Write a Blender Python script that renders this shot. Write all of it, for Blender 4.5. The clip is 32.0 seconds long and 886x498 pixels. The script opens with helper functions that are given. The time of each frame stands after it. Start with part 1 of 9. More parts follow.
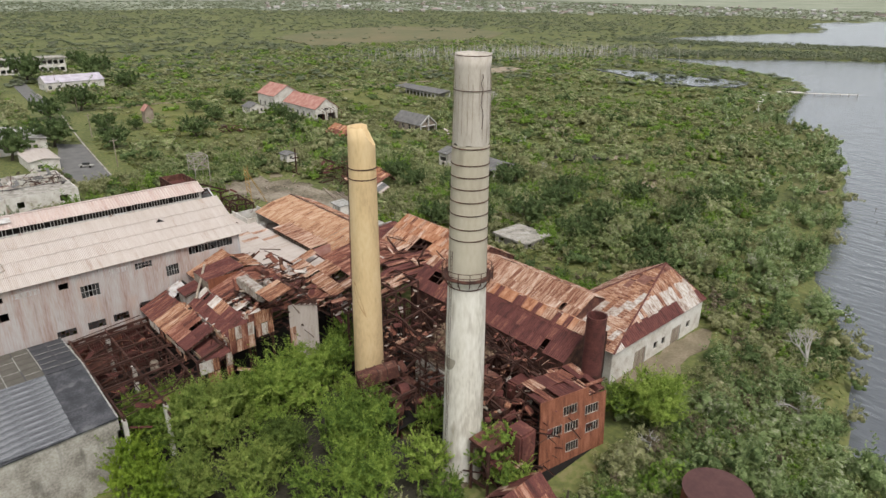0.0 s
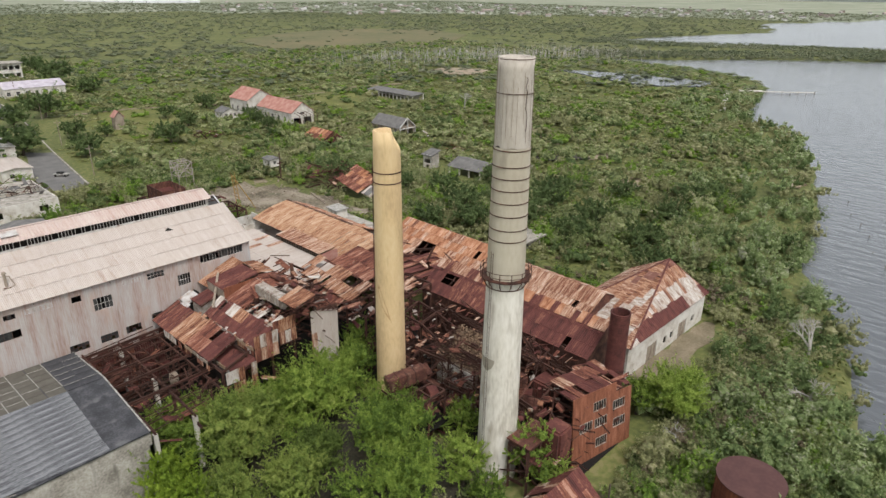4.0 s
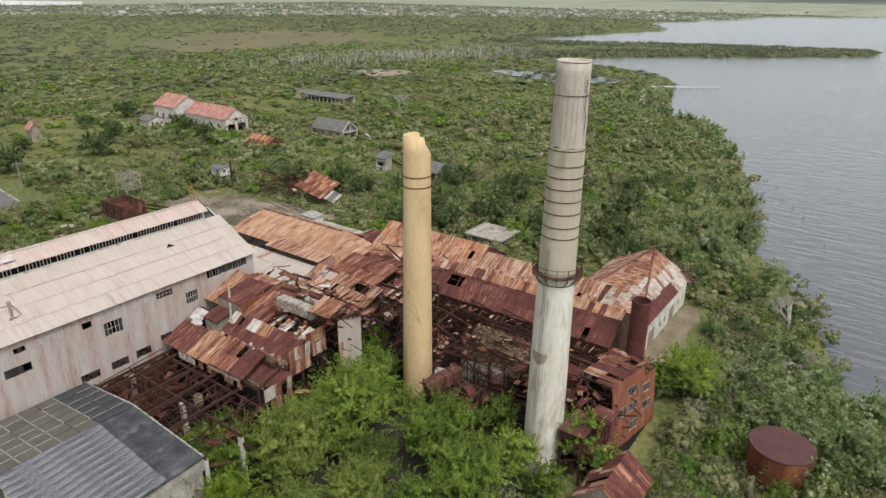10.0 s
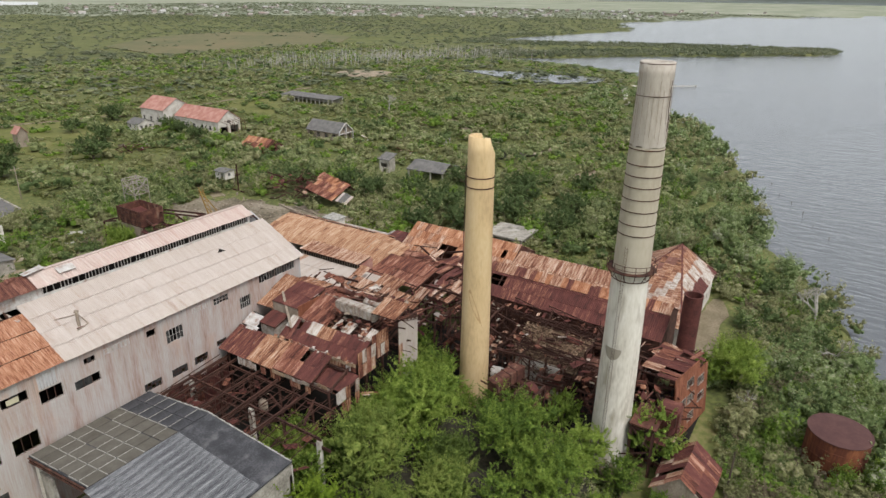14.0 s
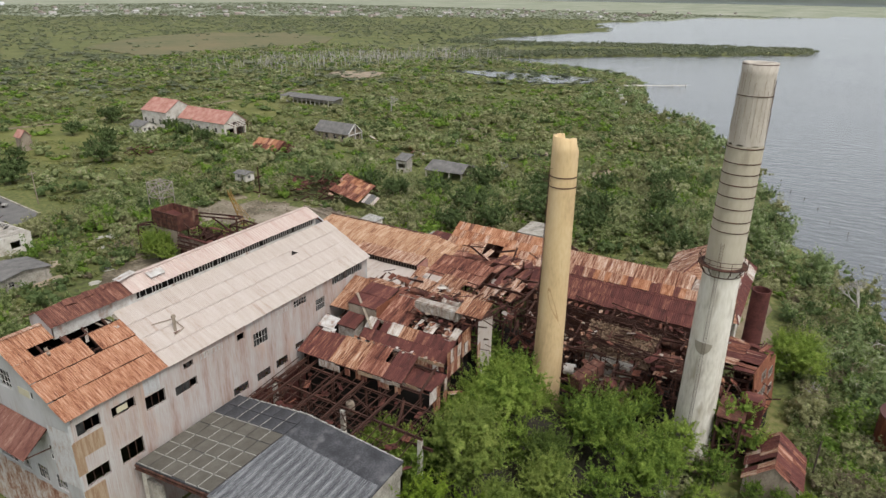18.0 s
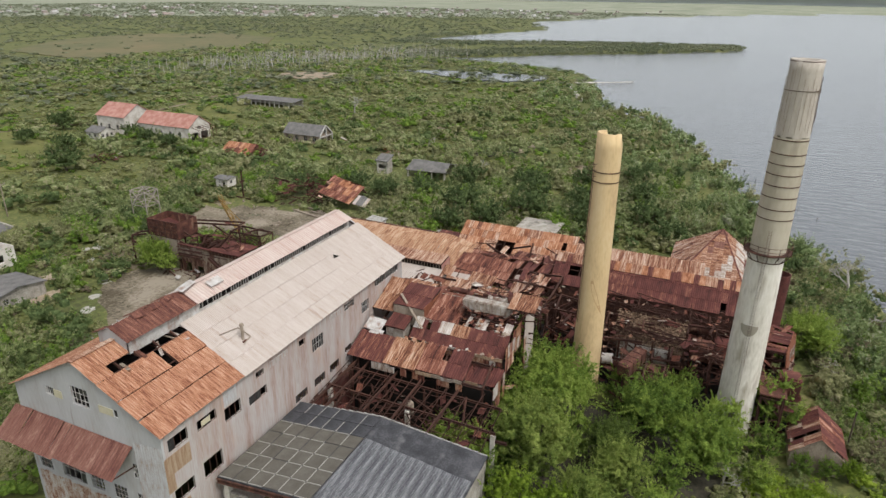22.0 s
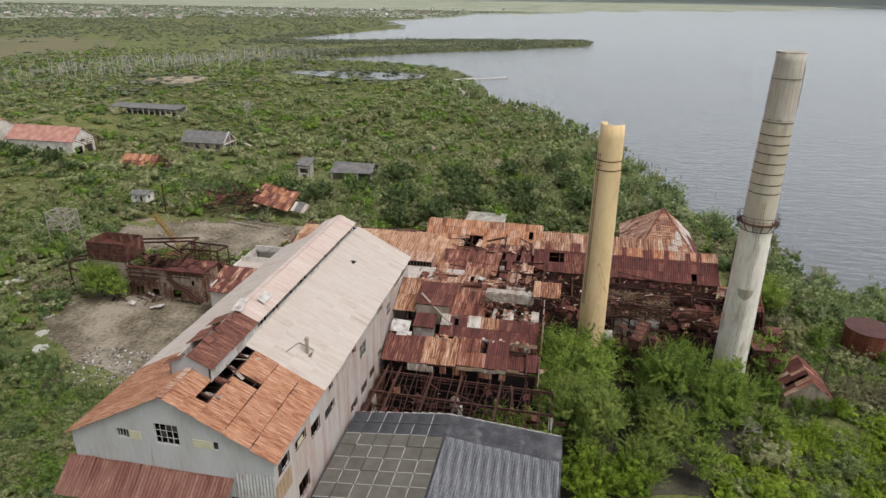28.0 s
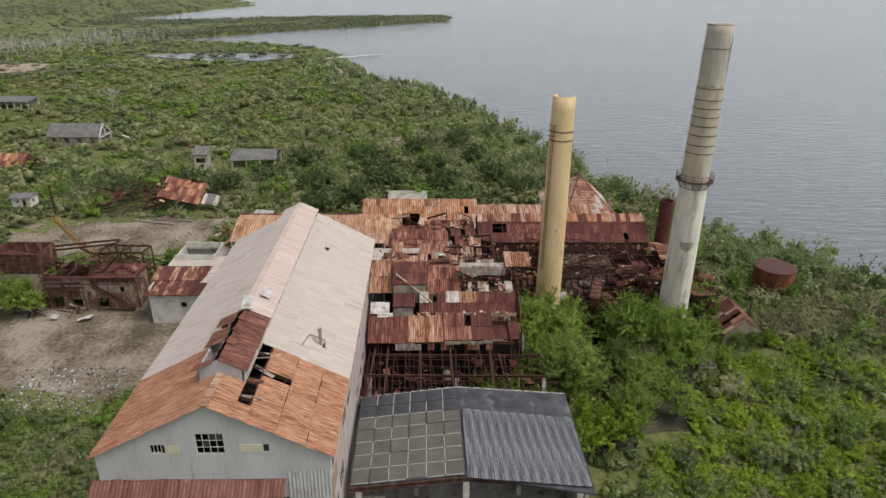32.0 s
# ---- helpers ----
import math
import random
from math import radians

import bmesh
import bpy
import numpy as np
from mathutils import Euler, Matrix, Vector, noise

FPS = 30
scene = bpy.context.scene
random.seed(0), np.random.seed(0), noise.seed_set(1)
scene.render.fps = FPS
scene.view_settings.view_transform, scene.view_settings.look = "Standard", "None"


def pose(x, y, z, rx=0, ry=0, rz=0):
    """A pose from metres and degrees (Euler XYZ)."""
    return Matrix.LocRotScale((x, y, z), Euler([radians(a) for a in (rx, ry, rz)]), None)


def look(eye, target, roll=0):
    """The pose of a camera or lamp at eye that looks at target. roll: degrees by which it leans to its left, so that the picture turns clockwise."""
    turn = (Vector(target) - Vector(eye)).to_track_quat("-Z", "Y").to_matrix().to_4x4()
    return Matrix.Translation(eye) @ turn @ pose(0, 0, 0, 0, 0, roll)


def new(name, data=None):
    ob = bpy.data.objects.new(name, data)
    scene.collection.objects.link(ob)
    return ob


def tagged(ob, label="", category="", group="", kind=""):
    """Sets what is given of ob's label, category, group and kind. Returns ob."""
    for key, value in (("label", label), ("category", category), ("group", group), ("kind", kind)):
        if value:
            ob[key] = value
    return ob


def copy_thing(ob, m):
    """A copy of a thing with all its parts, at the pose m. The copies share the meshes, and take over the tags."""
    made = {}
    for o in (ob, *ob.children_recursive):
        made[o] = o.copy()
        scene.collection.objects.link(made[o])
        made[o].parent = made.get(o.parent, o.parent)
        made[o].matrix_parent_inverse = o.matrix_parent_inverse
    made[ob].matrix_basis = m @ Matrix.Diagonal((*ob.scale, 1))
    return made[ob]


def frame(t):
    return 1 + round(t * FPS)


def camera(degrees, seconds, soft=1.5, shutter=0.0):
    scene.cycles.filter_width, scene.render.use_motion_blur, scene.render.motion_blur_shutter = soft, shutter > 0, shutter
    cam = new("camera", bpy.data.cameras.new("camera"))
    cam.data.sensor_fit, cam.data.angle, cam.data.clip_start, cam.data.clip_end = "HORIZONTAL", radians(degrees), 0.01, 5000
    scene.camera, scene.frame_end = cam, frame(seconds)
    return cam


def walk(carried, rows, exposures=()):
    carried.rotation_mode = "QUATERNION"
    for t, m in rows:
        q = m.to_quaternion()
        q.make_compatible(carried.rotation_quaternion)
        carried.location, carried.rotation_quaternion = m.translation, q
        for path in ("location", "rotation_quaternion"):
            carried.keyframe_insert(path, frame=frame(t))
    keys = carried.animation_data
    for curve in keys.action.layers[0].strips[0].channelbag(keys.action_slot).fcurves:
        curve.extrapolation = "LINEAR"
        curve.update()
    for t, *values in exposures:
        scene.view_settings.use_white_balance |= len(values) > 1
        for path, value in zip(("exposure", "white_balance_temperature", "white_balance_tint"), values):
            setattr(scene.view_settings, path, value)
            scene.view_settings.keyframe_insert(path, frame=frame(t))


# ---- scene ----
cam = camera(68.6, 32.0)
METRES, EYE, TILT, LEAN, TURN = 100.0, 54.0, 0.0, 0.0, -42.5
ROWS = [
    (0.0, 0.0, 0.0, 0.0, 0.28, -22.2, -0.69),
    (0.5, -0.0085, -0.0003, 0.0001, 0.28, -22.18, -0.7),
    (1.0, -0.0182, -0.0003, 0.0004, 0.16, -22.16, -0.68),
    (1.5, -0.0275, -0.0008, 0.0003, -0.12, -22.12, -0.67),
    (2.0, -0.0381, -0.0012, 0.0006, -0.52, -22.1, -0.67),
    (2.5, -0.0482, -0.0014, 0.0008, -0.92, -22.08, -0.66),
    (4.5, -0.0931, -0.0023, 0.0013, -4.61, -21.96, -0.63),
    (5.0, -0.1051, -0.0021, 0.0014, -5.84, -21.93, -0.64),
    (5.5, -0.1163, -0.0017, 0.0015, -6.98, -21.92, -0.63),
    (6.0, -0.1287, -0.0009, 0.0014, -8.21, -21.91, -0.62),
    (6.5, -0.1402, 0.0003, 0.0017, -8.79, -21.9, -0.62),
    (7.0, -0.1529, 0.0014, 0.002, -9.22, -21.88, -0.64),
    (7.5, -0.1649, 0.0026, 0.0023, -9.63, -21.87, -0.65),
    (8.0, -0.1785, 0.0038, 0.0026, -10.12, -21.85, -0.67),
    (8.5, -0.1911, 0.0053, 0.0029, -10.58, -21.84, -0.65),
    (9.0, -0.2056, 0.007, 0.0033, -11.06, -21.84, -0.65),
    (9.5, -0.2191, 0.0086, 0.0035, -11.5, -21.84, -0.65),
    (10.0, -0.234, 0.0108, 0.004, -11.97, -21.84, -0.65),
    (10.5, -0.248, 0.0128, 0.004, -12.39, -21.83, -0.68),
    (11.0, -0.2634, 0.0152, 0.004, -12.84, -21.82, -0.7),
    (11.5, -0.2775, 0.0177, 0.0042, -13.27, -21.81, -0.69),
    (12.0, -0.2929, 0.0204, 0.0044, -13.72, -21.81, -0.69),
    (12.5, -0.3071, 0.0231, 0.0044, -14.12, -21.8, -0.69),
    (13.0, -0.3231, 0.0262, 0.0046, -14.5, -21.79, -0.73),
    (13.5, -0.3376, 0.0293, 0.005, -14.74, -21.8, -0.71),
    (14.0, -0.3539, 0.0328, 0.0052, -15.05, -21.79, -0.72),
    (14.5, -0.3692, 0.036, 0.0052, -15.33, -21.79, -0.73),
    (16.5, -0.4361, 0.0522, 0.0051, -16.55, -21.75, -0.78),
    (17.0, -0.4539, 0.0563, 0.0054, -16.82, -21.74, -0.78),
    (17.5, -0.4706, 0.0601, 0.0055, -17.1, -21.74, -0.81),
    (18.0, -0.4885, 0.0648, 0.0053, -17.4, -21.73, -0.81),
    (18.5, -0.505, 0.0689, 0.0054, -17.8, -21.74, -0.81),
    (19.0, -0.523, 0.0736, 0.0054, -18.49, -21.73, -0.81),
    (19.5, -0.5393, 0.0779, 0.0056, -19.28, -21.73, -0.79),
    (20.0, -0.5578, 0.0834, 0.0054, -20.0, -21.72, -0.81),
    (20.5, -0.5744, 0.0884, 0.0055, -20.44, -21.72, -0.8),
    (21.0, -0.5923, 0.0941, 0.0056, -21.21, -21.72, -0.8),
    (21.5, -0.6088, 0.0996, 0.0057, -22.17, -21.71, -0.79),
    (22.0, -0.6267, 0.106, 0.0056, -23.22, -21.71, -0.78),
    (22.5, -0.6429, 0.1121, 0.0057, -24.2, -21.71, -0.77),
    (23.0, -0.6602, 0.1189, 0.0058, -25.28, -21.7, -0.77),
    (23.5, -0.6758, 0.1253, 0.0058, -26.41, -21.69, -0.77),
    (24.0, -0.6925, 0.1326, 0.0058, -27.77, -21.67, -0.76),
    (24.5, -0.7077, 0.1398, 0.0057, -28.95, -21.67, -0.75),
    (25.0, -0.7242, 0.1478, 0.0057, -29.26, -21.68, -0.75),
    (25.5, -0.7393, 0.1552, 0.0056, -29.61, -21.68, -0.75),
    (27.5, -0.802, 0.1908, 0.0049, -34.54, -21.65, -0.73),
    (28.0, -0.8181, 0.2007, 0.0052, -36.21, -21.64, -0.72),
    (28.5, -0.8327, 0.2103, 0.0054, -37.65, -21.64, -0.71),
    (29.0, -0.8484, 0.2212, 0.0057, -39.14, -21.63, -0.7),
    (29.5, -0.8626, 0.2316, 0.006, -40.52, -21.62, -0.69),
    (30.0, -0.8778, 0.2433, 0.0063, -42.05, -21.61, -0.69),
    (30.5, -0.8916, 0.2543, 0.0066, -43.48, -21.6, -0.67),
    (31.0, -0.9061, 0.2668, 0.0068, -45.02, -21.6, -0.67),
    (31.5, -0.9195, 0.2781, 0.0062, -46.82, -22.42, -0.63),
    (32.0, -0.9327, 0.2916, 0.0071, -48.95, -23.39, -0.61),
]
walk(cam, [(t, pose(0, 0, EYE, TILT, LEAN, TURN) @ pose(METRES * x, METRES * y, METRES * z, 90 + pitch, roll, yaw)) for t, x, y, z, yaw, pitch, roll in ROWS],
     exposures=[(0, 0.05), (10, 0.02), (20, 0.0), (28, -0.03), (32, -0.13)])

# ---- light: an overcast sky, a weak and very soft sun behind the clouds ----
SUN_ELEV, SUN_AZ = 58.0, 205.0
world = bpy.data.worlds.new("overcast_sky")
scene.world = world
world.use_nodes = True
wt = world.node_tree
sky = wt.nodes.new("ShaderNodeTexSky")
sky.sky_type, sky.sun_disc = "NISHITA", False
sky.sun_elevation, sky.sun_rotation = radians(SUN_ELEV), radians(SUN_AZ)
sky.air_density, sky.dust_density, sky.ozone_density = 1.0, 4.0, 0.6
grey = wt.nodes.new("ShaderNodeHueSaturation")
grey.inputs["Saturation"].default_value = 0.22
wt.links.new(sky.outputs[0], grey.inputs["Color"])
# the cloud is paler towards the horizon
wco, wsep, wlow, wpow, haze = [wt.nodes.new(k) for k in ("ShaderNodeTexCoord", "ShaderNodeSeparateXYZ", "ShaderNodeMapRange", "ShaderNodeMath", "ShaderNodeMix")]
wlow.inputs[1].default_value, wlow.inputs[2].default_value, wlow.inputs[3].default_value, wlow.inputs[4].default_value = 0.0, 1.0, 1.0, 0.0
wpow.operation, wpow.inputs[1].default_value = "POWER", 3.0
haze.data_type = "RGBA"
haze.inputs[7].default_value = (4.9, 5.2, 5.5, 1)
wt.links.new(wco.outputs["Generated"], wsep.inputs[0]), wt.links.new(wsep.outputs[2], wlow.inputs[0]), wt.links.new(wlow.outputs[0], wpow.inputs[0])
wt.links.new(wpow.outputs[0], haze.inputs[0]), wt.links.new(grey.outputs[0], haze.inputs[6])
wt.links.new(haze.outputs[2], wt.nodes["Background"].inputs[0])
wt.nodes["Background"].inputs[1].default_value = 0.165
sun = new("sun", bpy.data.lights.new("sun", "SUN"))
sun.data.energy, sun.data.angle, sun.data.color = 1.5, radians(14), (1.0, 0.97, 0.92)
sun.matrix_world = look((0, 0, 200), (-200 * math.cos(radians(SUN_ELEV)) * math.sin(radians(SUN_AZ)), -200 * math.cos(radians(SUN_ELEV)) * math.cos(radians(SUN_AZ)), 200 - 200 * math.sin(radians(SUN_ELEV))))


# ---- materials ----
def surf(name, stops, size=1.0, fine=8.0, stretch=(1, 1, 1), rough=0.85, metal=0.0, bump=0.3, spread=0.0, island=0.0, local=False,
         ribs=None, contrast=1.0, spec=0.3, depth=0.02, stains=None, weight=0.35):
    """A procedural surface. stops: colours along a ramp. size: metres of the large patches; fine: how many times finer the grain is.
    spread: how far one piece differs from the next; island: the same for joined pieces; ribs: (axis, pitch) of corrugation."""
    m = bpy.data.materials.new(name)
    m.use_nodes = True
    nt = m.node_tree
    n, l = nt.nodes, nt.links
    b = n["Principled BSDF"]
    b.inputs["Roughness"].default_value, b.inputs["Metallic"].default_value = rough, metal
    b.inputs["Specular IOR Level"].default_value = spec
    tc = n.new("ShaderNodeTexCoord")
    mp = n.new("ShaderNodeMapping")
    mp.inputs["Scale"].default_value = [s / size for s in stretch]
    l.new(tc.outputs["Object"], mp.inputs["Vector"])
    vec = mp.outputs[0]
    info = n.new("ShaderNodeObjectInfo")
    if local:
        mul = n.new("ShaderNodeMath")
        mul.operation, mul.inputs[1].default_value = "MULTIPLY", 91.7
        l.new(info.outputs["Random"], mul.inputs[0])
        off = n.new("ShaderNodeVectorMath")
        off.operation = "ADD"
        l.new(vec, off.inputs[0]), l.new(mul.outputs[0], off.inputs[1])
        vec = off.outputs[0]
    big, small = n.new("ShaderNodeTexNoise"), n.new("ShaderNodeTexNoise")
    big.inputs["Scale"].default_value, big.inputs["Detail"].default_value = 1.0, 4
    small.inputs["Scale"].default_value, small.inputs["Detail"].default_value = fine, 3
    l.new(vec, big.inputs["Vector"]), l.new(vec, small.inputs["Vector"])
    mix = n.new("ShaderNodeMix")
    mix.inputs[0].default_value = weight
    l.new(big.outputs[0], mix.inputs[2]), l.new(small.outputs[0], mix.inputs[3])
    fac = mix.outputs[0]
    con = n.new("ShaderNodeMapRange")
    con.inputs[1].default_value, con.inputs[2].default_value = 0.5 - 0.25 / contrast, 0.5 + 0.25 / contrast
    con.clamp = False
    l.new(fac, con.inputs[0])
    fac = con.outputs[0]
    for amount, node, out in ((spread, info, "Random"), (island, n.new("ShaderNodeNewGeometry"), "Random Per Island")):
        if amount:
            k = n.new("ShaderNodeMath")
            k.operation, k.inputs[1].default_value, k.inputs[2].default_value = "MULTIPLY_ADD", amount, -amount / 2
            l.new(node.outputs[out], k.inputs[0])
            add = n.new("ShaderNodeMath")
            l.new(fac, add.inputs[0]), l.new(k.outputs[0], add.inputs[1])
            fac = add.outputs[0]
    ramp = n.new("ShaderNodeValToRGB")
    els = ramp.color_ramp.elements
    while len(els) < len(stops):
        els.new(0.5)
    for i, (e, c) in enumerate(zip(els, stops)):
        e.position, e.color = i / max(1, len(stops) - 1), (*c, 1)
    l.new(fac, ramp.inputs[0])
    col = ramp.outputs[0]
    for colour, at, lean in ([] if not stains else stains if isinstance(stains, list) else [stains]):
        st = n.new("ShaderNodeTexNoise")
        sm = n.new("ShaderNodeMapping")
        sm.inputs["Scale"].default_value = lean
        l.new(tc.outputs["Object"], sm.inputs["Vector"]), l.new(sm.outputs[0], st.inputs["Vector"])
        st.inputs["Scale"].default_value, st.inputs["Detail"].default_value = 1.0, 5
        rng = n.new("ShaderNodeMapRange")
        rng.inputs[1].default_value, rng.inputs[2].default_value = at, at + 0.16
        l.new(st.outputs[0], rng.inputs[0])
        over = n.new("ShaderNodeMix")
        over.data_type = "RGBA"
        l.new(rng.outputs[0], over.inputs[0]), l.new(col, over.inputs[6])
        over.inputs[7].default_value = (*colour, 1)
        col = over.outputs[2]
    l.new(col, b.inputs["Base Color"])
    height = small.outputs[0]
    if ribs:
        axis, pitch = ribs
        wave = n.new("ShaderNodeTexWave")
        wave.bands_direction = axis
        wave.inputs["Scale"].default_value = 0.314 / pitch
        wave.inputs["Distortion"].default_value = 0.3
        l.new(tc.outputs["Object"], wave.inputs["Vector"])
        hm = n.new("ShaderNodeMath")
        l.new(wave.outputs["Fac"], hm.inputs[0]), l.new(small.outputs[0], hm.inputs[1])
        height = hm.outputs[0]
    if bump:
        bp = n.new("ShaderNodeBump")
        bp.inputs["Strength"].default_value, bp.inputs["Distance"].default_value = bump, depth
        l.new(height, bp.inputs["Height"]), l.new(bp.outputs[0], b.inputs["Normal"])
    return m


WHITE_SHEET = surf("weathered_white_sheet", [(0.314, 0.228, 0.180), (0.437, 0.375, 0.332), (0.484, 0.432, 0.394), (0.518, 0.470, 0.437)], 1.8, 9, (2.6, 0.4, 1), local=True, spread=0.13, contrast=0.9, bump=0.2)
ORANGE_SHEET = surf("orange_rusted_sheet", [(0.12, 0.042, 0.024), (0.29, 0.12, 0.06), (0.42, 0.215, 0.125), (0.56, 0.37, 0.26)], 1.0, 9, (1.6, 0.55, 1), local=True, spread=0.35, contrast=1.3)
MAROON_SHEET = surf("maroon_rusted_sheet", [(0.039, 0.015, 0.014), (0.084, 0.028, 0.024), (0.129, 0.044, 0.036), (0.269, 0.124, 0.084)], 1.2, 8, (1.5, 0.5, 1), local=True, spread=0.22, contrast=1.0)
MIXED_SHEET = surf("patchy_rusted_sheet", [(0.04, 0.016, 0.015), (0.13, 0.046, 0.032), (0.27, 0.125, 0.075), (0.46, 0.30, 0.22), (0.60, 0.51, 0.45)], 0.9, 8, (1.7, 0.5, 1), local=True, spread=0.45, contrast=1.6)
PALE_RUST_SHEET = surf("pale_streaked_rusted_sheet", [(0.079, 0.028, 0.019), (0.220, 0.095, 0.056), (0.422, 0.271, 0.189), (0.563, 0.456, 0.387)], 1.0, 8, (3.6, 0.35, 1), local=True, spread=0.3, contrast=1.5)
AWNING_SHEET = surf("dusty_red_brown_sheet", [(0.08, 0.03, 0.025), (0.145, 0.06, 0.046), (0.20, 0.098, 0.074), (0.33, 0.205, 0.16)], 1.4, 8, (1.6, 0.5, 1), local=True, spread=0.2, contrast=1.1)
RUST_STEEL = surf("dark_rusty_steel", [(0.028, 0.016, 0.013), (0.068, 0.032, 0.024), (0.16, 0.075, 0.05)], 0.9, 7, contrast=1.3, rough=0.9)
RUST_RED = surf("red_rusty_plate", [(0.042, 0.018, 0.015), (0.10, 0.04, 0.029), (0.19, 0.085, 0.058)], 1.1, 8, contrast=1.5, stains=((0.26, 0.17, 0.12), 0.60, (0.9, 0.9, 0.25)))
SIDING = surf("pale_painted_corrugated_siding", [(0.317, 0.211, 0.173), (0.414, 0.338, 0.305), (0.449, 0.410, 0.391), (0.484, 0.473, 0.464)], 2.0, 8, (1.6, 1, 0.16), ribs=("X", 0.2), bump=0.75, contrast=1.4, stains=[((0.455, 0.335, 0.275), 0.58, (0.45, 0.45, 0.16)), ((0.21, 0.125, 0.085), 0.66, (1.3, 1.3, 0.14)), ((0.30, 0.26, 0.235), 0.62, (2.4, 2.4, 0.1))])
SIDING_Y = surf("pale_painted_gable_siding", [(0.368, 0.350, 0.340), (0.432, 0.432, 0.437), (0.478, 0.478, 0.488)], 2.5, 7, (1, 1, 0.3), ribs=("Y", 0.2), bump=0.6, contrast=1.3, stains=[((0.36, 0.24, 0.17), 0.61, (0.9, 0.9, 0.10)), ((0.25, 0.20, 0.17), 0.65, (1.8, 1.8, 0.2))])
PLASTER = surf("peeling_white_plaster", [(0.38, 0.33, 0.27), (0.58, 0.55, 0.50), (0.68, 0.66, 0.62)], 1.6, 7, contrast=1.3, stains=((0.22, 0.16, 0.11), 0.62, (0.5, 0.5, 0.25)))
CONCRETE = surf("stained_grey_concrete", [(0.20, 0.185, 0.16), (0.34, 0.315, 0.275), (0.46, 0.435, 0.395)], 2.0, 8, contrast=1.7, stains=[((0.12, 0.11, 0.095), 0.55, (0.6, 0.6, 0.14)), ((0.20, 0.14, 0.10), 0.64, (1.4, 1.4, 0.2))])
SHAFT = surf("beige_chimney_concrete", [(0.37, 0.325, 0.25), (0.445, 0.40, 0.315), (0.505, 0.46, 0.375)], 2.4, 7, (1, 1, 0.35), contrast=1.1, bump=0.2, stains=((0.27, 0.24, 0.19), 0.63, (0.5, 0.5, 0.12)))
SHAFT_LOW = surf("whitish_chimney_limewash", [(0.41, 0.375, 0.315), (0.61, 0.575, 0.505), (0.72, 0.69, 0.63)], 1.8, 7, (1, 1, 0.25), contrast=1.7, bump=0.3, stains=((0.33, 0.29, 0.225), 0.56, (0.7, 0.7, 0.16)))
SHAFT_TOP = surf("bare_pinkish_chimney_concrete", [(0.36, 0.315, 0.265), (0.46, 0.415, 0.36), (0.53, 0.49, 0.435)], 0.9, 6, (1.3, 1.3, 0.45), contrast=1.1, bump=0.5)
YELLOW = surf("weathered_yellow_chimney_paint", [(0.460, 0.326, 0.182), (0.631, 0.465, 0.257), (0.696, 0.546, 0.332)], 2.2, 9, (1, 1, 0.3), contrast=1.1, bump=0.2, stains=((0.36, 0.22, 0.09), 0.64, (0.5, 0.5, 0.1)))
BRICK_ORANGE = surf("orange_rusted_siding", [(0.10, 0.036, 0.022), (0.215, 0.078, 0.043), (0.31, 0.13, 0.078)], 1.2, 8, (3, 3, 0.35), contrast=1.4, ribs=("X", 0.16), bump=0.4)
TAR = surf("black_tarred_roofing", [(0.030, 0.031, 0.035), (0.051, 0.052, 0.058), (0.093, 0.093, 0.101)], 1.6, 8, contrast=1.5, bump=0.4, rough=0.7, stains=((0.15, 0.15, 0.155), 0.57, (0.5, 0.5, 1)))
TAR_RIB = surf("ribbed_bluish_black_roofing", [(0.045, 0.047, 0.053), (0.090, 0.093, 0.102), (0.20, 0.205, 0.215), (0.30, 0.305, 0.315)], 1.2, 12, (2.2, 0.25, 1), contrast=1.5, bump=0.4, rough=0.65)
TAR_PANEL = surf("grey_brown_felt_panel", [(0.081, 0.075, 0.061), (0.111, 0.102, 0.085), (0.145, 0.134, 0.115)], 1.1, 8, contrast=1.1, spread=0.3, local=True)
LIME = surf("whitish_joint_mortar", [(0.16, 0.15, 0.135), (0.33, 0.32, 0.295), (0.47, 0.46, 0.43)], 0.6, 5, contrast=1.5)
DARK_GLASS = surf("dirty_dark_glazing", [(0.012, 0.012, 0.013), (0.03, 0.03, 0.03), (0.07, 0.07, 0.065)], 0.5, 5, rough=0.55, spread=0.4, local=True, contrast=1.4, bump=0.0, spec=0.25)
# Near-black stands in for shade inside buildings and voids; also black tyres.
DARK_VOID = surf("shade_black_and_tyre", [(0.007, 0.006, 0.005), (0.016, 0.013, 0.011)], 2.0, 6)
OLD_WOOD = surf("grey_weathered_wood", [(0.16, 0.12, 0.09), (0.28, 0.23, 0.18), (0.38, 0.33, 0.27)], 0.8, 8, (1, 1, 0.3), contrast=1.3)
TAN_RUST = surf("tan_rusted_panel", [(0.24, 0.14, 0.085), (0.34, 0.24, 0.155), (0.43, 0.34, 0.25)], 0.9, 7, (3, 3, 0.3), contrast=1.4, ribs=("X", 0.16), bump=0.4)
YELLOW_BOARD = surf("yellowed_board", [(0.42, 0.38, 0.25), (0.52, 0.48, 0.34), (0.58, 0.55, 0.42)], 0.8, 7)
GALV = surf("galvanised_white_metal", [(0.32, 0.28, 0.25), (0.48, 0.46, 0.44), (0.60, 0.60, 0.60)], 0.8, 6, contrast=1.4, stains=((0.22, 0.10, 0.06), 0.57, (0.9, 0.9, 0.35)))
RED_ROOF = surf("faded_red_roof", [(0.28, 0.115, 0.09), (0.40, 0.20, 0.16), (0.48, 0.30, 0.26)], 2.0, 7, contrast=1.3)
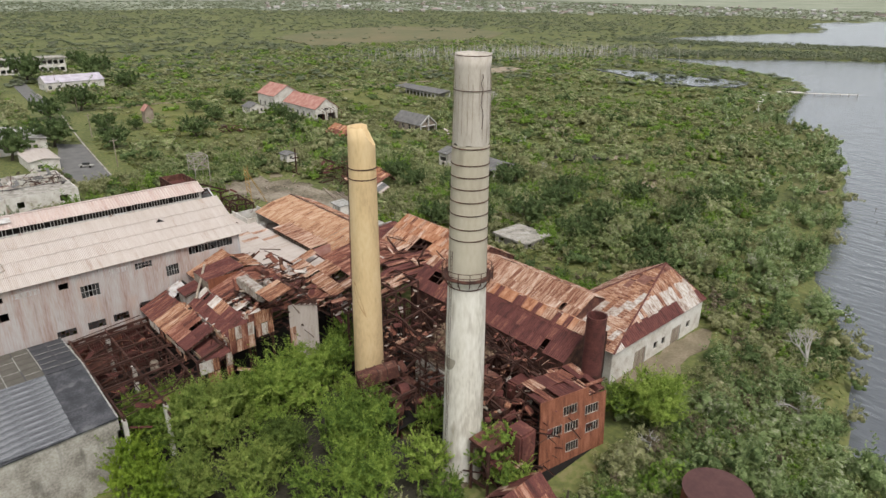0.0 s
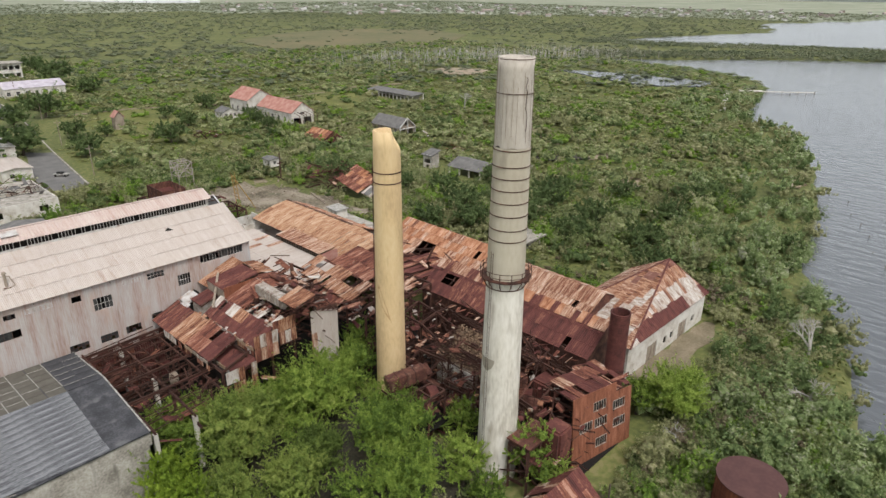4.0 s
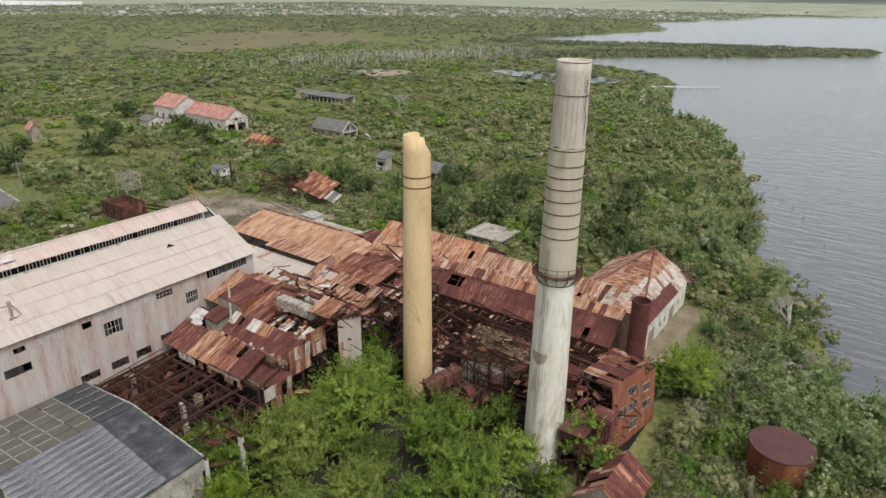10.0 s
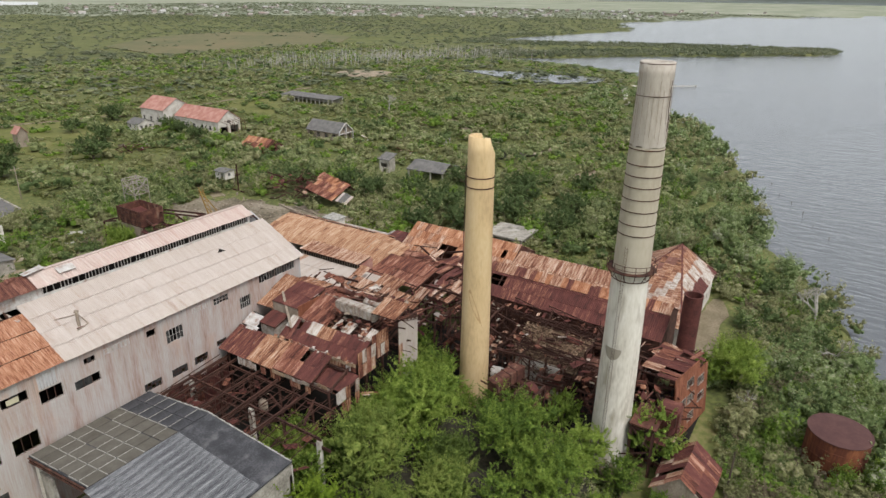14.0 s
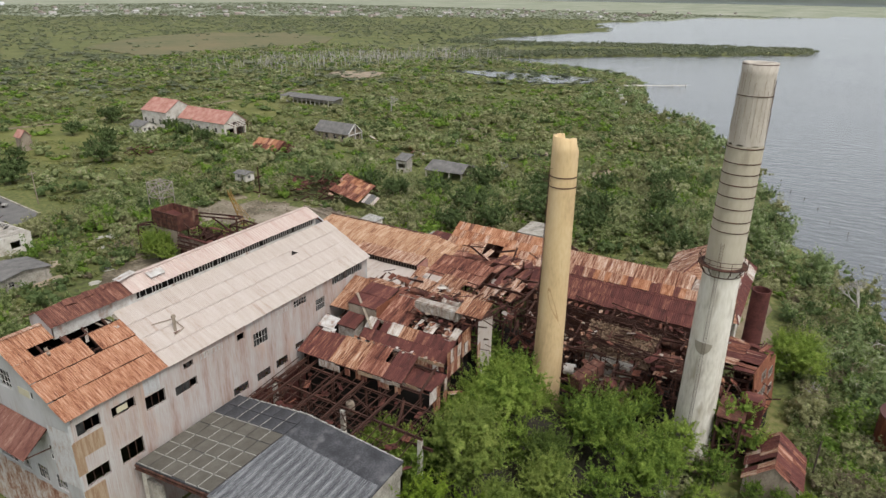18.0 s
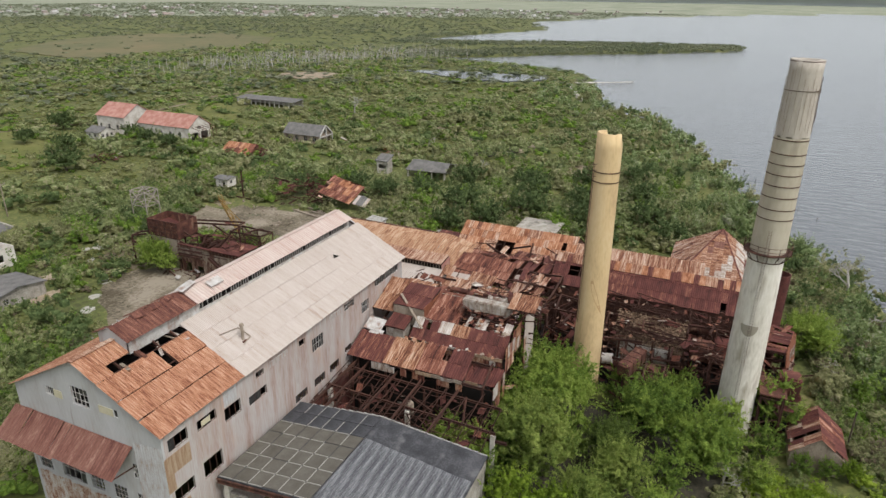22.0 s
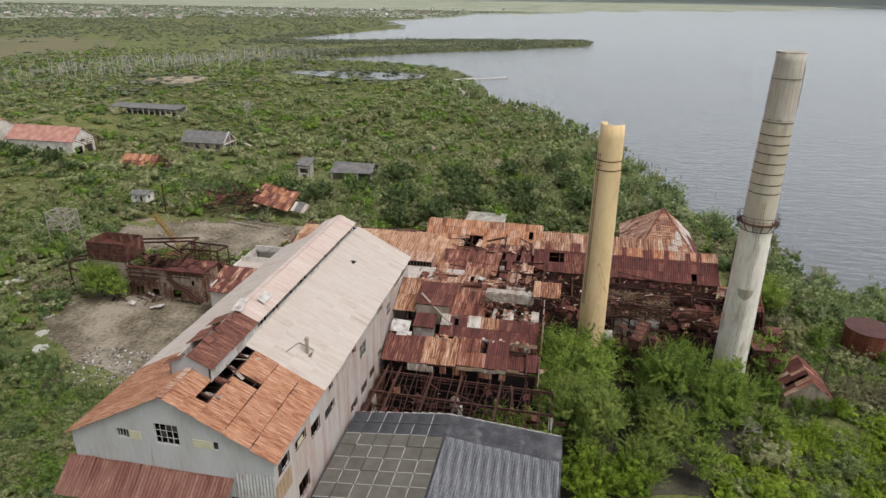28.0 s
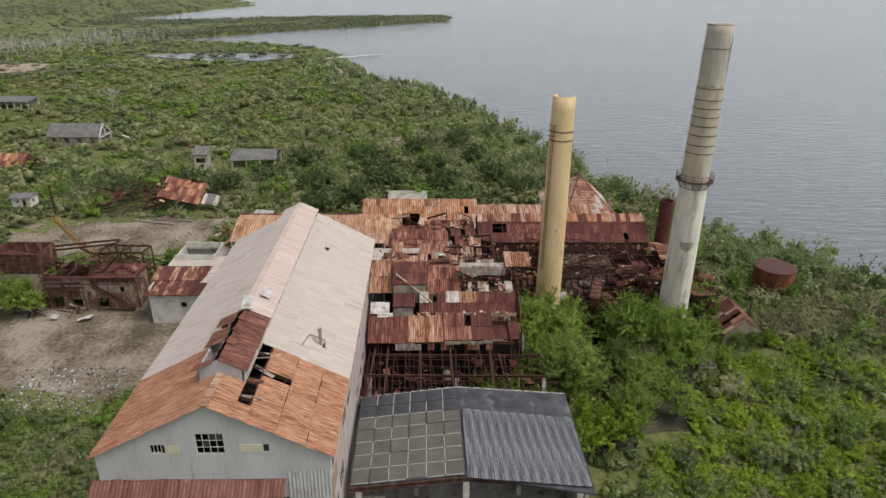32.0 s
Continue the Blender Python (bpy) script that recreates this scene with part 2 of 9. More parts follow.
GREY_ROOF = surf("grey_slate_roof", [(0.09, 0.088, 0.085), (0.15, 0.145, 0.14), (0.22, 0.21, 0.20)], 1.5, 7, contrast=1.2)
DEAD_WOOD = surf("bleached_dead_wood", [(0.30, 0.28, 0.25), (0.46, 0.44, 0.40)], 0.4, 6)
BARK = surf("brown_bark", [(0.040, 0.032, 0.024), (0.088, 0.072, 0.052), (0.136, 0.112, 0.088)], 0.4, 6)
ASPHALT = surf("worn_grey_asphalt", [(0.10, 0.10, 0.095), (0.15, 0.145, 0.14), (0.20, 0.195, 0.185)], 3.0, 9)
PAD = surf("pale_cracked_concrete_yard", [(0.085, 0.07, 0.045), (0.15, 0.125, 0.088), (0.215, 0.182, 0.135), (0.29, 0.25, 0.195)], 8.0, 12, contrast=2.7, stains=((0.09, 0.10, 0.05), 0.62, (0.16, 0.16, 1)))
# Pale farmland, greyed further so that distance haze sits in the colour.
FARMLAND = surf("hazed_dry_farmland", [(0.19, 0.215, 0.15), (0.26, 0.28, 0.20), (0.33, 0.335, 0.265)], 260.0, 6, (1, 2.5, 1), contrast=1.5, bump=0.0)
SAND = surf("pale_sandy_soil", [(0.20, 0.155, 0.105), (0.31, 0.25, 0.18), (0.42, 0.36, 0.28)], 4.0, 8, contrast=1.4)
FIELD = surf("grassy_scrub_ground", [(0.064, 0.072, 0.027), (0.097, 0.113, 0.036), (0.138, 0.150, 0.047), (0.195, 0.179, 0.078)], 24.0, 22, contrast=1.7, bump=0.4, depth=0.3, weight=0.62, stains=((0.19, 0.155, 0.10), 0.66, (0.035, 0.035, 1)))
TRACK = surf("brown_sandy_track", [(0.14, 0.115, 0.07), (0.20, 0.165, 0.11), (0.27, 0.225, 0.16)], 3.0, 8, contrast=1.5)
MARSH = surf("reddish_brown_marsh_grass", [(0.10, 0.112, 0.05), (0.145, 0.135, 0.066), (0.185, 0.15, 0.08)], 60, 8, contrast=1.6, bump=0.0)
LAWN = surf("short_yellow_green_grass", [(0.098, 0.110, 0.030), (0.139, 0.148, 0.041), (0.179, 0.171, 0.061)], 9, 9, contrast=1.5, bump=0.1)

BR_SHEET = surf("red_brown_rusted_sheet", [(0.045, 0.015, 0.012), (0.126, 0.043, 0.029), (0.225, 0.090, 0.058), (0.414, 0.241, 0.176)], 1.1, 8, (3.0, 0.4, 1), local=True, spread=0.4, contrast=1.5)
STREAK_SHEET = surf("orange_and_dark_streaked_sheet", [(0.042, 0.015, 0.011), (0.168, 0.064, 0.036), (0.344, 0.180, 0.104), (0.504, 0.360, 0.272)], 0.8, 8, (3.8, 0.35, 1), local=True, spread=0.35, contrast=1.6)
DIRTY_WHITE = surf("dirty_white_metal", [(0.16, 0.11, 0.08), (0.34, 0.30, 0.26), (0.46, 0.44, 0.41)], 0.8, 7, contrast=1.6, stains=((0.13, 0.055, 0.035), 0.54, (1.2, 1.2, 0.4)))
DIRTY_WHITE_SHEET = surf("dirty_whitish_sheet", [(0.15, 0.08, 0.055), (0.33, 0.265, 0.22), (0.48, 0.44, 0.40), (0.56, 0.53, 0.50)], 0.8, 8, (1.6, 0.5, 1), local=True, spread=0.35, contrast=1.5)

def leafy(name, stops, patch=9.0, grain=0.5, relief=0.3):
    """Foliage: patches of tone, a fine leafy grain and relief, and light that passes through the leaves."""
    m = surf(name, stops, patch, patch / grain, island=0.3, spread=0.45 if "tree" in name else 0.0, contrast=1.7, rough=0.8, bump=0.8, depth=relief, spec=0.2, weight=0.5)
    nt = m.node_tree
    b, out = nt.nodes["Principled BSDF"], nt.nodes["Material Output"]
    thin, mix = nt.nodes.new("ShaderNodeBsdfTranslucent"), nt.nodes.new("ShaderNodeMixShader")
    mix.inputs[0].default_value = 0.42
    nt.links.new(b.inputs["Base Color"].links[0].from_socket, thin.inputs[0])
    nt.links.new(b.outputs[0], mix.inputs[1]), nt.links.new(thin.outputs[0], mix.inputs[2])
    nt.links.new(mix.outputs[0], out.inputs[0])
    return m


LEAF_TREE = leafy("green_tree_leaves", [(0.076, 0.115, 0.029), (0.139, 0.198, 0.045), (0.216, 0.289, 0.065), (0.333, 0.386, 0.104)], 4.0, 0.35, 0.2)
LEAF_LIME = leafy("yellow_green_tree_leaves", [(0.120, 0.190, 0.022), (0.215, 0.310, 0.034), (0.330, 0.425, 0.058)], 4.0, 0.35, 0.2)
LEAF_BUSH = leafy("mid_green_scrub_leaves", [(0.091, 0.126, 0.049), (0.161, 0.211, 0.076), (0.253, 0.302, 0.113), (0.370, 0.364, 0.222)], 3.2, 0.4, 0.25)
LEAF_MANGROVE = leafy("mangrove_leaves", [(0.120, 0.177, 0.073), (0.211, 0.282, 0.113), (0.314, 0.379, 0.175), (0.476, 0.468, 0.364)], 4.0, 0.45, 0.3)
LEAF_FIELD = leafy("open_field_shrub_leaves", [(0.132, 0.168, 0.078), (0.218, 0.262, 0.115), (0.325, 0.360, 0.161), (0.457, 0.424, 0.288)], 6.0, 0.6, 0.35)
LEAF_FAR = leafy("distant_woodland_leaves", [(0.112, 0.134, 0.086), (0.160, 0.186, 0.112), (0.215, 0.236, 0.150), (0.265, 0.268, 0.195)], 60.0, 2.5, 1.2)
LEAF_WEED = leafy("rank_yellow_green_weeds", [(0.102, 0.122, 0.046), (0.169, 0.194, 0.067), (0.243, 0.255, 0.091), (0.322, 0.281, 0.152)], 9.0, 0.5, 0.2)
LEAF_OLIVE = leafy("olive_scrub_leaves", [(0.140, 0.150, 0.077), (0.225, 0.236, 0.114), (0.326, 0.331, 0.161), (0.421, 0.397, 0.254)], 4.0, 0.45, 0.25)
LEAF_FRESH = leafy("fresh_bright_green_leaves", [(0.095, 0.167, 0.030), (0.175, 0.275, 0.048), (0.270, 0.378, 0.072)], 4.0, 0.4, 0.25)
LEAF_DEEP = leafy("deep_green_leaves", [(0.074, 0.112, 0.046), (0.125, 0.177, 0.066), (0.202, 0.253, 0.099)], 4.0, 0.4, 0.25)
LEAF_DRY = leafy("dry_grey_brown_twigs", [(0.115, 0.095, 0.059), (0.196, 0.162, 0.106), (0.277, 0.235, 0.170)], 8.0)

WATER = bpy.data.materials.new("grey_rippled_bay_water")
WATER.use_nodes = True
_n, _l = WATER.node_tree.nodes, WATER.node_tree.links
_b = _n["Principled BSDF"]
_b.inputs["Base Color"].default_value, _b.inputs["Roughness"].default_value = (0.098, 0.107, 0.117, 1), 0.15
_b.inputs["IOR"].default_value = 1.33
_b.inputs["Coat Weight"].default_value, _b.inputs["Coat Roughness"].default_value = 0.8, 0.12
_tc, _mp = _n.new("ShaderNodeTexCoord"), _n.new("ShaderNodeMapping")
_mp.inputs["Rotation"].default_value, _mp.inputs["Scale"].default_value = (0, 0, radians(25)), (0.55, 0.16, 1)
_nz, _n2 = _n.new("ShaderNodeTexNoise"), _n.new("ShaderNodeTexNoise")
_nz.inputs["Scale"].default_value, _nz.inputs["Detail"].default_value = 1.0, 4
_n2.inputs["Scale"].default_value, _n2.inputs["Detail"].default_value = 0.012, 3
_l.new(_tc.outputs["Object"], _mp.inputs["Vector"]), _l.new(_mp.outputs[0], _nz.inputs["Vector"]), _l.new(_tc.outputs["Object"], _n2.inputs["Vector"])
_bp = _n.new("ShaderNodeBump")
_bp.inputs["Strength"].default_value, _bp.inputs["Distance"].default_value = 1.0, 0.40
_l.new(_nz.outputs[0], _bp.inputs["Height"]), _l.new(_bp.outputs[0], _b.inputs["Normal"]), _l.new(_bp.outputs[0], _b.inputs["Coat Normal"])
_rg = _n.new("ShaderNodeMapRange")
_rg.inputs[3].default_value, _rg.inputs[4].default_value = 0.08, 0.2
_l.new(_n2.outputs[0], _rg.inputs[0]), _l.new(_rg.outputs[0], _b.inputs["Roughness"])


# ---- building blocks ----
def over(o):
    """The world matrix of an object, through its parents."""
    return o.matrix_basis if o.parent is None else over(o.parent) @ o.matrix_parent_inverse @ o.matrix_basis


def under(ob, parent):
    ob.parent = parent
    ob.matrix_parent_inverse = over(parent).inverted()
    return ob


def thing(name, label, category, at=(0, 0, 0), group="", kind=""):
    ob = new(name)
    ob.empty_display_size = 0.5
    ob.matrix_basis = Matrix.Translation(at)
    return tagged(ob, label, category, group, kind)


def mesh_of(bm, material, name="mesh", smooth=False):
    me = bpy.data.meshes.new(name)
    bm.normal_update()
    bm.to_mesh(me)
    bm.free()
    me.materials.append(material)
    if smooth:
        me.shade_smooth()
    return me


def part(name, bm, material, parent, label="", smooth=False):
    """Links a bmesh, in world coordinates, as one mesh under a thing or a part."""
    ob = under(new(name, mesh_of(bm, material, name, smooth)), parent)
    return tagged(ob, label) if label else ob


def piece(name, me, m, parent, label=""):
    """A piece that shares its mesh with others, at the world matrix m."""
    ob = new(name, me)
    ob.matrix_basis = m
    under(ob, parent)
    return tagged(ob, label) if label else ob


def box(bm, lo, hi, m=None):
    x0, y0, z0 = lo
    x1, y1, z1 = hi
    vs = [Vector(p) for p in ((x0, y0, z0), (x1, y0, z0), (x1, y1, z0), (x0, y1, z0), (x0, y0, z1), (x1, y0, z1), (x1, y1, z1), (x0, y1, z1))]
    vs = [bm.verts.new(m @ v if m else v) for v in vs]
    for f in ((3, 2, 1, 0), (4, 5, 6, 7), (0, 1, 5, 4), (1, 2, 6, 5), (2, 3, 7, 6), (3, 0, 4, 7)):
        bm.faces.new([vs[i] for i in f])


def block(lo, hi, m=None):
    bm = bmesh.new()
    box(bm, lo, hi, m)
    return bm


def beam(bm, a, b, w=0.2, h=0.2):
    a, b = Vector(a), Vector(b)
    d = b - a
    m = Matrix.Translation(a) @ d.to_track_quat("X", "Z").to_matrix().to_4x4()
    box(bm, (0, -w / 2, -h / 2), (d.length, w / 2, h / 2), m)


def ibeam(bm, a, b, w=0.25, h=0.35):
    """A rolled steel section: two flanges and a web."""
    a, b = Vector(a), Vector(b)
    d = b - a
    m = Matrix.Translation(a) @ d.to_track_quat("X", "Z").to_matrix().to_4x4()
    box(bm, (0, -w / 2, h / 2 - 0.04), (d.length, w / 2, h / 2), m)
    box(bm, (0, -w / 2, -h / 2), (d.length, w / 2, -h / 2 + 0.04), m)
    box(bm, (0, -0.02, -h / 2 + 0.04), (d.length, 0.02, h / 2 - 0.04), m)


def tube(bm, a, b, r0, r1=None, n=10, caps=True):
    a, b = Vector(a), Vector(b)
    r1 = r0 if r1 is None else r1
    q = (b - a).to_track_quat("Z", "Y").to_matrix()
    rings = []
    for c, r in ((a, r0), (b, r1)):
        rings.append([bm.verts.new(c + q @ Vector((r * math.cos(2 * math.pi * i / n), r * math.sin(2 * math.pi * i / n), 0))) for i in range(n)])
    for i in range(n):
        bm.faces.new((rings[0][i], rings[0][(i + 1) % n], rings[1][(i + 1) % n], rings[1][i]))
    if caps:
        bm.faces.new(rings[0][::-1]), bm.faces.new(rings[1])


def lathe(bm, centre, profile, n=32, inner=None):
    """Turns (radius, height) pairs round an upright axis."""
    cx, cy = centre
    rings = [[bm.verts.new((cx + r * math.cos(2 * math.pi * i / n), cy + r * math.sin(2 * math.pi * i / n), z)) for i in range(n)] for r, z in profile]
    for a, b in zip(rings, rings[1:]):
        for i in range(n):
            bm.faces.new((a[i], a[(i + 1) % n], b[(i + 1) % n], b[i]))
    return rings


def slab(corners, thick):
    """A plate from its upper corners, given round its edge."""
    bm = bmesh.new()
    top = [Vector(c) for c in corners]
    nrm = (top[1] - top[0]).cross(top[2] - top[0]).normalized()
    if nrm.z < 0:
        top.reverse()
        nrm = -nrm
    up = [bm.verts.new(v) for v in top]
    dn = [bm.verts.new(v - nrm * thick) for v in top]
    bm.faces.new(up), bm.faces.new(dn[::-1])
    k = len(top)
    for i in range(k):
        bm.faces.new((up[i], dn[i], dn[(i + 1) % k], up[(i + 1) % k]))
    return bm


def holed_wall(origin, along, length, bottom, top, thick, holes, slope=None):
    """A wall from origin along a horizontal direction, with rectangular holes (u0, u1, z0, z1) right through it.
    slope: heights of the top edge as (u, z) pairs, for a gable."""
    o, a = Vector(origin), Vector(along).normalized()
    back = Vector((-a.y, a.x, 0)) * thick
    if slope:
        top = max(z for _, z in slope)
    us = sorted({0.0, length, *(np.arange(0.5, length, 0.5).tolist() if slope else []), *[h[0] for h in holes], *[h[1] for h in holes], *([p[0] for p in slope] if slope else [])})
    zs = sorted({bottom, top, *[h[2] for h in holes], *[h[3] for h in holes]})
    us, zs = [u for u in us if 0 <= u <= length], [z for z in zs if bottom <= z <= top]

    def solid(i, j):
        if not (0 <= i < len(us) - 1 and 0 <= j < len(zs) - 1):
            return False
        u, z = (us[i] + us[i + 1]) / 2, (zs[j] + zs[j + 1]) / 2
        return not any(h[0] < u < h[1] and h[2] < z < h[3] for h in holes)

    def roof(u):
        for (ua, za), (ub, zb) in zip(slope, slope[1:]):
            if ua <= u <= ub:
                return za + (zb - za) * (u - ua) / (ub - ua)
        return top

    bm = bmesh.new()
    cache = {}

    def v(i, j, side):
        key = (i, j, side)
        if key not in cache:
            z = zs[j]
            if slope:
                z = roof(us[i]) if j == len(zs) - 1 else min(z, roof(us[i]))
            cache[key] = bm.verts.new(o + a * us[i] + Vector((0, 0, z)) + (back if side else Vector()))
        return cache[key]

    for i in range(len(us) - 1):
        for j in range(len(zs) - 1):
            if not solid(i, j) or (slope and zs[j] >= max(roof(us[i]), roof(us[i + 1]))):
                continue
            bm.faces.new((v(i, j, 0), v(i + 1, j, 0), v(i + 1, j + 1, 0), v(i, j + 1, 0)))
            bm.faces.new((v(i, j + 1, 1), v(i + 1, j + 1, 1), v(i + 1, j, 1), v(i, j, 1)))
            for di, dj, p, q in ((-1, 0, (i, j + 1), (i, j)), (1, 0, (i + 1, j), (i + 1, j + 1)), (0, -1, (i, j), (i + 1, j)), (0, 1, (i + 1, j + 1), (i, j + 1))):
                if not solid(i + di, j + dj):
                    bm.faces.new((v(*p, 1), v(*q, 1), v(*q, 0), v(*p, 0)))
    return bm


SHEETS = {}


def sheet_mesh(width, length, material, ribs=4, amp=None):
    """A corrugated sheet: width along x, length up y, with a little thickness."""
    key = (round(width, 2), round(length, 2), material.name, ribs)
    if key not in SHEETS:
        bm = bmesh.new()
        k = ribs * 2
        amp = amp or (0.06 if ribs > 2 else 0.11)
        rows = []
        for z0 in (0, -0.02):
            for y in (0, length):
                rows.append([bm.verts.new((width * i / k, y, z0 + (amp if i % 2 else 0))) for i in range(k + 1)])
        for i in range(k):
            bm.faces.new((rows[0][i], rows[0][i + 1], rows[1][i + 1], rows[1][i]))
            bm.faces.new((rows[2][i + 1], rows[2][i], rows[3][i], rows[3][i + 1]))
            bm.faces.new((rows[0][i + 1], rows[0][i], rows[2][i], rows[2][i + 1]))
        SHEETS[key] = mesh_of(bm, material, "sheet")
    return SHEETS[key]


def plane_matrix(corner, along, up):
    """x along the eave, y up the slope, z out of the roof."""
    x, y = Vector(along).normalized(), Vector(up)
    y = (y - x * y.dot(x)).normalized()
    z = x.cross(y)
    m = Matrix((x, y, z)).transposed().to_4x4()
    return Matrix.Translation(corner) @ m


def sheeting(parent, corner, along, up, materials, rng, width=1.0, rows=2, gone=0.0, loose=0.0, skip=None, lap=0.12, name="roof_sheet", ribs=3, amp=None):
    """Covers a roof plane with corrugated sheets, each one an object: some gone, some loose."""
    along, up = Vector(along), Vector(up)
    m = plane_matrix(corner, along, up)
    if m.to_3x3().col[2].z < 0:
        m = plane_matrix(Vector(corner) + along, -along, up)
    n = max(1, round(along.length / width))
    w, h = along.length / n, up.length / rows
    for j in range(rows):
        for i in range(n):
            u, v = (i + 0.5) / n, (j + 0.5) / rows
            if (skip and skip(u, v)) or rng.random() < gone:
                continue
            mat = materials(u, v, rng) if callable(materials) else rng.choice(materials)
            lift = 0.006 * (i % 2) + 0.085
            tilt = rng.gauss(0, loose) if loose else 0
            drop = -abs(rng.gauss(0, loose * 6)) * 0.05 if loose else 0
            q = m @ Matrix.Translation((i * w, j * h - lap / 2 + rng.gauss(0, 0.015) + drop * 4, lift + rng.random() * 0.008 + abs(tilt) * 2)) @ pose(0, 0, 0, rng.gauss(0, 0.15) - math.degrees(0.075 / h) + tilt * 60, rng.gauss(0, 0.15) + tilt * 40, rng.gauss(0, 0.15) + tilt * 50)
            piece(name, sheet_mesh(w + 0.05, h + lap, mat, ribs, amp), q, parent)


def window_grid(parent, origin, along, u0, u1, z0, z1, cols, rows, rng, glass=0.6, frame_mat=None, inset=0.06):
    """A steel window: outer frame, glazing bars and the panes that are left."""
    a = Vector(along).normalized()
    back = Vector((-a.y, a.x, 0))
    o = Vector(origin) + back * inset
    at = lambda u, z: o + a * u + Vector((0, 0, z))
    du, dz = (u1 - u0) / cols, (z1 - z0) / rows
    cells = [(du * i + 0.024, du * (i + 1) - 0.024, z0 + dz * k + 0.024, z0 + dz * (k + 1) - 0.024) for i in range(cols) for k in range(rows)]
    bm = holed_wall(at(u0, 0), a, u1 - u0, z0, z1, 0.05, cells)
    w = part("window", bm, frame_mat or GALV, parent)
    cw, ch = (u1 - u0) / cols, (z1 - z0) / rows
    key = ("pane", round(cw, 2), round(ch, 2))
    if key not in SHEETS:
        SHEETS[key] = mesh_of(block((0, 0, 0), (cw, 0.012, ch)), DARK_GLASS, "pane")
    for i in range(cols):
        for j in range(rows):
            if rng.random() < glass:
                m = Matrix((a, back, Vector((0, 0, 1)))).transposed().to_4x4()
                piece("pane", SHEETS[key], Matrix.Translation(at(u0 + cw * i, z0 + ch * j) + back * 0.02) @ m, w)
    return w

# ---- land and water ----
SHORE = [(30, -420), (38, -150), (52, -50), (66, -7), (77, 7), (84, 15), (96, 18.5), (111, 23.5), (126, 31), (141, 40), (165, 44.5), (184, 48), (213, 57.5), (228, 61.5), (250, 73),
         (282, 83), (297, 107), (314, 117), (384, 135), (425, 145), (457, 168), (483, 215), (498, 289), (510, 312), (541, 262), (595, 222), (628, 183), (660, 140), (709, 97),
         (735, 62), (780, 52), (818, 60), (800, 118), (778, 200), (735, 285), (705, 345), (690, 395), (742, 418), (866, 386), (1040, 338), (1060, 352), (1224, 428), (1270, 452),
         (1525, 362), (1783, 343), (1972, 114), (2234, 34), (2679, -489), (4057, -1532), (4700, -4700), (60, -4700)]
WATER_Z = -1.4
_P = np.array(SHORE, float)
_Q = np.roll(_P, -1, axis=0)


def shore_distance(x, y):
    """Signed distance to the shoreline: positive on land."""
    x, y = np.asarray(x, float), np.asarray(y, float)
    best, inside = np.full(x.shape, 1e9), np.zeros(x.shape, bool)
    for (ax, ay), (bx, by) in zip(_P, _Q):
        dx, dy = bx - ax, by - ay
        t = np.clip(((x - ax) * dx + (y - ay) * dy) / (dx * dx + dy * dy), 0, 1)
        best = np.minimum(best, np.hypot(x - ax - t * dx, y - ay - t * dy))
        if ay != by:
            inside ^= ((ay > y) != (by > y)) & (x < (bx - ax) * (y - ay) / (by - ay) + ax)
    return np.where(inside, -best, best)


def lattice(lo, a, step, b, hi):
    mid = list(np.arange(a, b + step / 2, step))
    out, d, v = [], step, mid[-1]
    while v < hi:
        d *= 1.16
        v = min(hi, v + d)
        out.append(v)
    low, d, v = [], step, mid[0]
    while v > lo:
        d *= 1.3
        v = max(lo, v - d)
        low.append(v)
    return np.array(low[::-1] + mid + out)


gx, gy = lattice(-4700, -70, 4, 560, 4700), lattice(-4700, -60, 4, 420, 4700)
GX, GY = np.meshgrid(gx, gy, indexing="ij")
sd = shore_distance(GX, GY)
roll = 0.25 * np.sin(GX / 23 + 1.3) * np.cos(GY / 31) * np.clip(sd / 60, 0, 1) * (np.hypot(GX - 45, GY - 80) > 110)
GZ = np.where(sd > 0, roll - 0.9 * np.exp(-np.clip(sd, 0, None) / 5), np.maximum(-0.9 + sd * 0.6, -4.0))
idx = np.arange(GX.size).reshape(GX.shape)
quads = np.stack([idx[:-1, :-1], idx[1:, :-1], idx[1:, 1:], idx[:-1, 1:]], -1).reshape(-1, 4)


def raw_mesh(name, co, faces, material):
    """A mesh straight from arrays of corners and of faces that all have as many corners."""
    me = bpy.data.meshes.new(name)
    k = faces.shape[1]
    me.vertices.add(len(co)), me.loops.add(faces.size), me.polygons.add(len(faces))
    me.vertices.foreach_set("co", np.ascontiguousarray(co, np.float32).ravel())
    me.loops.foreach_set("vertex_index", np.ascontiguousarray(faces, np.int32).ravel())
    me.polygons.foreach_set("loop_start", np.arange(0, faces.size, k, dtype=np.int32))
    me.update(calc_edges=True)
    me.materials.append(material)
    return me


ground = new("ground", raw_mesh("ground", np.stack([GX, GY, GZ], -1).reshape(-1, 3), quads, FIELD))
ground.data.shade_smooth()
# Land beyond 1500 m takes the farmland colour with painted haze.
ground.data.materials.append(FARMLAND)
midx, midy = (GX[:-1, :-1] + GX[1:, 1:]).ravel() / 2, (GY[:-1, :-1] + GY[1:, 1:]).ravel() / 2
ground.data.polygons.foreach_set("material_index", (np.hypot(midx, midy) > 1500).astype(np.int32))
tagged(ground, "green scrubby grassland with bare sandy patches", "ground", kind="structure")
bm = bmesh.new()
bm.faces.new([bm.verts.new((x, y, WATER_Z)) for x, y in ((-300, -4800), (4800, -4800), (4800, 1200), (-300, 1200))])
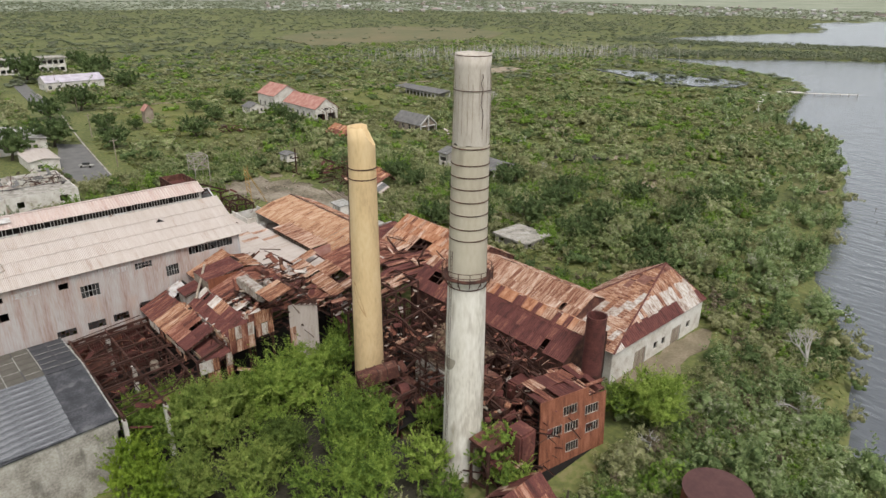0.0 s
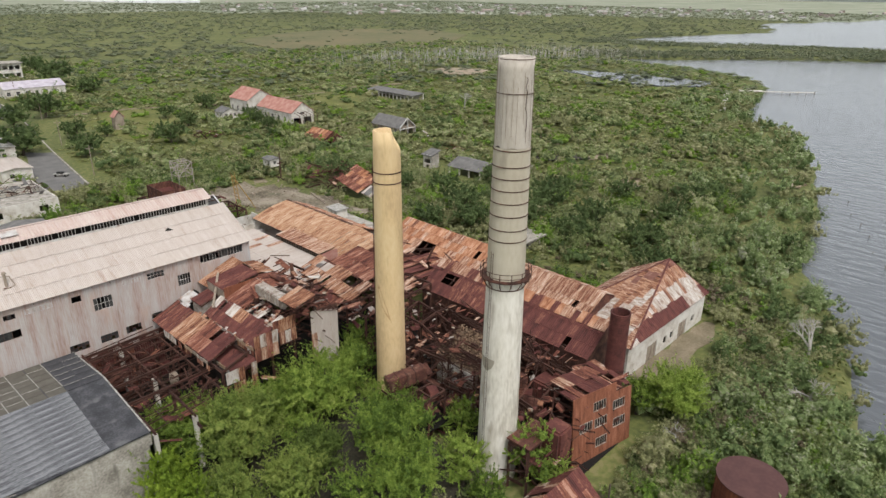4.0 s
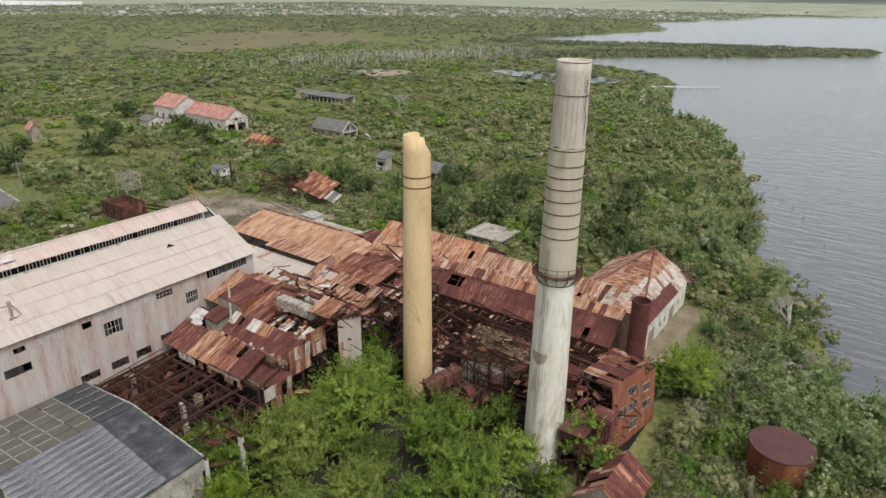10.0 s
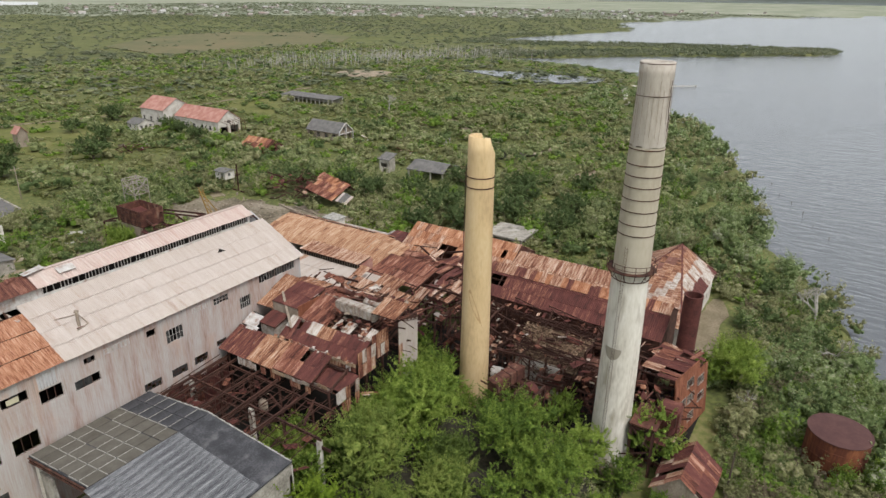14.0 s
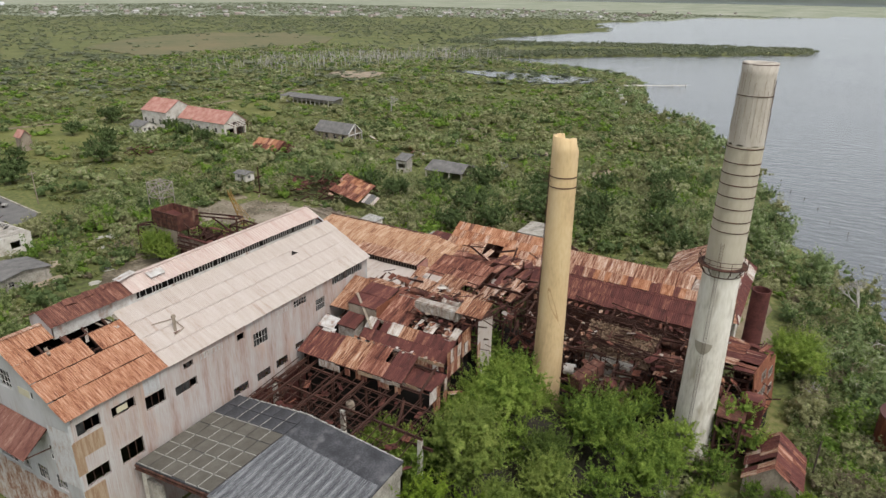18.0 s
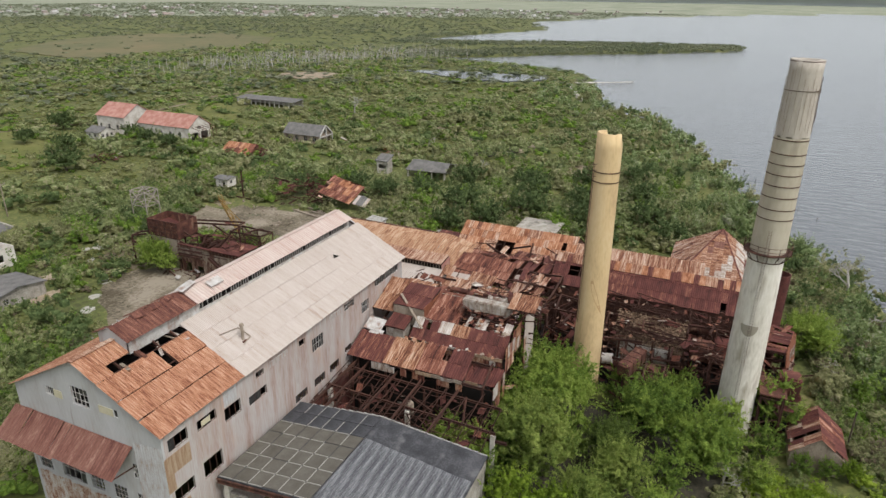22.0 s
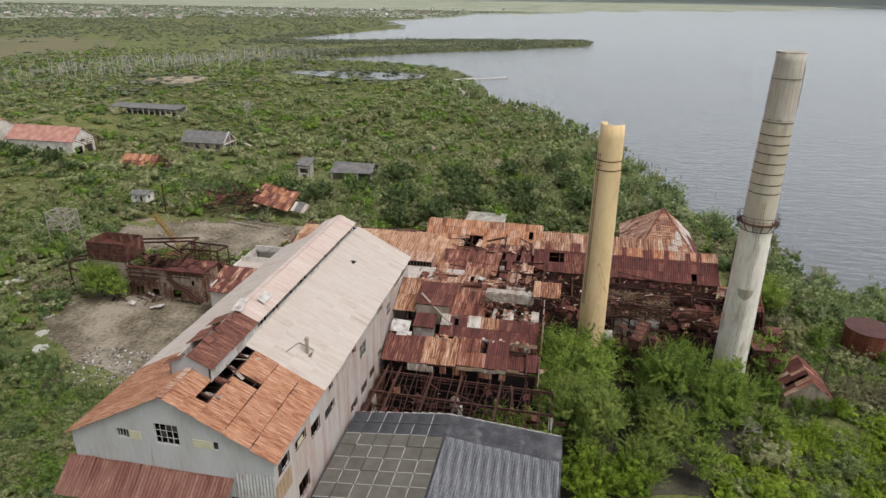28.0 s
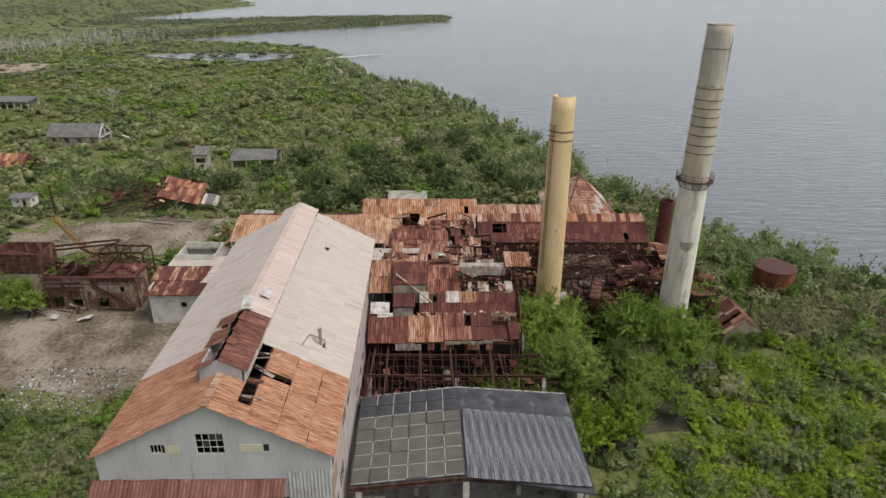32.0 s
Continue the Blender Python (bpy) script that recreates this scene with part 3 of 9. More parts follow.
tagged(new("water", mesh_of(bm, WATER, "water")), "grey rippled bay water under an overcast sky", "water", kind="structure")


# Added ring hides the black below the horizon; its pale colour is painted haze.
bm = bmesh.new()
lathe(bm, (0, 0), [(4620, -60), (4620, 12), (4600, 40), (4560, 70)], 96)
tagged(new("backdrop", mesh_of(bm, surf("horizon_haze", [(0.50, 0.54, 0.54), (0.60, 0.63, 0.63)], 600, 5, bump=0.0), "backdrop")), "added ring along the horizon, haze in its pale colour", "hills", kind="structure")


def patch(name, points, z, material, label, category, rng, wobble=1.2):
    """A thin flat sheet on the ground with an uneven edge."""
    bm = bmesh.new()
    ring = []
    for (ax, ay), (bx, by) in zip(points, points[1:] + points[:1]):
        k = max(2, int(math.hypot(bx - ax, by - ay) / 3))
        for i in range(k):
            t = i / k
            ring.append((ax + (bx - ax) * t + rng.uniform(-wobble, wobble), ay + (by - ay) * t + rng.uniform(-wobble, wobble)))
    top = [bm.verts.new((x, y, z)) for x, y in ring]
    low = [bm.verts.new((x, y, -0.4)) for x, y in ring]
    bm.faces.new(top)
    for i in range(len(top)):
        j = (i + 1) % len(top)
        bm.faces.new((top[i], low[i], low[j], top[j]))
    bmesh.ops.recalc_face_normals(bm, faces=bm.faces)
    return tagged(new(name, mesh_of(bm, material, name)), label, category, kind="structure")


R = random.Random(5)
patch("pavement", [(24, 117), (47, 117), (57, 136), (48, 160), (38, 157), (30, 148)], 0.05, PAD, "cracked pale concrete yard with puddle stains", "pavement", R)
patch("pavement", [(62, 178), (70, 184), (86, 174), (94, 158), (97, 140), (96, 129), (86, 127), (76, 138), (74, 158)], 0.04, PAD, "bare grey concrete yard behind the mill", "pavement", R, 2.5)
patch("path", [(88, 172), (97, 196), (104, 214), (106, 213), (100, 196), (92, 172)], 0.08, TRACK, "narrow sandy track through scrub", "path", R, 0.6)
patch("path", [(42, 160), (60, 184), (62, 197), (69, 195), (68, 180), (52, 157)], 0.09, TRACK, "sandy track beside the yard", "path", R, 1.0)
patch("path", [(74, 43.5), (99, 42), (99, 39.6), (86, 38.0), (77, 36.5), (74, 39)], 0.06, TRACK, "bare sandy strip beside the warehouse wall", "path", R, 0.9)
patch("path", [(40, 26), (46, 16), (52, 15), (47, 25)], 0.05, TRACK, "bare sandy patch near the hut", "path", R, 0.9)
patch("road", [(40, 199), (53, 205), (58, 250), (64, 296), (70, 338), (72.5, 384), (80, 470), (74, 472), (66, 384), (63, 345), (56, 296), (50, 250), (43, 226)], 0.05, ASPHALT, "worn grey asphalt road with a low kerb", "road", R, 0.25)
KERB = [(53.2, 205), (58.2, 250), (64.2, 296), (70.2, 338), (72.7, 384)]
bm = bmesh.new()
for (ax, ay), (bx, by) in zip(KERB, KERB[1:]):
    beam(bm, (ax, ay, 0.1), (bx, by, 0.1), 0.5, 0.3)
tagged(new("kerb", mesh_of(bm, CONCRETE, "kerb")), "pale concrete kerb along the road", "kerb", kind="structure")
for cx, cy, a, b in ((43, 178, 4, 2), (36, 170, 3, 1.6), (31, 163, 3.5, 1.8), (205, 60, 5, 2), (170, 95, 9, 4), (196, 120, 12, 4)):
    patch("bare_patch", [(cx + a * math.cos(k), cy + b * math.sin(k)) for k in np.arange(0, 6.2, 0.7)], 0.10, SAND, "pale patch of bare sandy soil", "soil", R, 0.7)
PALE_SAND = surf("washed_white_sand", [(0.272, 0.256, 0.216), (0.400, 0.384, 0.344), (0.496, 0.488, 0.456)], 2.0, 8)
for cx, cy, a in [(40.8, 158.7, 1.3), (34.8, 154.8, 0.9), (30.5, 151.3, 1.2), (53.2, 175.1, 1.8), (50.5, 176.9, 1.1), (47.0, 170.9, 0.9)]:
    patch("bare_patch", [(cx + 1.2 * a * math.cos(k), cy + a * math.sin(k)) for k in np.arange(0, 6.2, 0.7)], 0.13, PALE_SAND, "washed white sand beside the yard", "soil", R, 0.35)
patch("marsh", [(372, 485), (330, 545), (345, 640), (450, 715), (560, 735), (640, 660), (610, 560), (480, 475)], 0.5, MARSH, "reddish-brown marsh grass beyond the field", "marsh", R, 0.7)
patch("bare_patch", [(316, 330), (332, 340), (350, 330), (356, 310), (336, 300), (318, 304)], 0.35, SAND, "wide patch of bare sandy soil", "soil", R, 3)
patch("lawn", [(82, 272), (84, 300), (95, 323), (120, 322), (144, 313), (128, 290), (112, 262), (98, 238), (86, 250)], 0.3, LAWN, "short yellow-green grass round the houses", "grass", R, 2)
patch("lawn", [(186, 280), (199, 302), (225, 306), (217, 289), (200, 258), (180, 250)], 0.3, LAWN, "short yellow-green grass round the houses", "grass", R, 2)
patch("path", [(84, 322), (107, 320.5), (135, 310.5), (160, 300), (159, 297), (135, 307.5), (107, 317.5), (84, 319)], 0.36, TRACK, "sandy track across the field", "path", R, 0.5)
patch("path", [(176, 300), (208, 302.5), (232, 308), (262, 300), (261, 297), (232, 305), (208, 299.5), (176, 297)], 0.36, TRACK, "sandy track across the field", "path", R, 0.5)
patch("path", [(244, 199), (226, 178), (206, 156), (196, 140), (194, 141), (204, 158), (224, 180), (242, 201)], 0.3, TRACK, "narrow sandy track through scrub", "path", R, 0.4)
patch("lawn", [(336, 262), (346, 276), (362, 268), (372, 250), (356, 244), (342, 252)], 0.32, LAWN, "bright yellow-green strip of marsh grass", "grass", R, 2)
DARK_SOIL = surf("burnt_soil_and_tree_shade", [(0.03, 0.028, 0.02), (0.055, 0.05, 0.036), (0.10, 0.085, 0.06)], 3, 8, contrast=1.4)
patch("bare_patch", [(170, 138), (182, 134), (190, 126), (186, 120), (176, 126), (168, 132)], 0.32, DARK_SOIL, "dark burnt patch of bare soil", "soil", R, 0.8)
# This soil patch is dark to carry the shade between the crowns.
patch("bare_patch", [(13, 68), (42, 68), (43, 44), (30, 42), (18, 50)], 0.06, DARK_SOIL, "leaf-strewn soil under the trees, shade in its dark colour", "soil", R, 1.2)
patch("pond", [(392, 272), (378, 240), (367, 212), (372, 184), (392, 168), (414, 176), (410, 205), (408, 230), (402, 262)], 0.55, WATER, "shallow grey salt pond near the shore", "pond", R, 3.0)

# ---- the white factory hall ----
HX0, HX1, HY0, HY1, EAVE, APEX, MID = -5.7, 40.9, 92.5, 112.0, 17.3, 22.4, 102.2
rg = random.Random(21)
hall = thing("factory_hall", "long pale corrugated-iron factory hall with rusted orange roof end", "factory", ((HX0 + HX1) / 2, MID, 0))
south = [(-5.0, -2.6, 14.75, 16.1), (-1.4, 1.2, 14.6, 15.75), (2.25, 4.65, 13.2, 14.8), (5.9, 8.8, 12.9, 14.0), (7.3, 8.6, 15.5, 16.2), (15.0, 16.2, 15.2, 16.1), (17.5, 19.9, 13.2, 15.0), (24.9, 27.3, 15.4, 16.35),
         (29.1, 31.0, 13.1, 14.8), (32.8, 39.7, 15.6, 16.8), (13.6, 16.0, 8.3, 9.35), (17.5, 19.8, 8.3, 9.4), (20.9, 23.0, 8.4, 9.5), (-5.1, -2.6, 8.9, 10.4), (-1.3, 1.3, 8.8, 10.8), (-5.2, -2.8, 3.5, 5.5), (24.6, 26.2, 9.4, 10.2)]
part("wall", holed_wall((HX0 + 0.26, HY0, 0), (1, 0, 0), HX1 - HX0 - 0.52, 0, EAVE, 0.25, [(a - HX0 - 0.26, b - HX0 - 0.26, c, d) for a, b, c, d in south]), SIDING, hall)
part("wall", holed_wall((HX1 - 0.26, HY1, 0), (-1, 0, 0), HX1 - HX0 - 0.52, 0, EAVE, 0.25, [(k, k + 2.4, 12.5, 15) for k in range(4, 44, 6)]), SIDING, hall)
gable = [(109.2, 111.0, 7.3, 9.0), (104.2, 107.6, 7.2, 11.2), (101.6, 103.4, 7.3, 9.0), (98.4, 100.2, 7.3, 9.0), (95.2, 97.0, 7.3, 9.0), (95.6, 96.9, 10.9, 12.6), (106.1, 107.3, 17.4, 18.3), (101.2, 103.5, 17.3, 19.4), (97.5, 98.0, 17.5, 18.3), (109.4, 111, 2.5, 4.5), (104, 106, 0, 3)]
for x, way, holes in ((HX0, 1, gable), (HX1, -1, [])):
    length = HY1 - HY0
    if way == 1:
        part("wall", holed_wall((x, HY1, 0), (0, -1, 0), length, 0, EAVE + 0.01 + 2.2, 0.25, [(HY1 - b, HY1 - a, c, d) for a, b, c, d in holes], slope=[(0, EAVE), (HY1 - MID, APEX), (length, EAVE)]), SIDING_Y, hall)
    else:
        part("wall", holed_wall((x, HY0, 0), (0, 1, 0), length, 0, EAVE, 0.25, [], slope=[(0, EAVE), (MID - HY0, APEX), (length, EAVE)]), SIDING_Y, hall)
for a, b, c, d in south:
    if b - a > 1.25:
        window_grid(hall, (0, HY0, 0), (1, 0, 0), a, b, c, d, (5 if a > 12 else 3) if b - a < 4 else 14, (2 if a > 12 else 1) if b - a < 4 else 1, rg, 0.65 if a > 12 else 0.35, GALV if a > 12 and c > 10 else RUST_STEEL)
for a, b, c, d in gable[:9]:
    window_grid(hall, (HX0, 0, 0), (0, -1, 0), -b, -a, c, d, 4 if b - a > 1 else 1, 3 if d - c > 1.5 else 1, rg, 0.5)
# patched-over vents under the eaves, and boarded windows
for a, b, c, d in ((9.6, 12.8, 15.6, 16.3), (21.5, 24.0, 15.7, 16.4)):
    vent = part("blind_vent", block((a, HY0 - 0.05, c), (b, HY0 - 0.004, d)), GALV, hall, "painted-over vent")
    for k in range(6):
        u = a + (b - a) * (k + 0.5) / 6
        part("bar", block((u - 0.12, HY0 - 0.10, c + 0.05), (u + 0.12, HY0 - 0.05, d - 0.05)), SIDING, vent)
part("board", block((HX0 - 0.05, 104.9, 17.4), (HX0 - 0.005, 106.0, 18.25)), YELLOW_BOARD, hall, "yellowed board over a window")
part("board", block((HX0 - 0.05, 98.05, 17.5), (HX0 - 0.005, 99.9, 18.3)), YELLOW_BOARD, hall, "yellowed board over a window")
part("board", block((-0.9, HY0 - 0.04, 14.9), (0.3, HY0 - 0.006, 15.5)), YELLOW_BOARD, hall, "yellowed board over a window")
part("rust_panel", block((-5.6, HY0 - 0.04, 12.3), (-2.6, HY0 - 0.006, 14.4)), TAN_RUST, hall, "tan rusted wall panel")
part("rust_panel", block((-5.6, HY0 - 0.04, 6.2), (-3.4, HY0 - 0.006, 8.6)), TAN_RUST, hall, "tan rusted wall panel")
part("corner_panel", block((HX0 - 0.03, HY0 - 0.03, 10.5), (HX0 + 0.9, HY0 - 0.004, 14.3)), TAN_RUST, hall, "tan rusted corner panel")
# rafters and purlins under the roof
bmr = bmesh.new()
x = HX0 + 0.4
while x < HX1:
    for y0 in (HY0, HY1):
        beam(bmr, (x, y0, EAVE - 0.25), (x, MID, APEX - 0.25), 0.15, 0.25)
    beam(bmr, (x, HY0, EAVE - 0.6), (x, HY1, EAVE - 0.6), 0.12, 0.2)
    x += 2.3
for k in range(5):
    f = (k + 0.5) / 5
    for y0 in (HY0, HY1):
        y, z = y0 + (MID - y0) * f, EAVE + (APEX - EAVE) * f - 0.1
        beam(bmr, (HX0, y, z), (HX1, y, z), 0.1, 0.12)
part("roof_frame", bmr, RUST_STEEL, hall, "rusty steel rafters and purlins")
# Added near-black floors stand in for the hall's inner shade behind gaps and windows.
part("attic_floor", block((HX0 + 0.3, HY0 + 0.3, EAVE - 0.75), (9.0, HY1 - 0.3, EAVE - 0.6)), DARK_VOID, hall, "added near-black floor that keeps the roof gaps dark")
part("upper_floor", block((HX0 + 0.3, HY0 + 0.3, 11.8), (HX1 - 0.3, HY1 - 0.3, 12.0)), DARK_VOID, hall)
roof = part("roof_ridge_cap", block((-1.2, MID - 0.2, APEX - 0.05), (HX1, MID + 0.2, APEX + 0.02)), WHITE_SHEET, hall)
SEAM, MON0, MONS, MON1, MHALF = 5.2, -1.3, 7.6, 38.9, 1.95
slope_up = Vector((0, MID - HY0 + 0.4, APEX - EAVE + 0.21))
mon_f = (MID - MHALF - HY0 + 0.4) / (MID - HY0 + 0.4)


sheeting(roof, (SEAM, HY0 - 0.4, EAVE - 0.21), (HX1 + 0.4 - SEAM, 0, 0), slope_up * mon_f, [WHITE_SHEET], rg, 1.2, 4, ribs=6, amp=0.03)
sheeting(roof, (SEAM, HY1 + 0.4, EAVE - 0.21), (HX1 + 0.4 - SEAM, 0, 0), Vector((0, -slope_up.y, slope_up.z)) * mon_f, [WHITE_SHEET], rg, 1.2, 4, ribs=6, amp=0.03)
HALL_ORANGE = surf("salmon_orange_rusted_sheet", [(0.149, 0.054, 0.031), (0.307, 0.135, 0.074), (0.400, 0.203, 0.122), (0.502, 0.306, 0.211)], 0.8, 8, (8.0, 0.6, 1), local=True, spread=0.22, contrast=2.0)
rf_z = lambda y: EAVE + (APEX - EAVE) * (y - HY0) / (MID - HY0)
sheeting(roof, (HX0 - 0.35, HY0 - 0.4, EAVE - 0.21), (SEAM - HX0 + 0.35, 0, 0), slope_up * mon_f * 0.87, [HALL_ORANGE], rg, 0.92, 3, loose=0.009, lap=-0.05, ribs=5, amp=0.05, skip=lambda u, v: v > 0.66 and 0.62 < u < 0.68)
sheeting(roof, (HX0 - 0.35, HY0 - 0.4 + slope_up.y * mon_f * 0.87, EAVE - 0.21 + slope_up.z * mon_f * 0.87), (2.0, 0, 0), slope_up * (1 - mon_f * 0.87), [HALL_ORANGE], rg, 0.92, 2)
sheeting(roof, (HX0 + 1.6, HY0 - 0.4 + slope_up.y * mon_f, EAVE - 0.21 + slope_up.z * mon_f), (2.8, 0, 0), slope_up * (1 - mon_f), [HALL_ORANGE], rg, 0.92, 1)
sheeting(roof, (HX0 - 0.35, HY1 + 0.4, EAVE - 0.21), (SEAM - HX0 + 0.35, 0, 0), Vector((0, -slope_up.y, slope_up.z)) * mon_f, [HALL_ORANGE], rg, 0.92, 3)
sheeting(roof, (HX0 - 0.35, HY1 + 0.4 - slope_up.y * mon_f, EAVE - 0.21 + slope_up.z * mon_f), (4.75, 0, 0), Vector((0, -slope_up.y, slope_up.z)) * (1 - mon_f), [HALL_ORANGE], rg, 0.92, 1)
for x, y, turn, mt in ((-2.6, 99.4, 70, OLD_WOOD), (-0.4, 99.9, 82, RUST_RED), (1.4, 99.2, 60, DIRTY_WHITE), (3.2, 99.8, 75, OLD_WOOD), (4.2, 99.3, 100, DIRTY_WHITE)):
    m = Matrix.Translation((x, y, rf_z(y) - 0.15)) @ pose(0, 0, 0, rg.gauss(0, 12), rg.gauss(0, 12), turn)
    part("broken_board", block((-1.1, -0.16, -0.03), (1.1, 0.16, 0.03), m), mt, hall)
part("ridge_cap", slab([(HX0 - 0.4, MID - 0.3, APEX + 0.08), (MON0, MID - 0.3, APEX + 0.08), (MON0, MID + 0.3, APEX + 0.08), (HX0 - 0.4, MID + 0.3, APEX + 0.08)], 0.05), PALE_RUST_SHEET, hall)
# the raised monitor along the ridge
BASE = EAVE + (APEX - EAVE) * (MID - MHALF - HY0) / (MID - HY0)
WALL, PEAK = 22.75, 23.75
monitor = part("roof_monitor", holed_wall((MON0, MID - MHALF, 0), (1, 0, 0), MON1 - MON0, BASE - 0.25, WALL, 0.1, [(MONS - MON0 + 0.6, MON1 - MON0 - 0.5, BASE + 0.3, WALL - 0.2)]), GALV, hall, "pale metal clerestory along the ridge")
part("monitor_wall", holed_wall((MON1, MID + MHALF, 0), (-1, 0, 0), MON1 - MON0, BASE - 0.25, WALL, 0.1, [(0.5, MON1 - MONS, BASE + 0.3, WALL - 0.2)]), GALV, monitor)
for x, way in ((MON0, -1), (MON1, 1)):
    part("monitor_gable", holed_wall((x, MID + MHALF if way < 0 else MID - MHALF, 0), (0, way, 0), 2 * MHALF, BASE - 0.25, WALL, 0.1, [], slope=[(0, WALL), (MHALF, PEAK), (2 * MHALF, WALL)]), SIDING_Y, monitor)
lb = mesh_of(block((-0.035, -0.035, 0), (0.035, 0.035, WALL - 0.2 - BASE - 0.3)), GALV, "glazing_bar")
x = MONS + 0.7
while x < MON1 - 0.5:
    if rg.random() < 0.92:
        piece("glazing_bar", lb, Matrix.Translation((x, MID - MHALF + 0.05, BASE + 0.3)) @ pose(0, 0, 0, 0, rg.gauss(0, 2), 0), monitor)
    x += 0.42
# Near-black sheet behind the glazing bars stands in for interior shade.
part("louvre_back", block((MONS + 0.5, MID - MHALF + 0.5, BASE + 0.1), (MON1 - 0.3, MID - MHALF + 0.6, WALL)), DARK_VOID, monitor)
PINK_SHEET = surf("pinkish_white_sheet", [(0.38, 0.25, 0.21), (0.47, 0.36, 0.32), (0.52, 0.43, 0.39), (0.57, 0.50, 0.465)], 1.6, 8, (2.5, 0.4, 1), local=True, spread=0.12, contrast=0.9)
MONITOR_RUST = surf("red_brown_rusted_monitor_sheet", [(0.05, 0.02, 0.016), (0.115, 0.044, 0.033), (0.18, 0.078, 0.055), (0.32, 0.17, 0.12)], 1.0, 8, (3.0, 0.5, 1), local=True, spread=0.25, contrast=1.4)
for k in range(3):
    part("loose_sheet", slab([(1.0 + 2.1 * k, MID - 0.7, PEAK - 0.05), (2.2 + 2.1 * k, MID - 1.0 + 0.3 * k, PEAK - 0.12), (2.4 + 2.1 * k, MID - 0.2, PEAK + 0.3), (1.3 + 2.1 * k, MID + 0.1, PEAK + 0.25)], 0.03), MONITOR_RUST, monitor, "lifted rusty sheet")
for sy in (-1, 1):
    mup = Vector((0, -sy * (MHALF + 0.35), PEAK - WALL + 0.15))
    sheeting(monitor, (MONS, MID + sy * (MHALF + 0.35), WALL - 0.12), (MON1 + 0.3 - MONS, 0, 0), mup, [PINK_SHEET] if sy < 0 else [WHITE_SHEET], rg, 1.2, 1)
    sheeting(monitor, (MON0 - 0.3, MID + sy * (MHALF + 0.35), WALL - 0.12), (MONS - MON0 + 0.3, 0, 0), mup * (1.0 if sy < 0 else 0.74), [MONITOR_RUST], rg, 0.92, 1, loose=0.012, gone=0.0 if sy < 0 else 0.1, ribs=5, amp=0.05)
part("ridge_flashing", slab([(MONS, MID - 0.2, PEAK + 0.12), (MON1, MID - 0.2, PEAK + 0.12), (MON1, MID + 0.35, PEAK + 0.12), (MONS, MID + 0.35, PEAK + 0.12)], 0.06), PINK_SHEET, monitor, "faded red ridge flashing")
part("loose_sheet", slab([(7.2, MID - 0.9, PEAK + 0.3), (9.8, MID - 0.3, PEAK + 0.35), (9.6, MID + 0.5, PEAK + 0.5), (7.3, MID + 0.4, PEAK + 0.2)], 0.03), GALV, monitor, "bright loose metal sheet")
part("loose_sheet", slab([(10.6, MID - 1.7, PEAK - 0.35), (12.6, MID - 1.7, PEAK - 0.35), (12.6, MID - 0.8, PEAK + 0.1), (10.6, MID - 0.8, PEAK + 0.1)], 0.03), GALV, monitor, "bright loose metal sheet")
rf_z = lambda y: EAVE + (APEX - EAVE) * (y - HY0) / (MID - HY0)
# Near-black plate on the roof stands in for a tear with shade inside.
part("torn_sheet", slab([(30.3, 97.4, rf_z(97.4) + 0.2), (31.5, 97.3, rf_z(97.3) + 0.2), (30.9, 97.9, rf_z(97.9) + 0.22)], 0.04), DARK_VOID, hall, "near-black plate standing in for a shaded tear")
# roof vent pipe on a timber tray
vent = part("vent_pipe", block((8.6, 94.9, 18.4), (9.4, 95.7, 18.75)), RUST_RED, hall, "rusty roof vent pipe")
bmv = bmesh.new()
tube(bmv, (9, 95.3, 18.7), (9, 95.3, 20.5), 0.17, 0.17, 12)
tube(bmv, (9, 95.3, 20.5), (9, 95.3, 20.75), 0.27, 0.2, 12)
part("pipe", bmv, OLD_WOOD, vent)
bmv = bmesh.new()
for (xa, ya), (xb, yb) in (((7.3, 96.9), (9.7, 96.5)), ((9.7, 96.5), (9.9, 95.0)), ((9.9, 95.0), (8.4, 94.7))):
    beam(bmv, (xa, ya, rf_z(ya) + 0.22), (xb, yb, rf_z(yb) + 0.22), 0.09, 0.06)
part("tray_edge", bmv, OLD_WOOD, vent)
# ribbed bluish-white sheets at the corner of the gable
RIBBED_PAINT = surf("ribbed_bluish_white_paint", [(0.33, 0.26, 0.215), (0.43, 0.42, 0.42), (0.50, 0.515, 0.53)], 1.2, 8, (2, 1, 0.3), local=True, spread=0.15, contrast=1.3)
up_wall = Matrix(((0, 0, -1, 0), (-1, 0, 0, 0), (0, 1, 0, 0), (0, 0, 0, 1)))
for k in range(4):
    piece("wall_sheet", sheet_mesh(0.96, 6.6, RIBBED_PAINT, 3, 0.06), Matrix.Translation((HX0 - 0.02, HY0 + 0.97 + 0.93 * k, 9.0 - 0.1 * k)) @ up_wall, hall)
for k in range(2):
    piece("wall_sheet", sheet_mesh(0.96, 2.1, RIBBED_PAINT, 3, 0.06), Matrix.Translation((2.3 + 0.95 * k, HY0 - 0.02, 15.0)) @ pose(0, 0, 0, 90, 0, 0), hall)
# rusted lower cladding of the gable
RUST_CLAD = surf("rust_stained_lower_cladding", [(0.17, 0.075, 0.045), (0.30, 0.18, 0.125), (0.43, 0.36, 0.31), (0.50, 0.48, 0.46)], 1.3, 8, (2.2, 1, 0.3), local=True, spread=0.2, contrast=1.8)
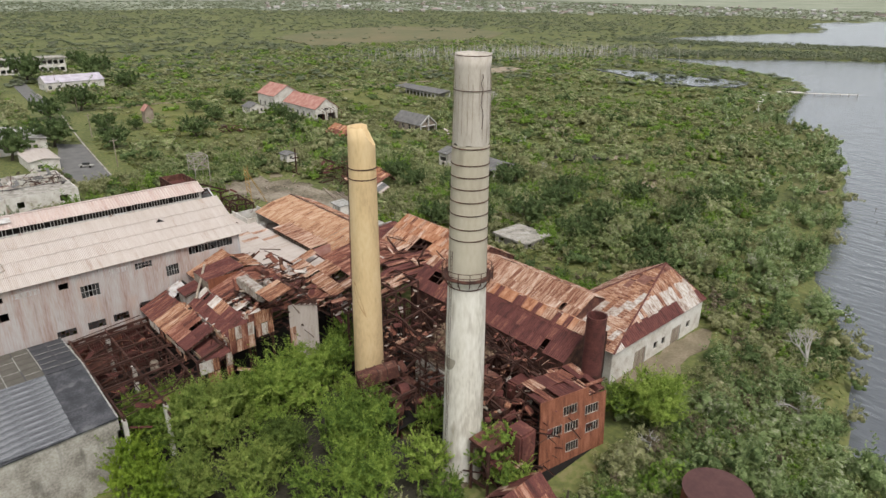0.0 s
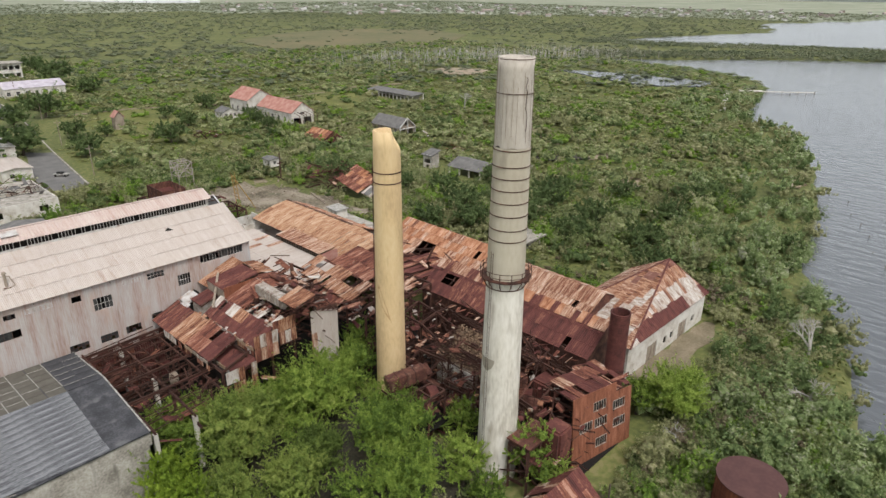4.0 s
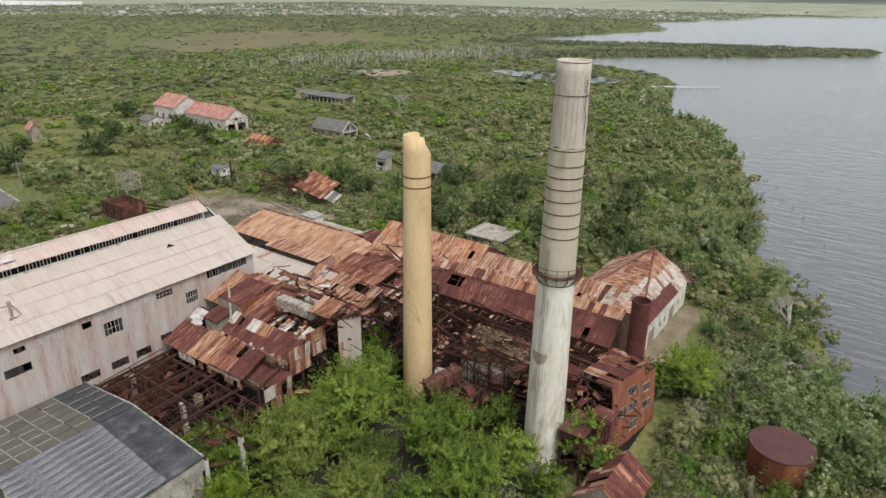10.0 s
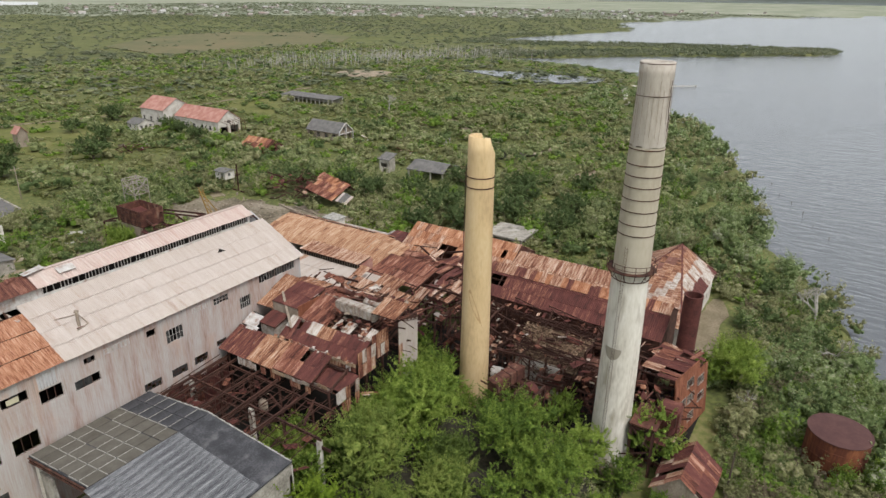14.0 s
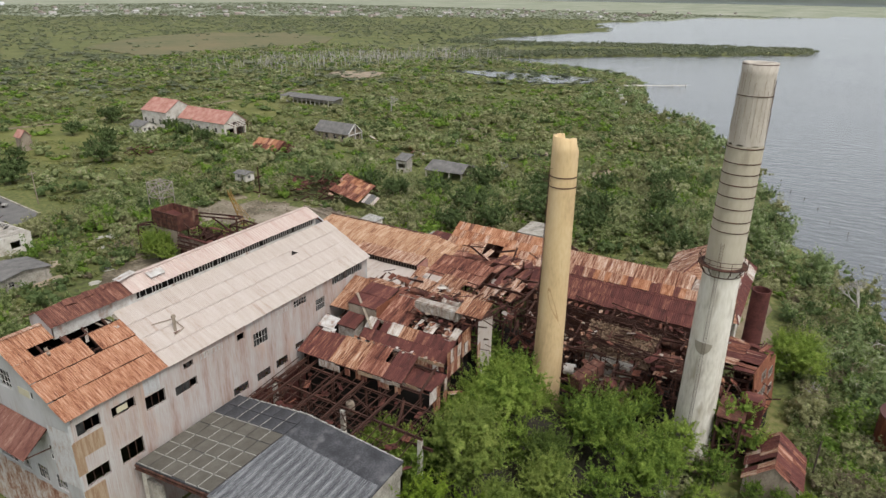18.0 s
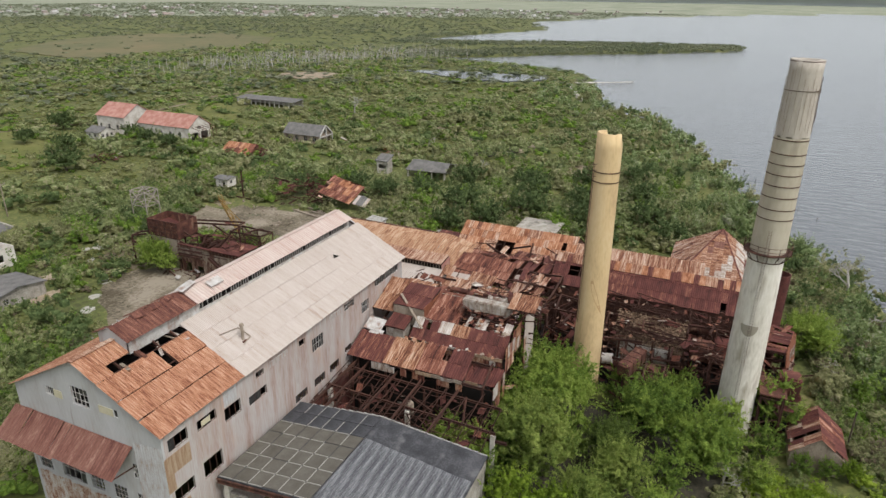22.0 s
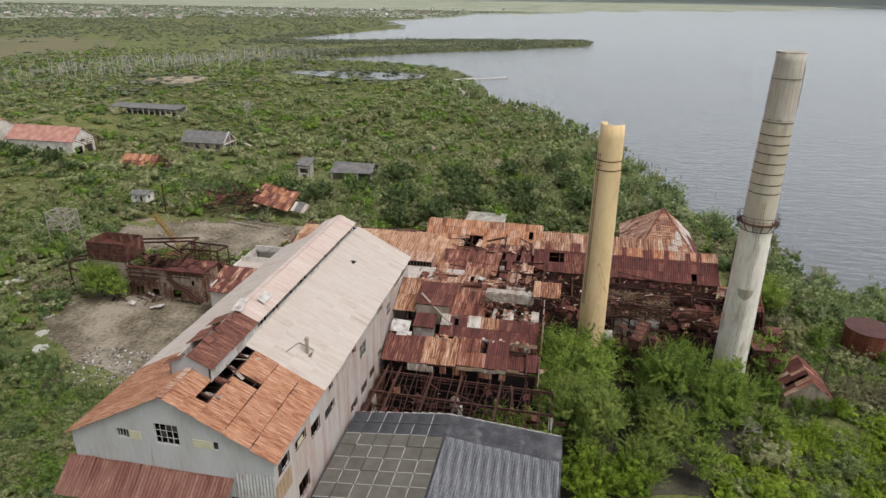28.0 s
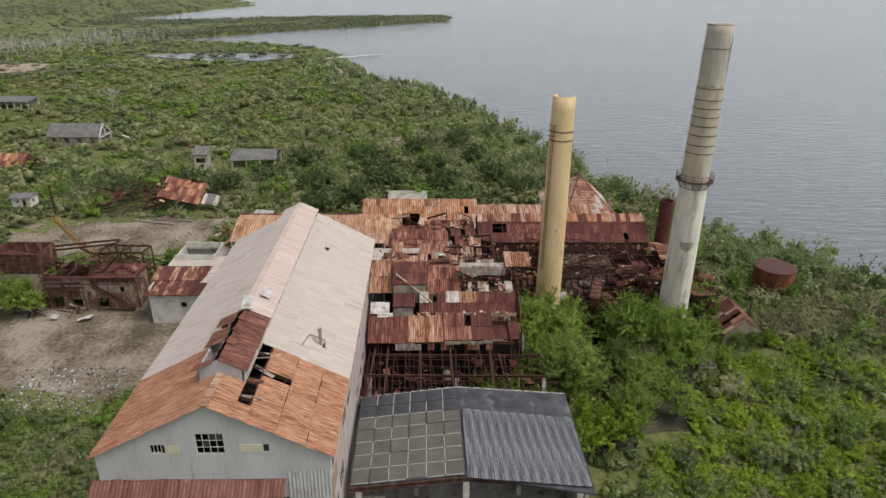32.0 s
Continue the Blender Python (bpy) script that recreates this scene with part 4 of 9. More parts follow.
for k in range(20):
    y = HY0 + 0.97 + 0.95 * k
    top = 6.9 - 0.12 * (k % 3)
    piece("wall_sheet", sheet_mesh(0.96, top, RUST_CLAD, 3, 0.05), Matrix.Translation((HX0 - 0.025, y, 0.05)) @ up_wall, hall)
# awning over the gable's lower windows
awn = part("awning", block((HX0 - 0.12, 96.4, 14.45), (HX0 - 0.004, 112.3, 14.62)), RUST_RED, hall, "rusted corrugated awning")
sheeting(awn, (HX0 - 2.6, 96.4, 12.6), (0, 7.9, 0), (2.55, 0, 2.0), [AWNING_SHEET], rg, 0.95, 1, loose=0.01)
sheeting(awn, (HX0 - 2.7, 104.4, 12.4), (0, 8.3, 0), (2.65, 0, 2.2), [AWNING_SHEET], rg, 0.95, 1, loose=0.01)
for y in (96.6, 99.6, 102.6, 105.6, 108.6, 111.6):
    bma = bmesh.new()
    beam(bma, (HX0 - 2.5, y, 12.6), (HX0, y, 12.3), 0.1, 0.1)
    beam(bma, (HX0 - 2.5, y, 12.6), (HX0, y, 14.4), 0.1, 0.1)
    part("awning_bracket", bma, RUST_STEEL, awn)

# ---- the black-roofed shed ----
BX0, BX1, BY0, BY1, BE, BR, BRY = -0.4, 13.8, 68.3, 91.9, 8.7, 10.0, 80.5
shed = thing("open_shed", "low shed with a patched black tarred roof", "shed", (6.7, 80, 0))
part("wall", holed_wall((BX0 + 0.3, BY0, 0), (1, 0, 0), BX1 - BX0 - 0.3, 0, BE - 0.1, 0.4, []), CONCRETE, shed, "stained concrete block wall")
part("wall", holed_wall((BX1, BY0, 0), (0, 1, 0), 7, 0, 7.2, 0.35, []), CONCRETE, shed)
part("wall", holed_wall((BX0 + 0.5, 88.5, 0), (0, 1, 0), 3.0, 0, 7.0, 0.35, []), CONCRETE, shed)
part("roof_deck", slab([(BX0, BY1, BE), (BX1, BY1, BE), (BX1, BRY, BR), (BX0, BRY, BR)], 0.18), TAR, shed, "tarred deck")
part("roof_deck", slab([(BX0, BRY, BR), (BX1, BRY, BR), (BX1, BY0 - 0.2, BE + 0.3), (BX0 - 1.2, BY0 - 0.2, BE - 0.2)], 0.18), TAR, shed, "tarred deck")
bmg = bmesh.new()
for y0, y1 in ((BY0 - 0.2, BRY), (BRY, BY1)):
    ibeam(bmg, (BX0 - 0.05, y0, BE - 0.35 if y0 < 70 else BR - 0.42), (BX0 - 0.05, y1, BR - 0.42 if y0 < 70 else BE - 0.42), 0.3, 0.5)
part("edge_girder", bmg, RUST_STEEL, shed, "rusty steel edge girder")
for y in (69.2, 80.5, 91.0):
    part("column", block((BX0 + 0.1, y - 0.3, 0), (BX0 + 0.7, y + 0.3, BE - 0.6 + (0.9 if y == 80.5 else 0))), PLASTER, shed, "white concrete column")
for y in (74, 85.5):
    part("column", block((7, y - 0.25, 0), (7.5, y + 0.25, BE - 0.2)), CONCRETE, shed)
part("floor_slab", block((BX0, BY0 + 0.4, -0.2), (BX1, BY1, 0.12)), CONCRETE, shed)
# felt panels with whitish joints on one half, ribbed sheets on the other
ups = Vector((0, BRY - BY1, BR - BE))
mB = plane_matrix((BX1 - 0.1, BY1 - 0.1, BE + 0.03), (-1, 0, 0), ups)
if mB.to_3x3().col[2].z < 0:
    mB = plane_matrix((BX0 + 0.1, BY1 - 0.1, BE + 0.02), (1, 0, 0), ups)
pw, ph = (BX1 - BX0 - 0.2) / 7, 11.2 / 6
pm = mesh_of(block((0.07, 0.07, 0.02), (pw - 0.07, ph - 0.07, 0.07)), TAR_PANEL, "felt_panel")
pt = mesh_of(block((0.05, 0.05, 0.02), (pw - 0.05, ph - 0.05, 0.07)), TAR, "felt_panel")
for i in range(7):
    for j in range(6):
        sharp = i >= 2 if mB.translation.x > 5 else i < 5
        piece("felt_panel", pm if sharp else pt, mB @ Matrix.Translation((i * pw, j * ph, 0.0)), shed)
ju = mesh_of(block((-0.045, 0.1, 0.03), (0.045, ph - 0.1, 0.085)), LIME, "joint_strip")
jv = mesh_of(block((0.1, -0.045, 0.03), (pw - 0.1, 0.045, 0.085)), LIME, "joint_strip")
for i in range(1, 8):
    for j in range(6):
        if rg.random() < 0.72 and (i >= 2 if mB.translation.x > 5 else i < 6):
            piece("joint_strip", ju, mB @ Matrix.Translation((i * pw, j * ph, 0)), shed)
for j in range(1, 6):
    for i in range(7):
        if rg.random() < 0.85:
            piece("joint_strip", jv, mB @ Matrix.Translation((i * pw, j * ph, 0)), shed)
sheeting(shed, (BX0 - 0.5, BY0 + 0.1, BE + 0.02), (0, BRY - BY0 - 0.1, BR - BE + 0.06), (10.4, 0, 0.1), [TAR_RIB], rg, 1.0, 1, name="ribbed_sheet", ribs=4, amp=0.07)
for k in range(24):
    y = BY0 - 0.1 + k
    z = BE + 0.3 + (BR - BE - 0.3) * (y - BY0) / (BRY - BY0) if y < BRY else BR - (BR - BE + 0.2) * (y - BRY) / (BY1 - BRY)
    part("edge_trim", block((BX1 - 0.12, y, z), (BX1 + 0.04, y + 0.97, z + 0.1), None), LIME, shed)

# ---- chimneys ----
rc = random.Random(33)


def hoop(c, r, z, h=0.09, t=0.05, n=40):
    bm = bmesh.new()
    rings = lathe(bm, c, [(r, z), (r + t, z), (r + t, z + h), (r, z + h)], n)
    return bm


GC, GTOP = (43.8, 44.0), 48.2
grey = thing("chimney", "tall tapering grey concrete chimney with dark steel hoops", "chimney", (*GC, 0))
rad = lambda z: 2.36 - 0.64 * z / GTOP
bm = bmesh.new()
lathe(bm, GC, [(rad(z), z) for z in (25.6, 28, 32, 36, 39.8)], 48)
part("shaft", bm, SHAFT, grey, smooth=True)
bm = bmesh.new()
lathe(bm, GC, [(rad(z) + 0.012 * (k % 2), z) for k, z in enumerate([-0.5, 4, 8, 12, 16, 20, 24, 25.6])], 48)
part("lower_shaft", bm, SHAFT_LOW, grey, "whitewashed streaky lower shaft", smooth=True)
bm = bmesh.new()
n = 48
rows = []
for z in (39.8, 41, 42.5, 44, 45.5, 47, 48.2):
    rows.append([])
    for i in range(n):
        a = 2 * math.pi * i / n
        r = rad(z) - 0.05 + 0.05 * noise.noise((math.cos(a) * 3, math.sin(a) * 3, z * 1.2)) + (0.07 if z > 47.5 else 0)
        zz = z + (0.35 * noise.noise((math.cos(a) * 2, math.sin(a) * 2, 1)) if z < 40 else 0.12 * noise.noise((math.cos(a) * 5, math.sin(a) * 5, 3)) if z > 48 else 0)
        rows[-1].append(bm.verts.new((GC[0] + r * math.cos(a), GC[1] + r * math.sin(a), zz)))
inner = [bm.verts.new((GC[0] + (v.co.x - GC[0]) * 0.82, GC[1] + (v.co.y - GC[1]) * 0.82, v.co.z - 0.05)) for v in rows[-1]]
deep = [bm.verts.new((v.co.x, v.co.y, 41)) for v in inner]
rows += [inner, deep]
for a, b in zip(rows, rows[1:]):
    for i in range(n):
        bm.faces.new((a[i], a[(i + 1) % n], b[(i + 1) % n], b[i]))
part("crown", bm, SHAFT_TOP, grey, "bare pinkish crumbling concrete top", smooth=True)
for i in range(22):
    bm = bmesh.new()
    a = 2 * math.pi * i / 22 + rc.uniform(-0.05, 0.05)
    z0, z1 = rc.uniform(39.9, 43), rc.uniform(45.5, 48)
    p = lambda z: (GC[0] + (rad(z) + 0.02) * math.cos(a), GC[1] + (rad(z) + 0.02) * math.sin(a), z)
    tube(bm, p(z0), p(z1), 0.016, None, 5)
    part("rebar", bm, OLD_WOOD, grey)
for z in (44.9, 48.0):
    part("hoop", hoop(GC, rad(z), z, 0.07, 0.03), RUST_STEEL, grey)
for z in (31.4, 32.85, 34.2, 35.5, 36.7, 37.9, 39.5, 30.2):
    part("hoop", hoop(GC, rad(z) + 0.005, z), RUST_STEEL, grey)
# walkway ring with a railing
ring = part("walkway", hoop(GC, rad(26), 25.9, 0.08, 0.65), RUST_STEEL, grey, "rusty steel walkway ring")
RR = rad(26) + 0.65
bm = bmesh.new()
for h in (26.95, 26.45):
    lathe(bm, GC, [(RR, h), (RR + 0.05, h), (RR + 0.05, h + 0.05), (RR, h + 0.05), (RR, h)], 40)
part("handrail", bm, RUST_STEEL, ring)
for i in range(14):
    a = 2 * math.pi * i / 14
    d = Vector((math.cos(a), math.sin(a), 0))
    c = Vector((*GC, 0))
    bm = bmesh.new()
    beam(bm, c + d * (RR + 0.02) + Vector((0, 0, 25.5)), c + d * (RR + 0.02) + Vector((0, 0, 27)), 0.06, 0.06)
    part("post", bm, RUST_STEEL, ring)
    bm = bmesh.new()
    beam(bm, c + d * (RR - 0.02) + Vector((0, 0, 25.85)), c + d * (rad(25) + 0.02) + Vector((0, 0, 24.9)), 0.07, 0.07)
    part("bracket", bm, RUST_STEEL, ring)
part("lower_hoop", hoop(GC, rad(25) + 0.02, 24.85, 0.1, 0.06), RUST_STEEL, ring)
bm = bmesh.new()
la = math.radians(174)
for s in (-0.16, 0.16):
    d = Vector((math.cos(la), math.sin(la), 0))
    t = Vector((-d.y, d.x, 0)) * s
    beam(bm, Vector((*GC, 3)) + d * (rad(3) + 0.12) + t, Vector((*GC, 29)) + d * (rad(29) + 0.12) + t, 0.025, 0.025)
for k in range(74):
    z = 3.2 + k * 0.35
    p = Vector((*GC, z)) + d * (rad(z) + 0.12)
    t = Vector((-d.y, d.x, 0)) * 0.16
    beam(bm, p - t, p + t, 0.018, 0.018)
part("ladder", bm, RUST_STEEL, grey, "rusty iron ladder")
bm = bmesh.new()
a0 = math.radians(170)
prev = None
for k in range(25):
    a = a0 - 0.48 + 0.04 * k
    h = 0.75 * math.sqrt(max(0.01, 1 - ((k - 12) / 12.2) ** 2))
    now = [bm.verts.new((GC[0] + (rad(z) + 0.03) * math.cos(a), GC[1] + (rad(z) + 0.03) * math.sin(a), z)) for z in (16.5 - 2 * h, 16.5 - h, 16.5)]
    if prev:
        for i in (0, 1):
            bm.faces.new((prev[i], now[i], now[i + 1], prev[i + 1]))
    prev = now
part("patch", bm, surf("darker_repair_mortar", [(0.27, 0.24, 0.19), (0.36, 0.325, 0.265)], 0.5, 6), grey, "darker repair patch")
bm = bmesh.new()
prev = None
for k in range(26):
    a = math.radians(255 + 7 * noise.noise((k * 0.3, 0.5, 0)))
    z = 46.5 - k * 0.2
    c = Vector((GC[0] + (rad(z) + 0.08) * math.cos(a), GC[1] + (rad(z) + 0.08) * math.sin(a), z))
    now = [bm.verts.new(c + Vector((0.035 * math.cos(q), 0.035 * math.sin(q), 0))) for q in (0, 2.1, 4.2)]
    if prev:
        for i in range(3):
            bm.faces.new((prev[i], prev[(i + 1) % 3], now[(i + 1) % 3], now[i]))
    prev = now
part("cable", bm, RUST_STEEL, grey, "loose hanging cable")

YC = (45.3, 64.4)
yellow = thing("chimney", "shorter yellow-painted chimney with a broken top", "chimney", (*YC, 0))
rady = lambda z: 2.08 - 0.42 * z / 38
bm = bmesh.new()
n, rows = 48, []
zs = [-0.5, 5, 10, 15, 20, 25, 30, 33, 36, 38]
for k, z in enumerate(zs):
    rows.append([])
    for i in range(n):
        a = 2 * math.pi * i / n
        zz = z
        if z > 35:
            cut = 38.0 + 0.12 * noise.noise((math.cos(a) * 3, math.sin(a) * 3, 0)) - (0.7 + 2.9 * (math.cos(a - math.radians(-42)) - 0.4) if math.cos(a - math.radians(-42)) > 0.4 else 0)
            zz = cut if z == 38 else min(z, cut - 0.4)
        r = rady(zz)
        rows[-1].append(bm.verts.new((YC[0] + r * math.cos(a), YC[1] + r * math.sin(a), zz)))
inner = [bm.verts.new((YC[0] + (v.co.x - YC[0]) * 0.8, YC[1] + (v.co.y - YC[1]) * 0.8, v.co.z - 0.03)) for v in rows[-1]]
deep = [bm.verts.new((v.co.x, v.co.y, 30)) for v in inner]
rows += [inner, deep]
for a, b in zip(rows, rows[1:]):
    for i in range(n):
        bm.faces.new((a[i], a[(i + 1) % n], b[(i + 1) % n], b[i]))
part("shaft", bm, YELLOW, yellow, smooth=True)
for z in (31.6, 32.9):
    part("hoop", hoop(YC, rady(z), z, 0.13, 0.06), RUST_STEEL, yellow)
bm = bmesh.new()
la = math.radians(128)
d = Vector((math.cos(la), math.sin(la), 0))
for k in range(60):
    z = 12 + k * 0.35
    p, t = Vector((*YC, z)) + d * (rady(z) + 0.14), Vector((-d.y, d.x, 0)) * 0.18
    beam(bm, p - t, p + t, 0.03, 0.03)
for s in (-0.18, 0.18):
    t = Vector((-d.y, d.x, 0)) * s
    beam(bm, Vector((*YC, 11)) + d * (rady(11) + 0.14) + t, Vector((*YC, 34)) + d * (rady(34) + 0.14) + t, 0.05, 0.05)
for z in (32.4, 33.2, 34):
    for s in (-0.5, 0.5):
        t = Vector((-d.y, d.x, 0)) * s
        beam(bm, Vector((*YC, z)) + d * rady(z) + t, Vector((*YC, z)) + d * (rady(z) + 0.8) + t, 0.05, 0.05)
    beam(bm, Vector((*YC, z)) + d * (rady(z) + 0.8) - Vector((-d.y, d.x, 0)) * 0.5, Vector((*YC, z)) + d * (rady(z) + 0.8) + Vector((-d.y, d.x, 0)) * 0.5, 0.05, 0.05)
part("ladder_cage", bm, RUST_STEEL, yellow, "rusty ladder with a small cage")
bm = bmesh.new()
prev = None
for k in range(27):
    f = k / 26
    a, z, w = math.radians(180 + 60 * f ** 1.3), 17.9 - 5.6 * f, 0.75 * math.sin(math.pi * min(1, f + 0.12)) ** 0.7 + 0.04
    now = [bm.verts.new((YC[0] + (rady(z) + 0.012) * math.cos(a + s * w), YC[1] + (rady(z) + 0.012) * math.sin(a + s * w), z)) for s in (-0.22, 0.22)]
    if prev:
        bm.faces.new((prev[0], now[0], now[1], prev[1]))
    prev = now
part("scar", bm, surf("brown_scar", [(0.36, 0.21, 0.095), (0.48, 0.31, 0.155), (0.56, 0.40, 0.21)], 0.6, 6), yellow, "long brown scar")

SC = (62.9, 40.0)
stack = thing("smoke_stack", "short dark rusted steel smoke stack", "chimney", (*SC, 0))
bm = bmesh.new()
lathe(bm, SC, [(1.3, 0), (1.28, 7.8), (1.3, 7.85), (1.3, 8), (1.26, 8.05), (1.26, 15.8), (1.32, 15.82), (1.32, 15.95), (1.15, 15.95), (1.1, 9)], 32)
part("shell", bm, MAROON_SHEET, stack, smooth=False)

# ---- sheds and roofs of the mill ----
rm = random.Random(77)


def gable_shed(label, x0, x1, y0, y1, eave, ridge_at, ridge, along, front, back, wall, rng, width=1.0, rows=2, gone=(0, 0), loose=0.0, skip_f=None, skip_b=None, eave_b=None, base=0.0, holes=(), ribs=3):
    """A gabled shed. along: 'x' or 'y', the way of its ridge; ridge_at: the ridge's place across it."""
    root = thing("mill_shed", label, "shed", ((x0 + x1) / 2, (y0 + y1) / 2, base))
    eave_b = eave if eave_b is None else eave_b
    P = (lambda u, v, z: (u, v, z)) if along == "x" else (lambda u, v, z: (v, u, z))
    a0, a1, b0, b1 = (x0, x1, y0, y1) if along == "x" else (y0, y1, x0, x1)
    D = lambda u, v, z: Vector(P(u, v, z))
    walls = [part("wall", slab_wall(D(a0, b0, base), D(a1, b0, base), eave - base, holes), wall, root), part("wall", slab_wall(D(a0, b1, base), D(a1, b1, base), eave_b - base), wall, root)]
    for a in (a0, a1):
        bm = bmesh.new()
        s = 0.12 if a == a0 else -0.12
        pts = [D(a, b0, base), D(a, b1, base), D(a, b1, eave_b), D(a, ridge_at, ridge), D(a, b0, eave)]
        f = [bm.verts.new(p) for p in pts]
        g = [bm.verts.new(p + D(s, 0, 0)) for p in pts]
        bm.faces.new(f), bm.faces.new(g[::-1])
        for i in range(5):
            bm.faces.new((f[i], f[(i + 1) % 5], g[(i + 1) % 5], g[i]))
        bmesh.ops.recalc_face_normals(bm, faces=bm.faces)
        part("gable_wall", bm, wall, root)
    bm = bmesh.new()
    k = a0 + 0.5
    while k < a1:
        beam(bm, D(k, b0, eave - 0.15), D(k, ridge_at, ridge - 0.15), 0.12, 0.18)
        beam(bm, D(k, b1, eave_b - 0.15), D(k, ridge_at, ridge - 0.15), 0.12, 0.18)
        k += 2.2
    for f in (0.05, 0.5, 0.95):
        beam(bm, D(a0, b0 + (ridge_at - b0) * f, eave + (ridge - eave) * f - 0.08), D(a1, b0 + (ridge_at - b0) * f, eave + (ridge - eave) * f - 0.08), 0.1, 0.1)
        beam(bm, D(a0, b1 + (ridge_at - b1) * f, eave_b + (ridge - eave_b) * f - 0.08), D(a1, b1 + (ridge_at - b1) * f, eave_b + (ridge - eave_b) * f - 0.08), 0.1, 0.1)
    frame_part = part("roof_frame", bm, RUST_STEEL, root)
    for b, e, mats, g, sk in ((b0, eave, front, gone[0], skip_f), (b1, eave_b, back, gone[1], skip_b)):
        o = 0.35 if b < ridge_at else -0.35
        up = D(0, ridge_at - b + o, (ridge - e) * (1 + abs(o) / abs(ridge_at - b)))
        sheeting(root, D(a0 - 0.2, b - o, ridge - up.z), D(a1 - a0 + 0.4, 0, 0), up, mats, rng, width, rows, g, loose, sk, ribs=ribs)
    return root


def slab_wall(p, q, height, holes=()):
    d = (q - p)
    return holed_wall((p.x, p.y, p.z), (d.x, d.y, 0), d.length, 0, height, 0.2, list(holes))


def lean_roof(parent, corner, along, up, mats, rng, width=0.95, rows=1, gone=0.0, loose=0.0, skip=None, frame_mat=None):
    """A single roof plane on purlins, with posts down to the floor."""
    c, a, u = Vector(corner), Vector(along), Vector(up)
    bm = bmesh.new()
    for f in (0.03, 0.5, 0.97):
        beam(bm, c + u * f - Vector((0, 0, 0.1)), c + u * f + a - Vector((0, 0, 0.1)), 0.1, 0.12)
    k = max(2, round(a.length / 2.5))
    for i in range(k + 1):
        beam(bm, c + a * i / k - Vector((0, 0, 0.2)), c + a * i / k + u - Vector((0, 0, 0.2)), 0.1, 0.14)
    part("roof_frame", bm, frame_mat or RUST_STEEL, parent)
    sheeting(parent, c, a, u, mats, rng, width, rows, gone, loose, skip)


# maroon-roofed boiling house
STREAKED_MAROON = surf("maroon_sheet_with_orange_streaks", [(0.052, 0.018, 0.017), (0.093, 0.030, 0.027), (0.165, 0.063, 0.043), (0.371, 0.194, 0.133)], 0.8, 8, (2.4, 0.4, 1), local=True, spread=0.12, contrast=1.4)
# Dark steel walls stand in for the open, shaded front below the eave.
boil = gable_shed("long boiling house under a dark maroon iron roof", 61.4, 71.0, 43.2, 74.5, 8.6, 66.2, 11.9, "y", lambda u, v, r: (PALE_RUST_SHEET if r.random() < 0.5 else ORANGE_SHEET) if v > 0.86 else STREAKED_MAROON if 0.16 < u < 0.42 and v < 0.7 else MAROON_SHEET, [ORANGE_SHEET, MIXED_SHEET], RUST_STEEL, rm, 0.9, 3, (0.0, 0.05), 0.002,
                  skip_f=lambda u, v: (0.09 < u < 0.16 and 0.42 < v < 0.72) or (v < 0.3 and rm.random() < 0.05), eave_b=9.2)
for k in range(30):
    y = 44 + k * 1.02
    if rm.random() < 0.6:
        piece("eave_scrap", sheet_mesh(0.6, 1.2, rm.choice([PALE_RUST_SHEET, MAROON_SHEET, BR_SHEET]), 4), Matrix.Translation((60.7, y, 8.15 + rm.uniform(-0.25, 0.1))) @ pose(0, 0, 0, rm.gauss(0, 14), 30 + rm.gauss(0, 16), 90 + rm.gauss(0, 12)), boil)
sheeting(boil, (64.8, 43.0, 11.06), (0, 31.7, 0), (1.5, 0, 1.03), [PALE_RUST_SHEET, STREAKED_MAROON, ORANGE_SHEET], rm, 0.9, 1, 0.02, 0.003)
# long orange-roofed shed behind it
gable_shed("long shed with an orange rusted corrugated roof", 72.6, 86.0, 74.0, 97.2, 6.8, 79.2, 10.5, "y", [ORANGE_SHEET, PALE_RUST_SHEET, ORANGE_SHEET], [PALE_RUST_SHEET, MIXED_SHEET], RUST_RED, rm, 0.9, 4, (0.01, 0.1), 0.006,
           skip_f=lambda u, v: (0.34 < u < 0.5 or 0.5 < 1 - u < 0.5) and v < 0.55 and v > 0.1, ribs=2)
gable_shed("long shed with a pale streaked rusty roof", 72.9, 84.0, 51.0, 73.6, 6.9, 78.4, 9.6, "y", [PALE_RUST_SHEET], [PALE_RUST_SHEET, MIXED_SHEET], RUST_RED, rm, 0.9, 2, (0.03, 0.2), 0.008, ribs=2)
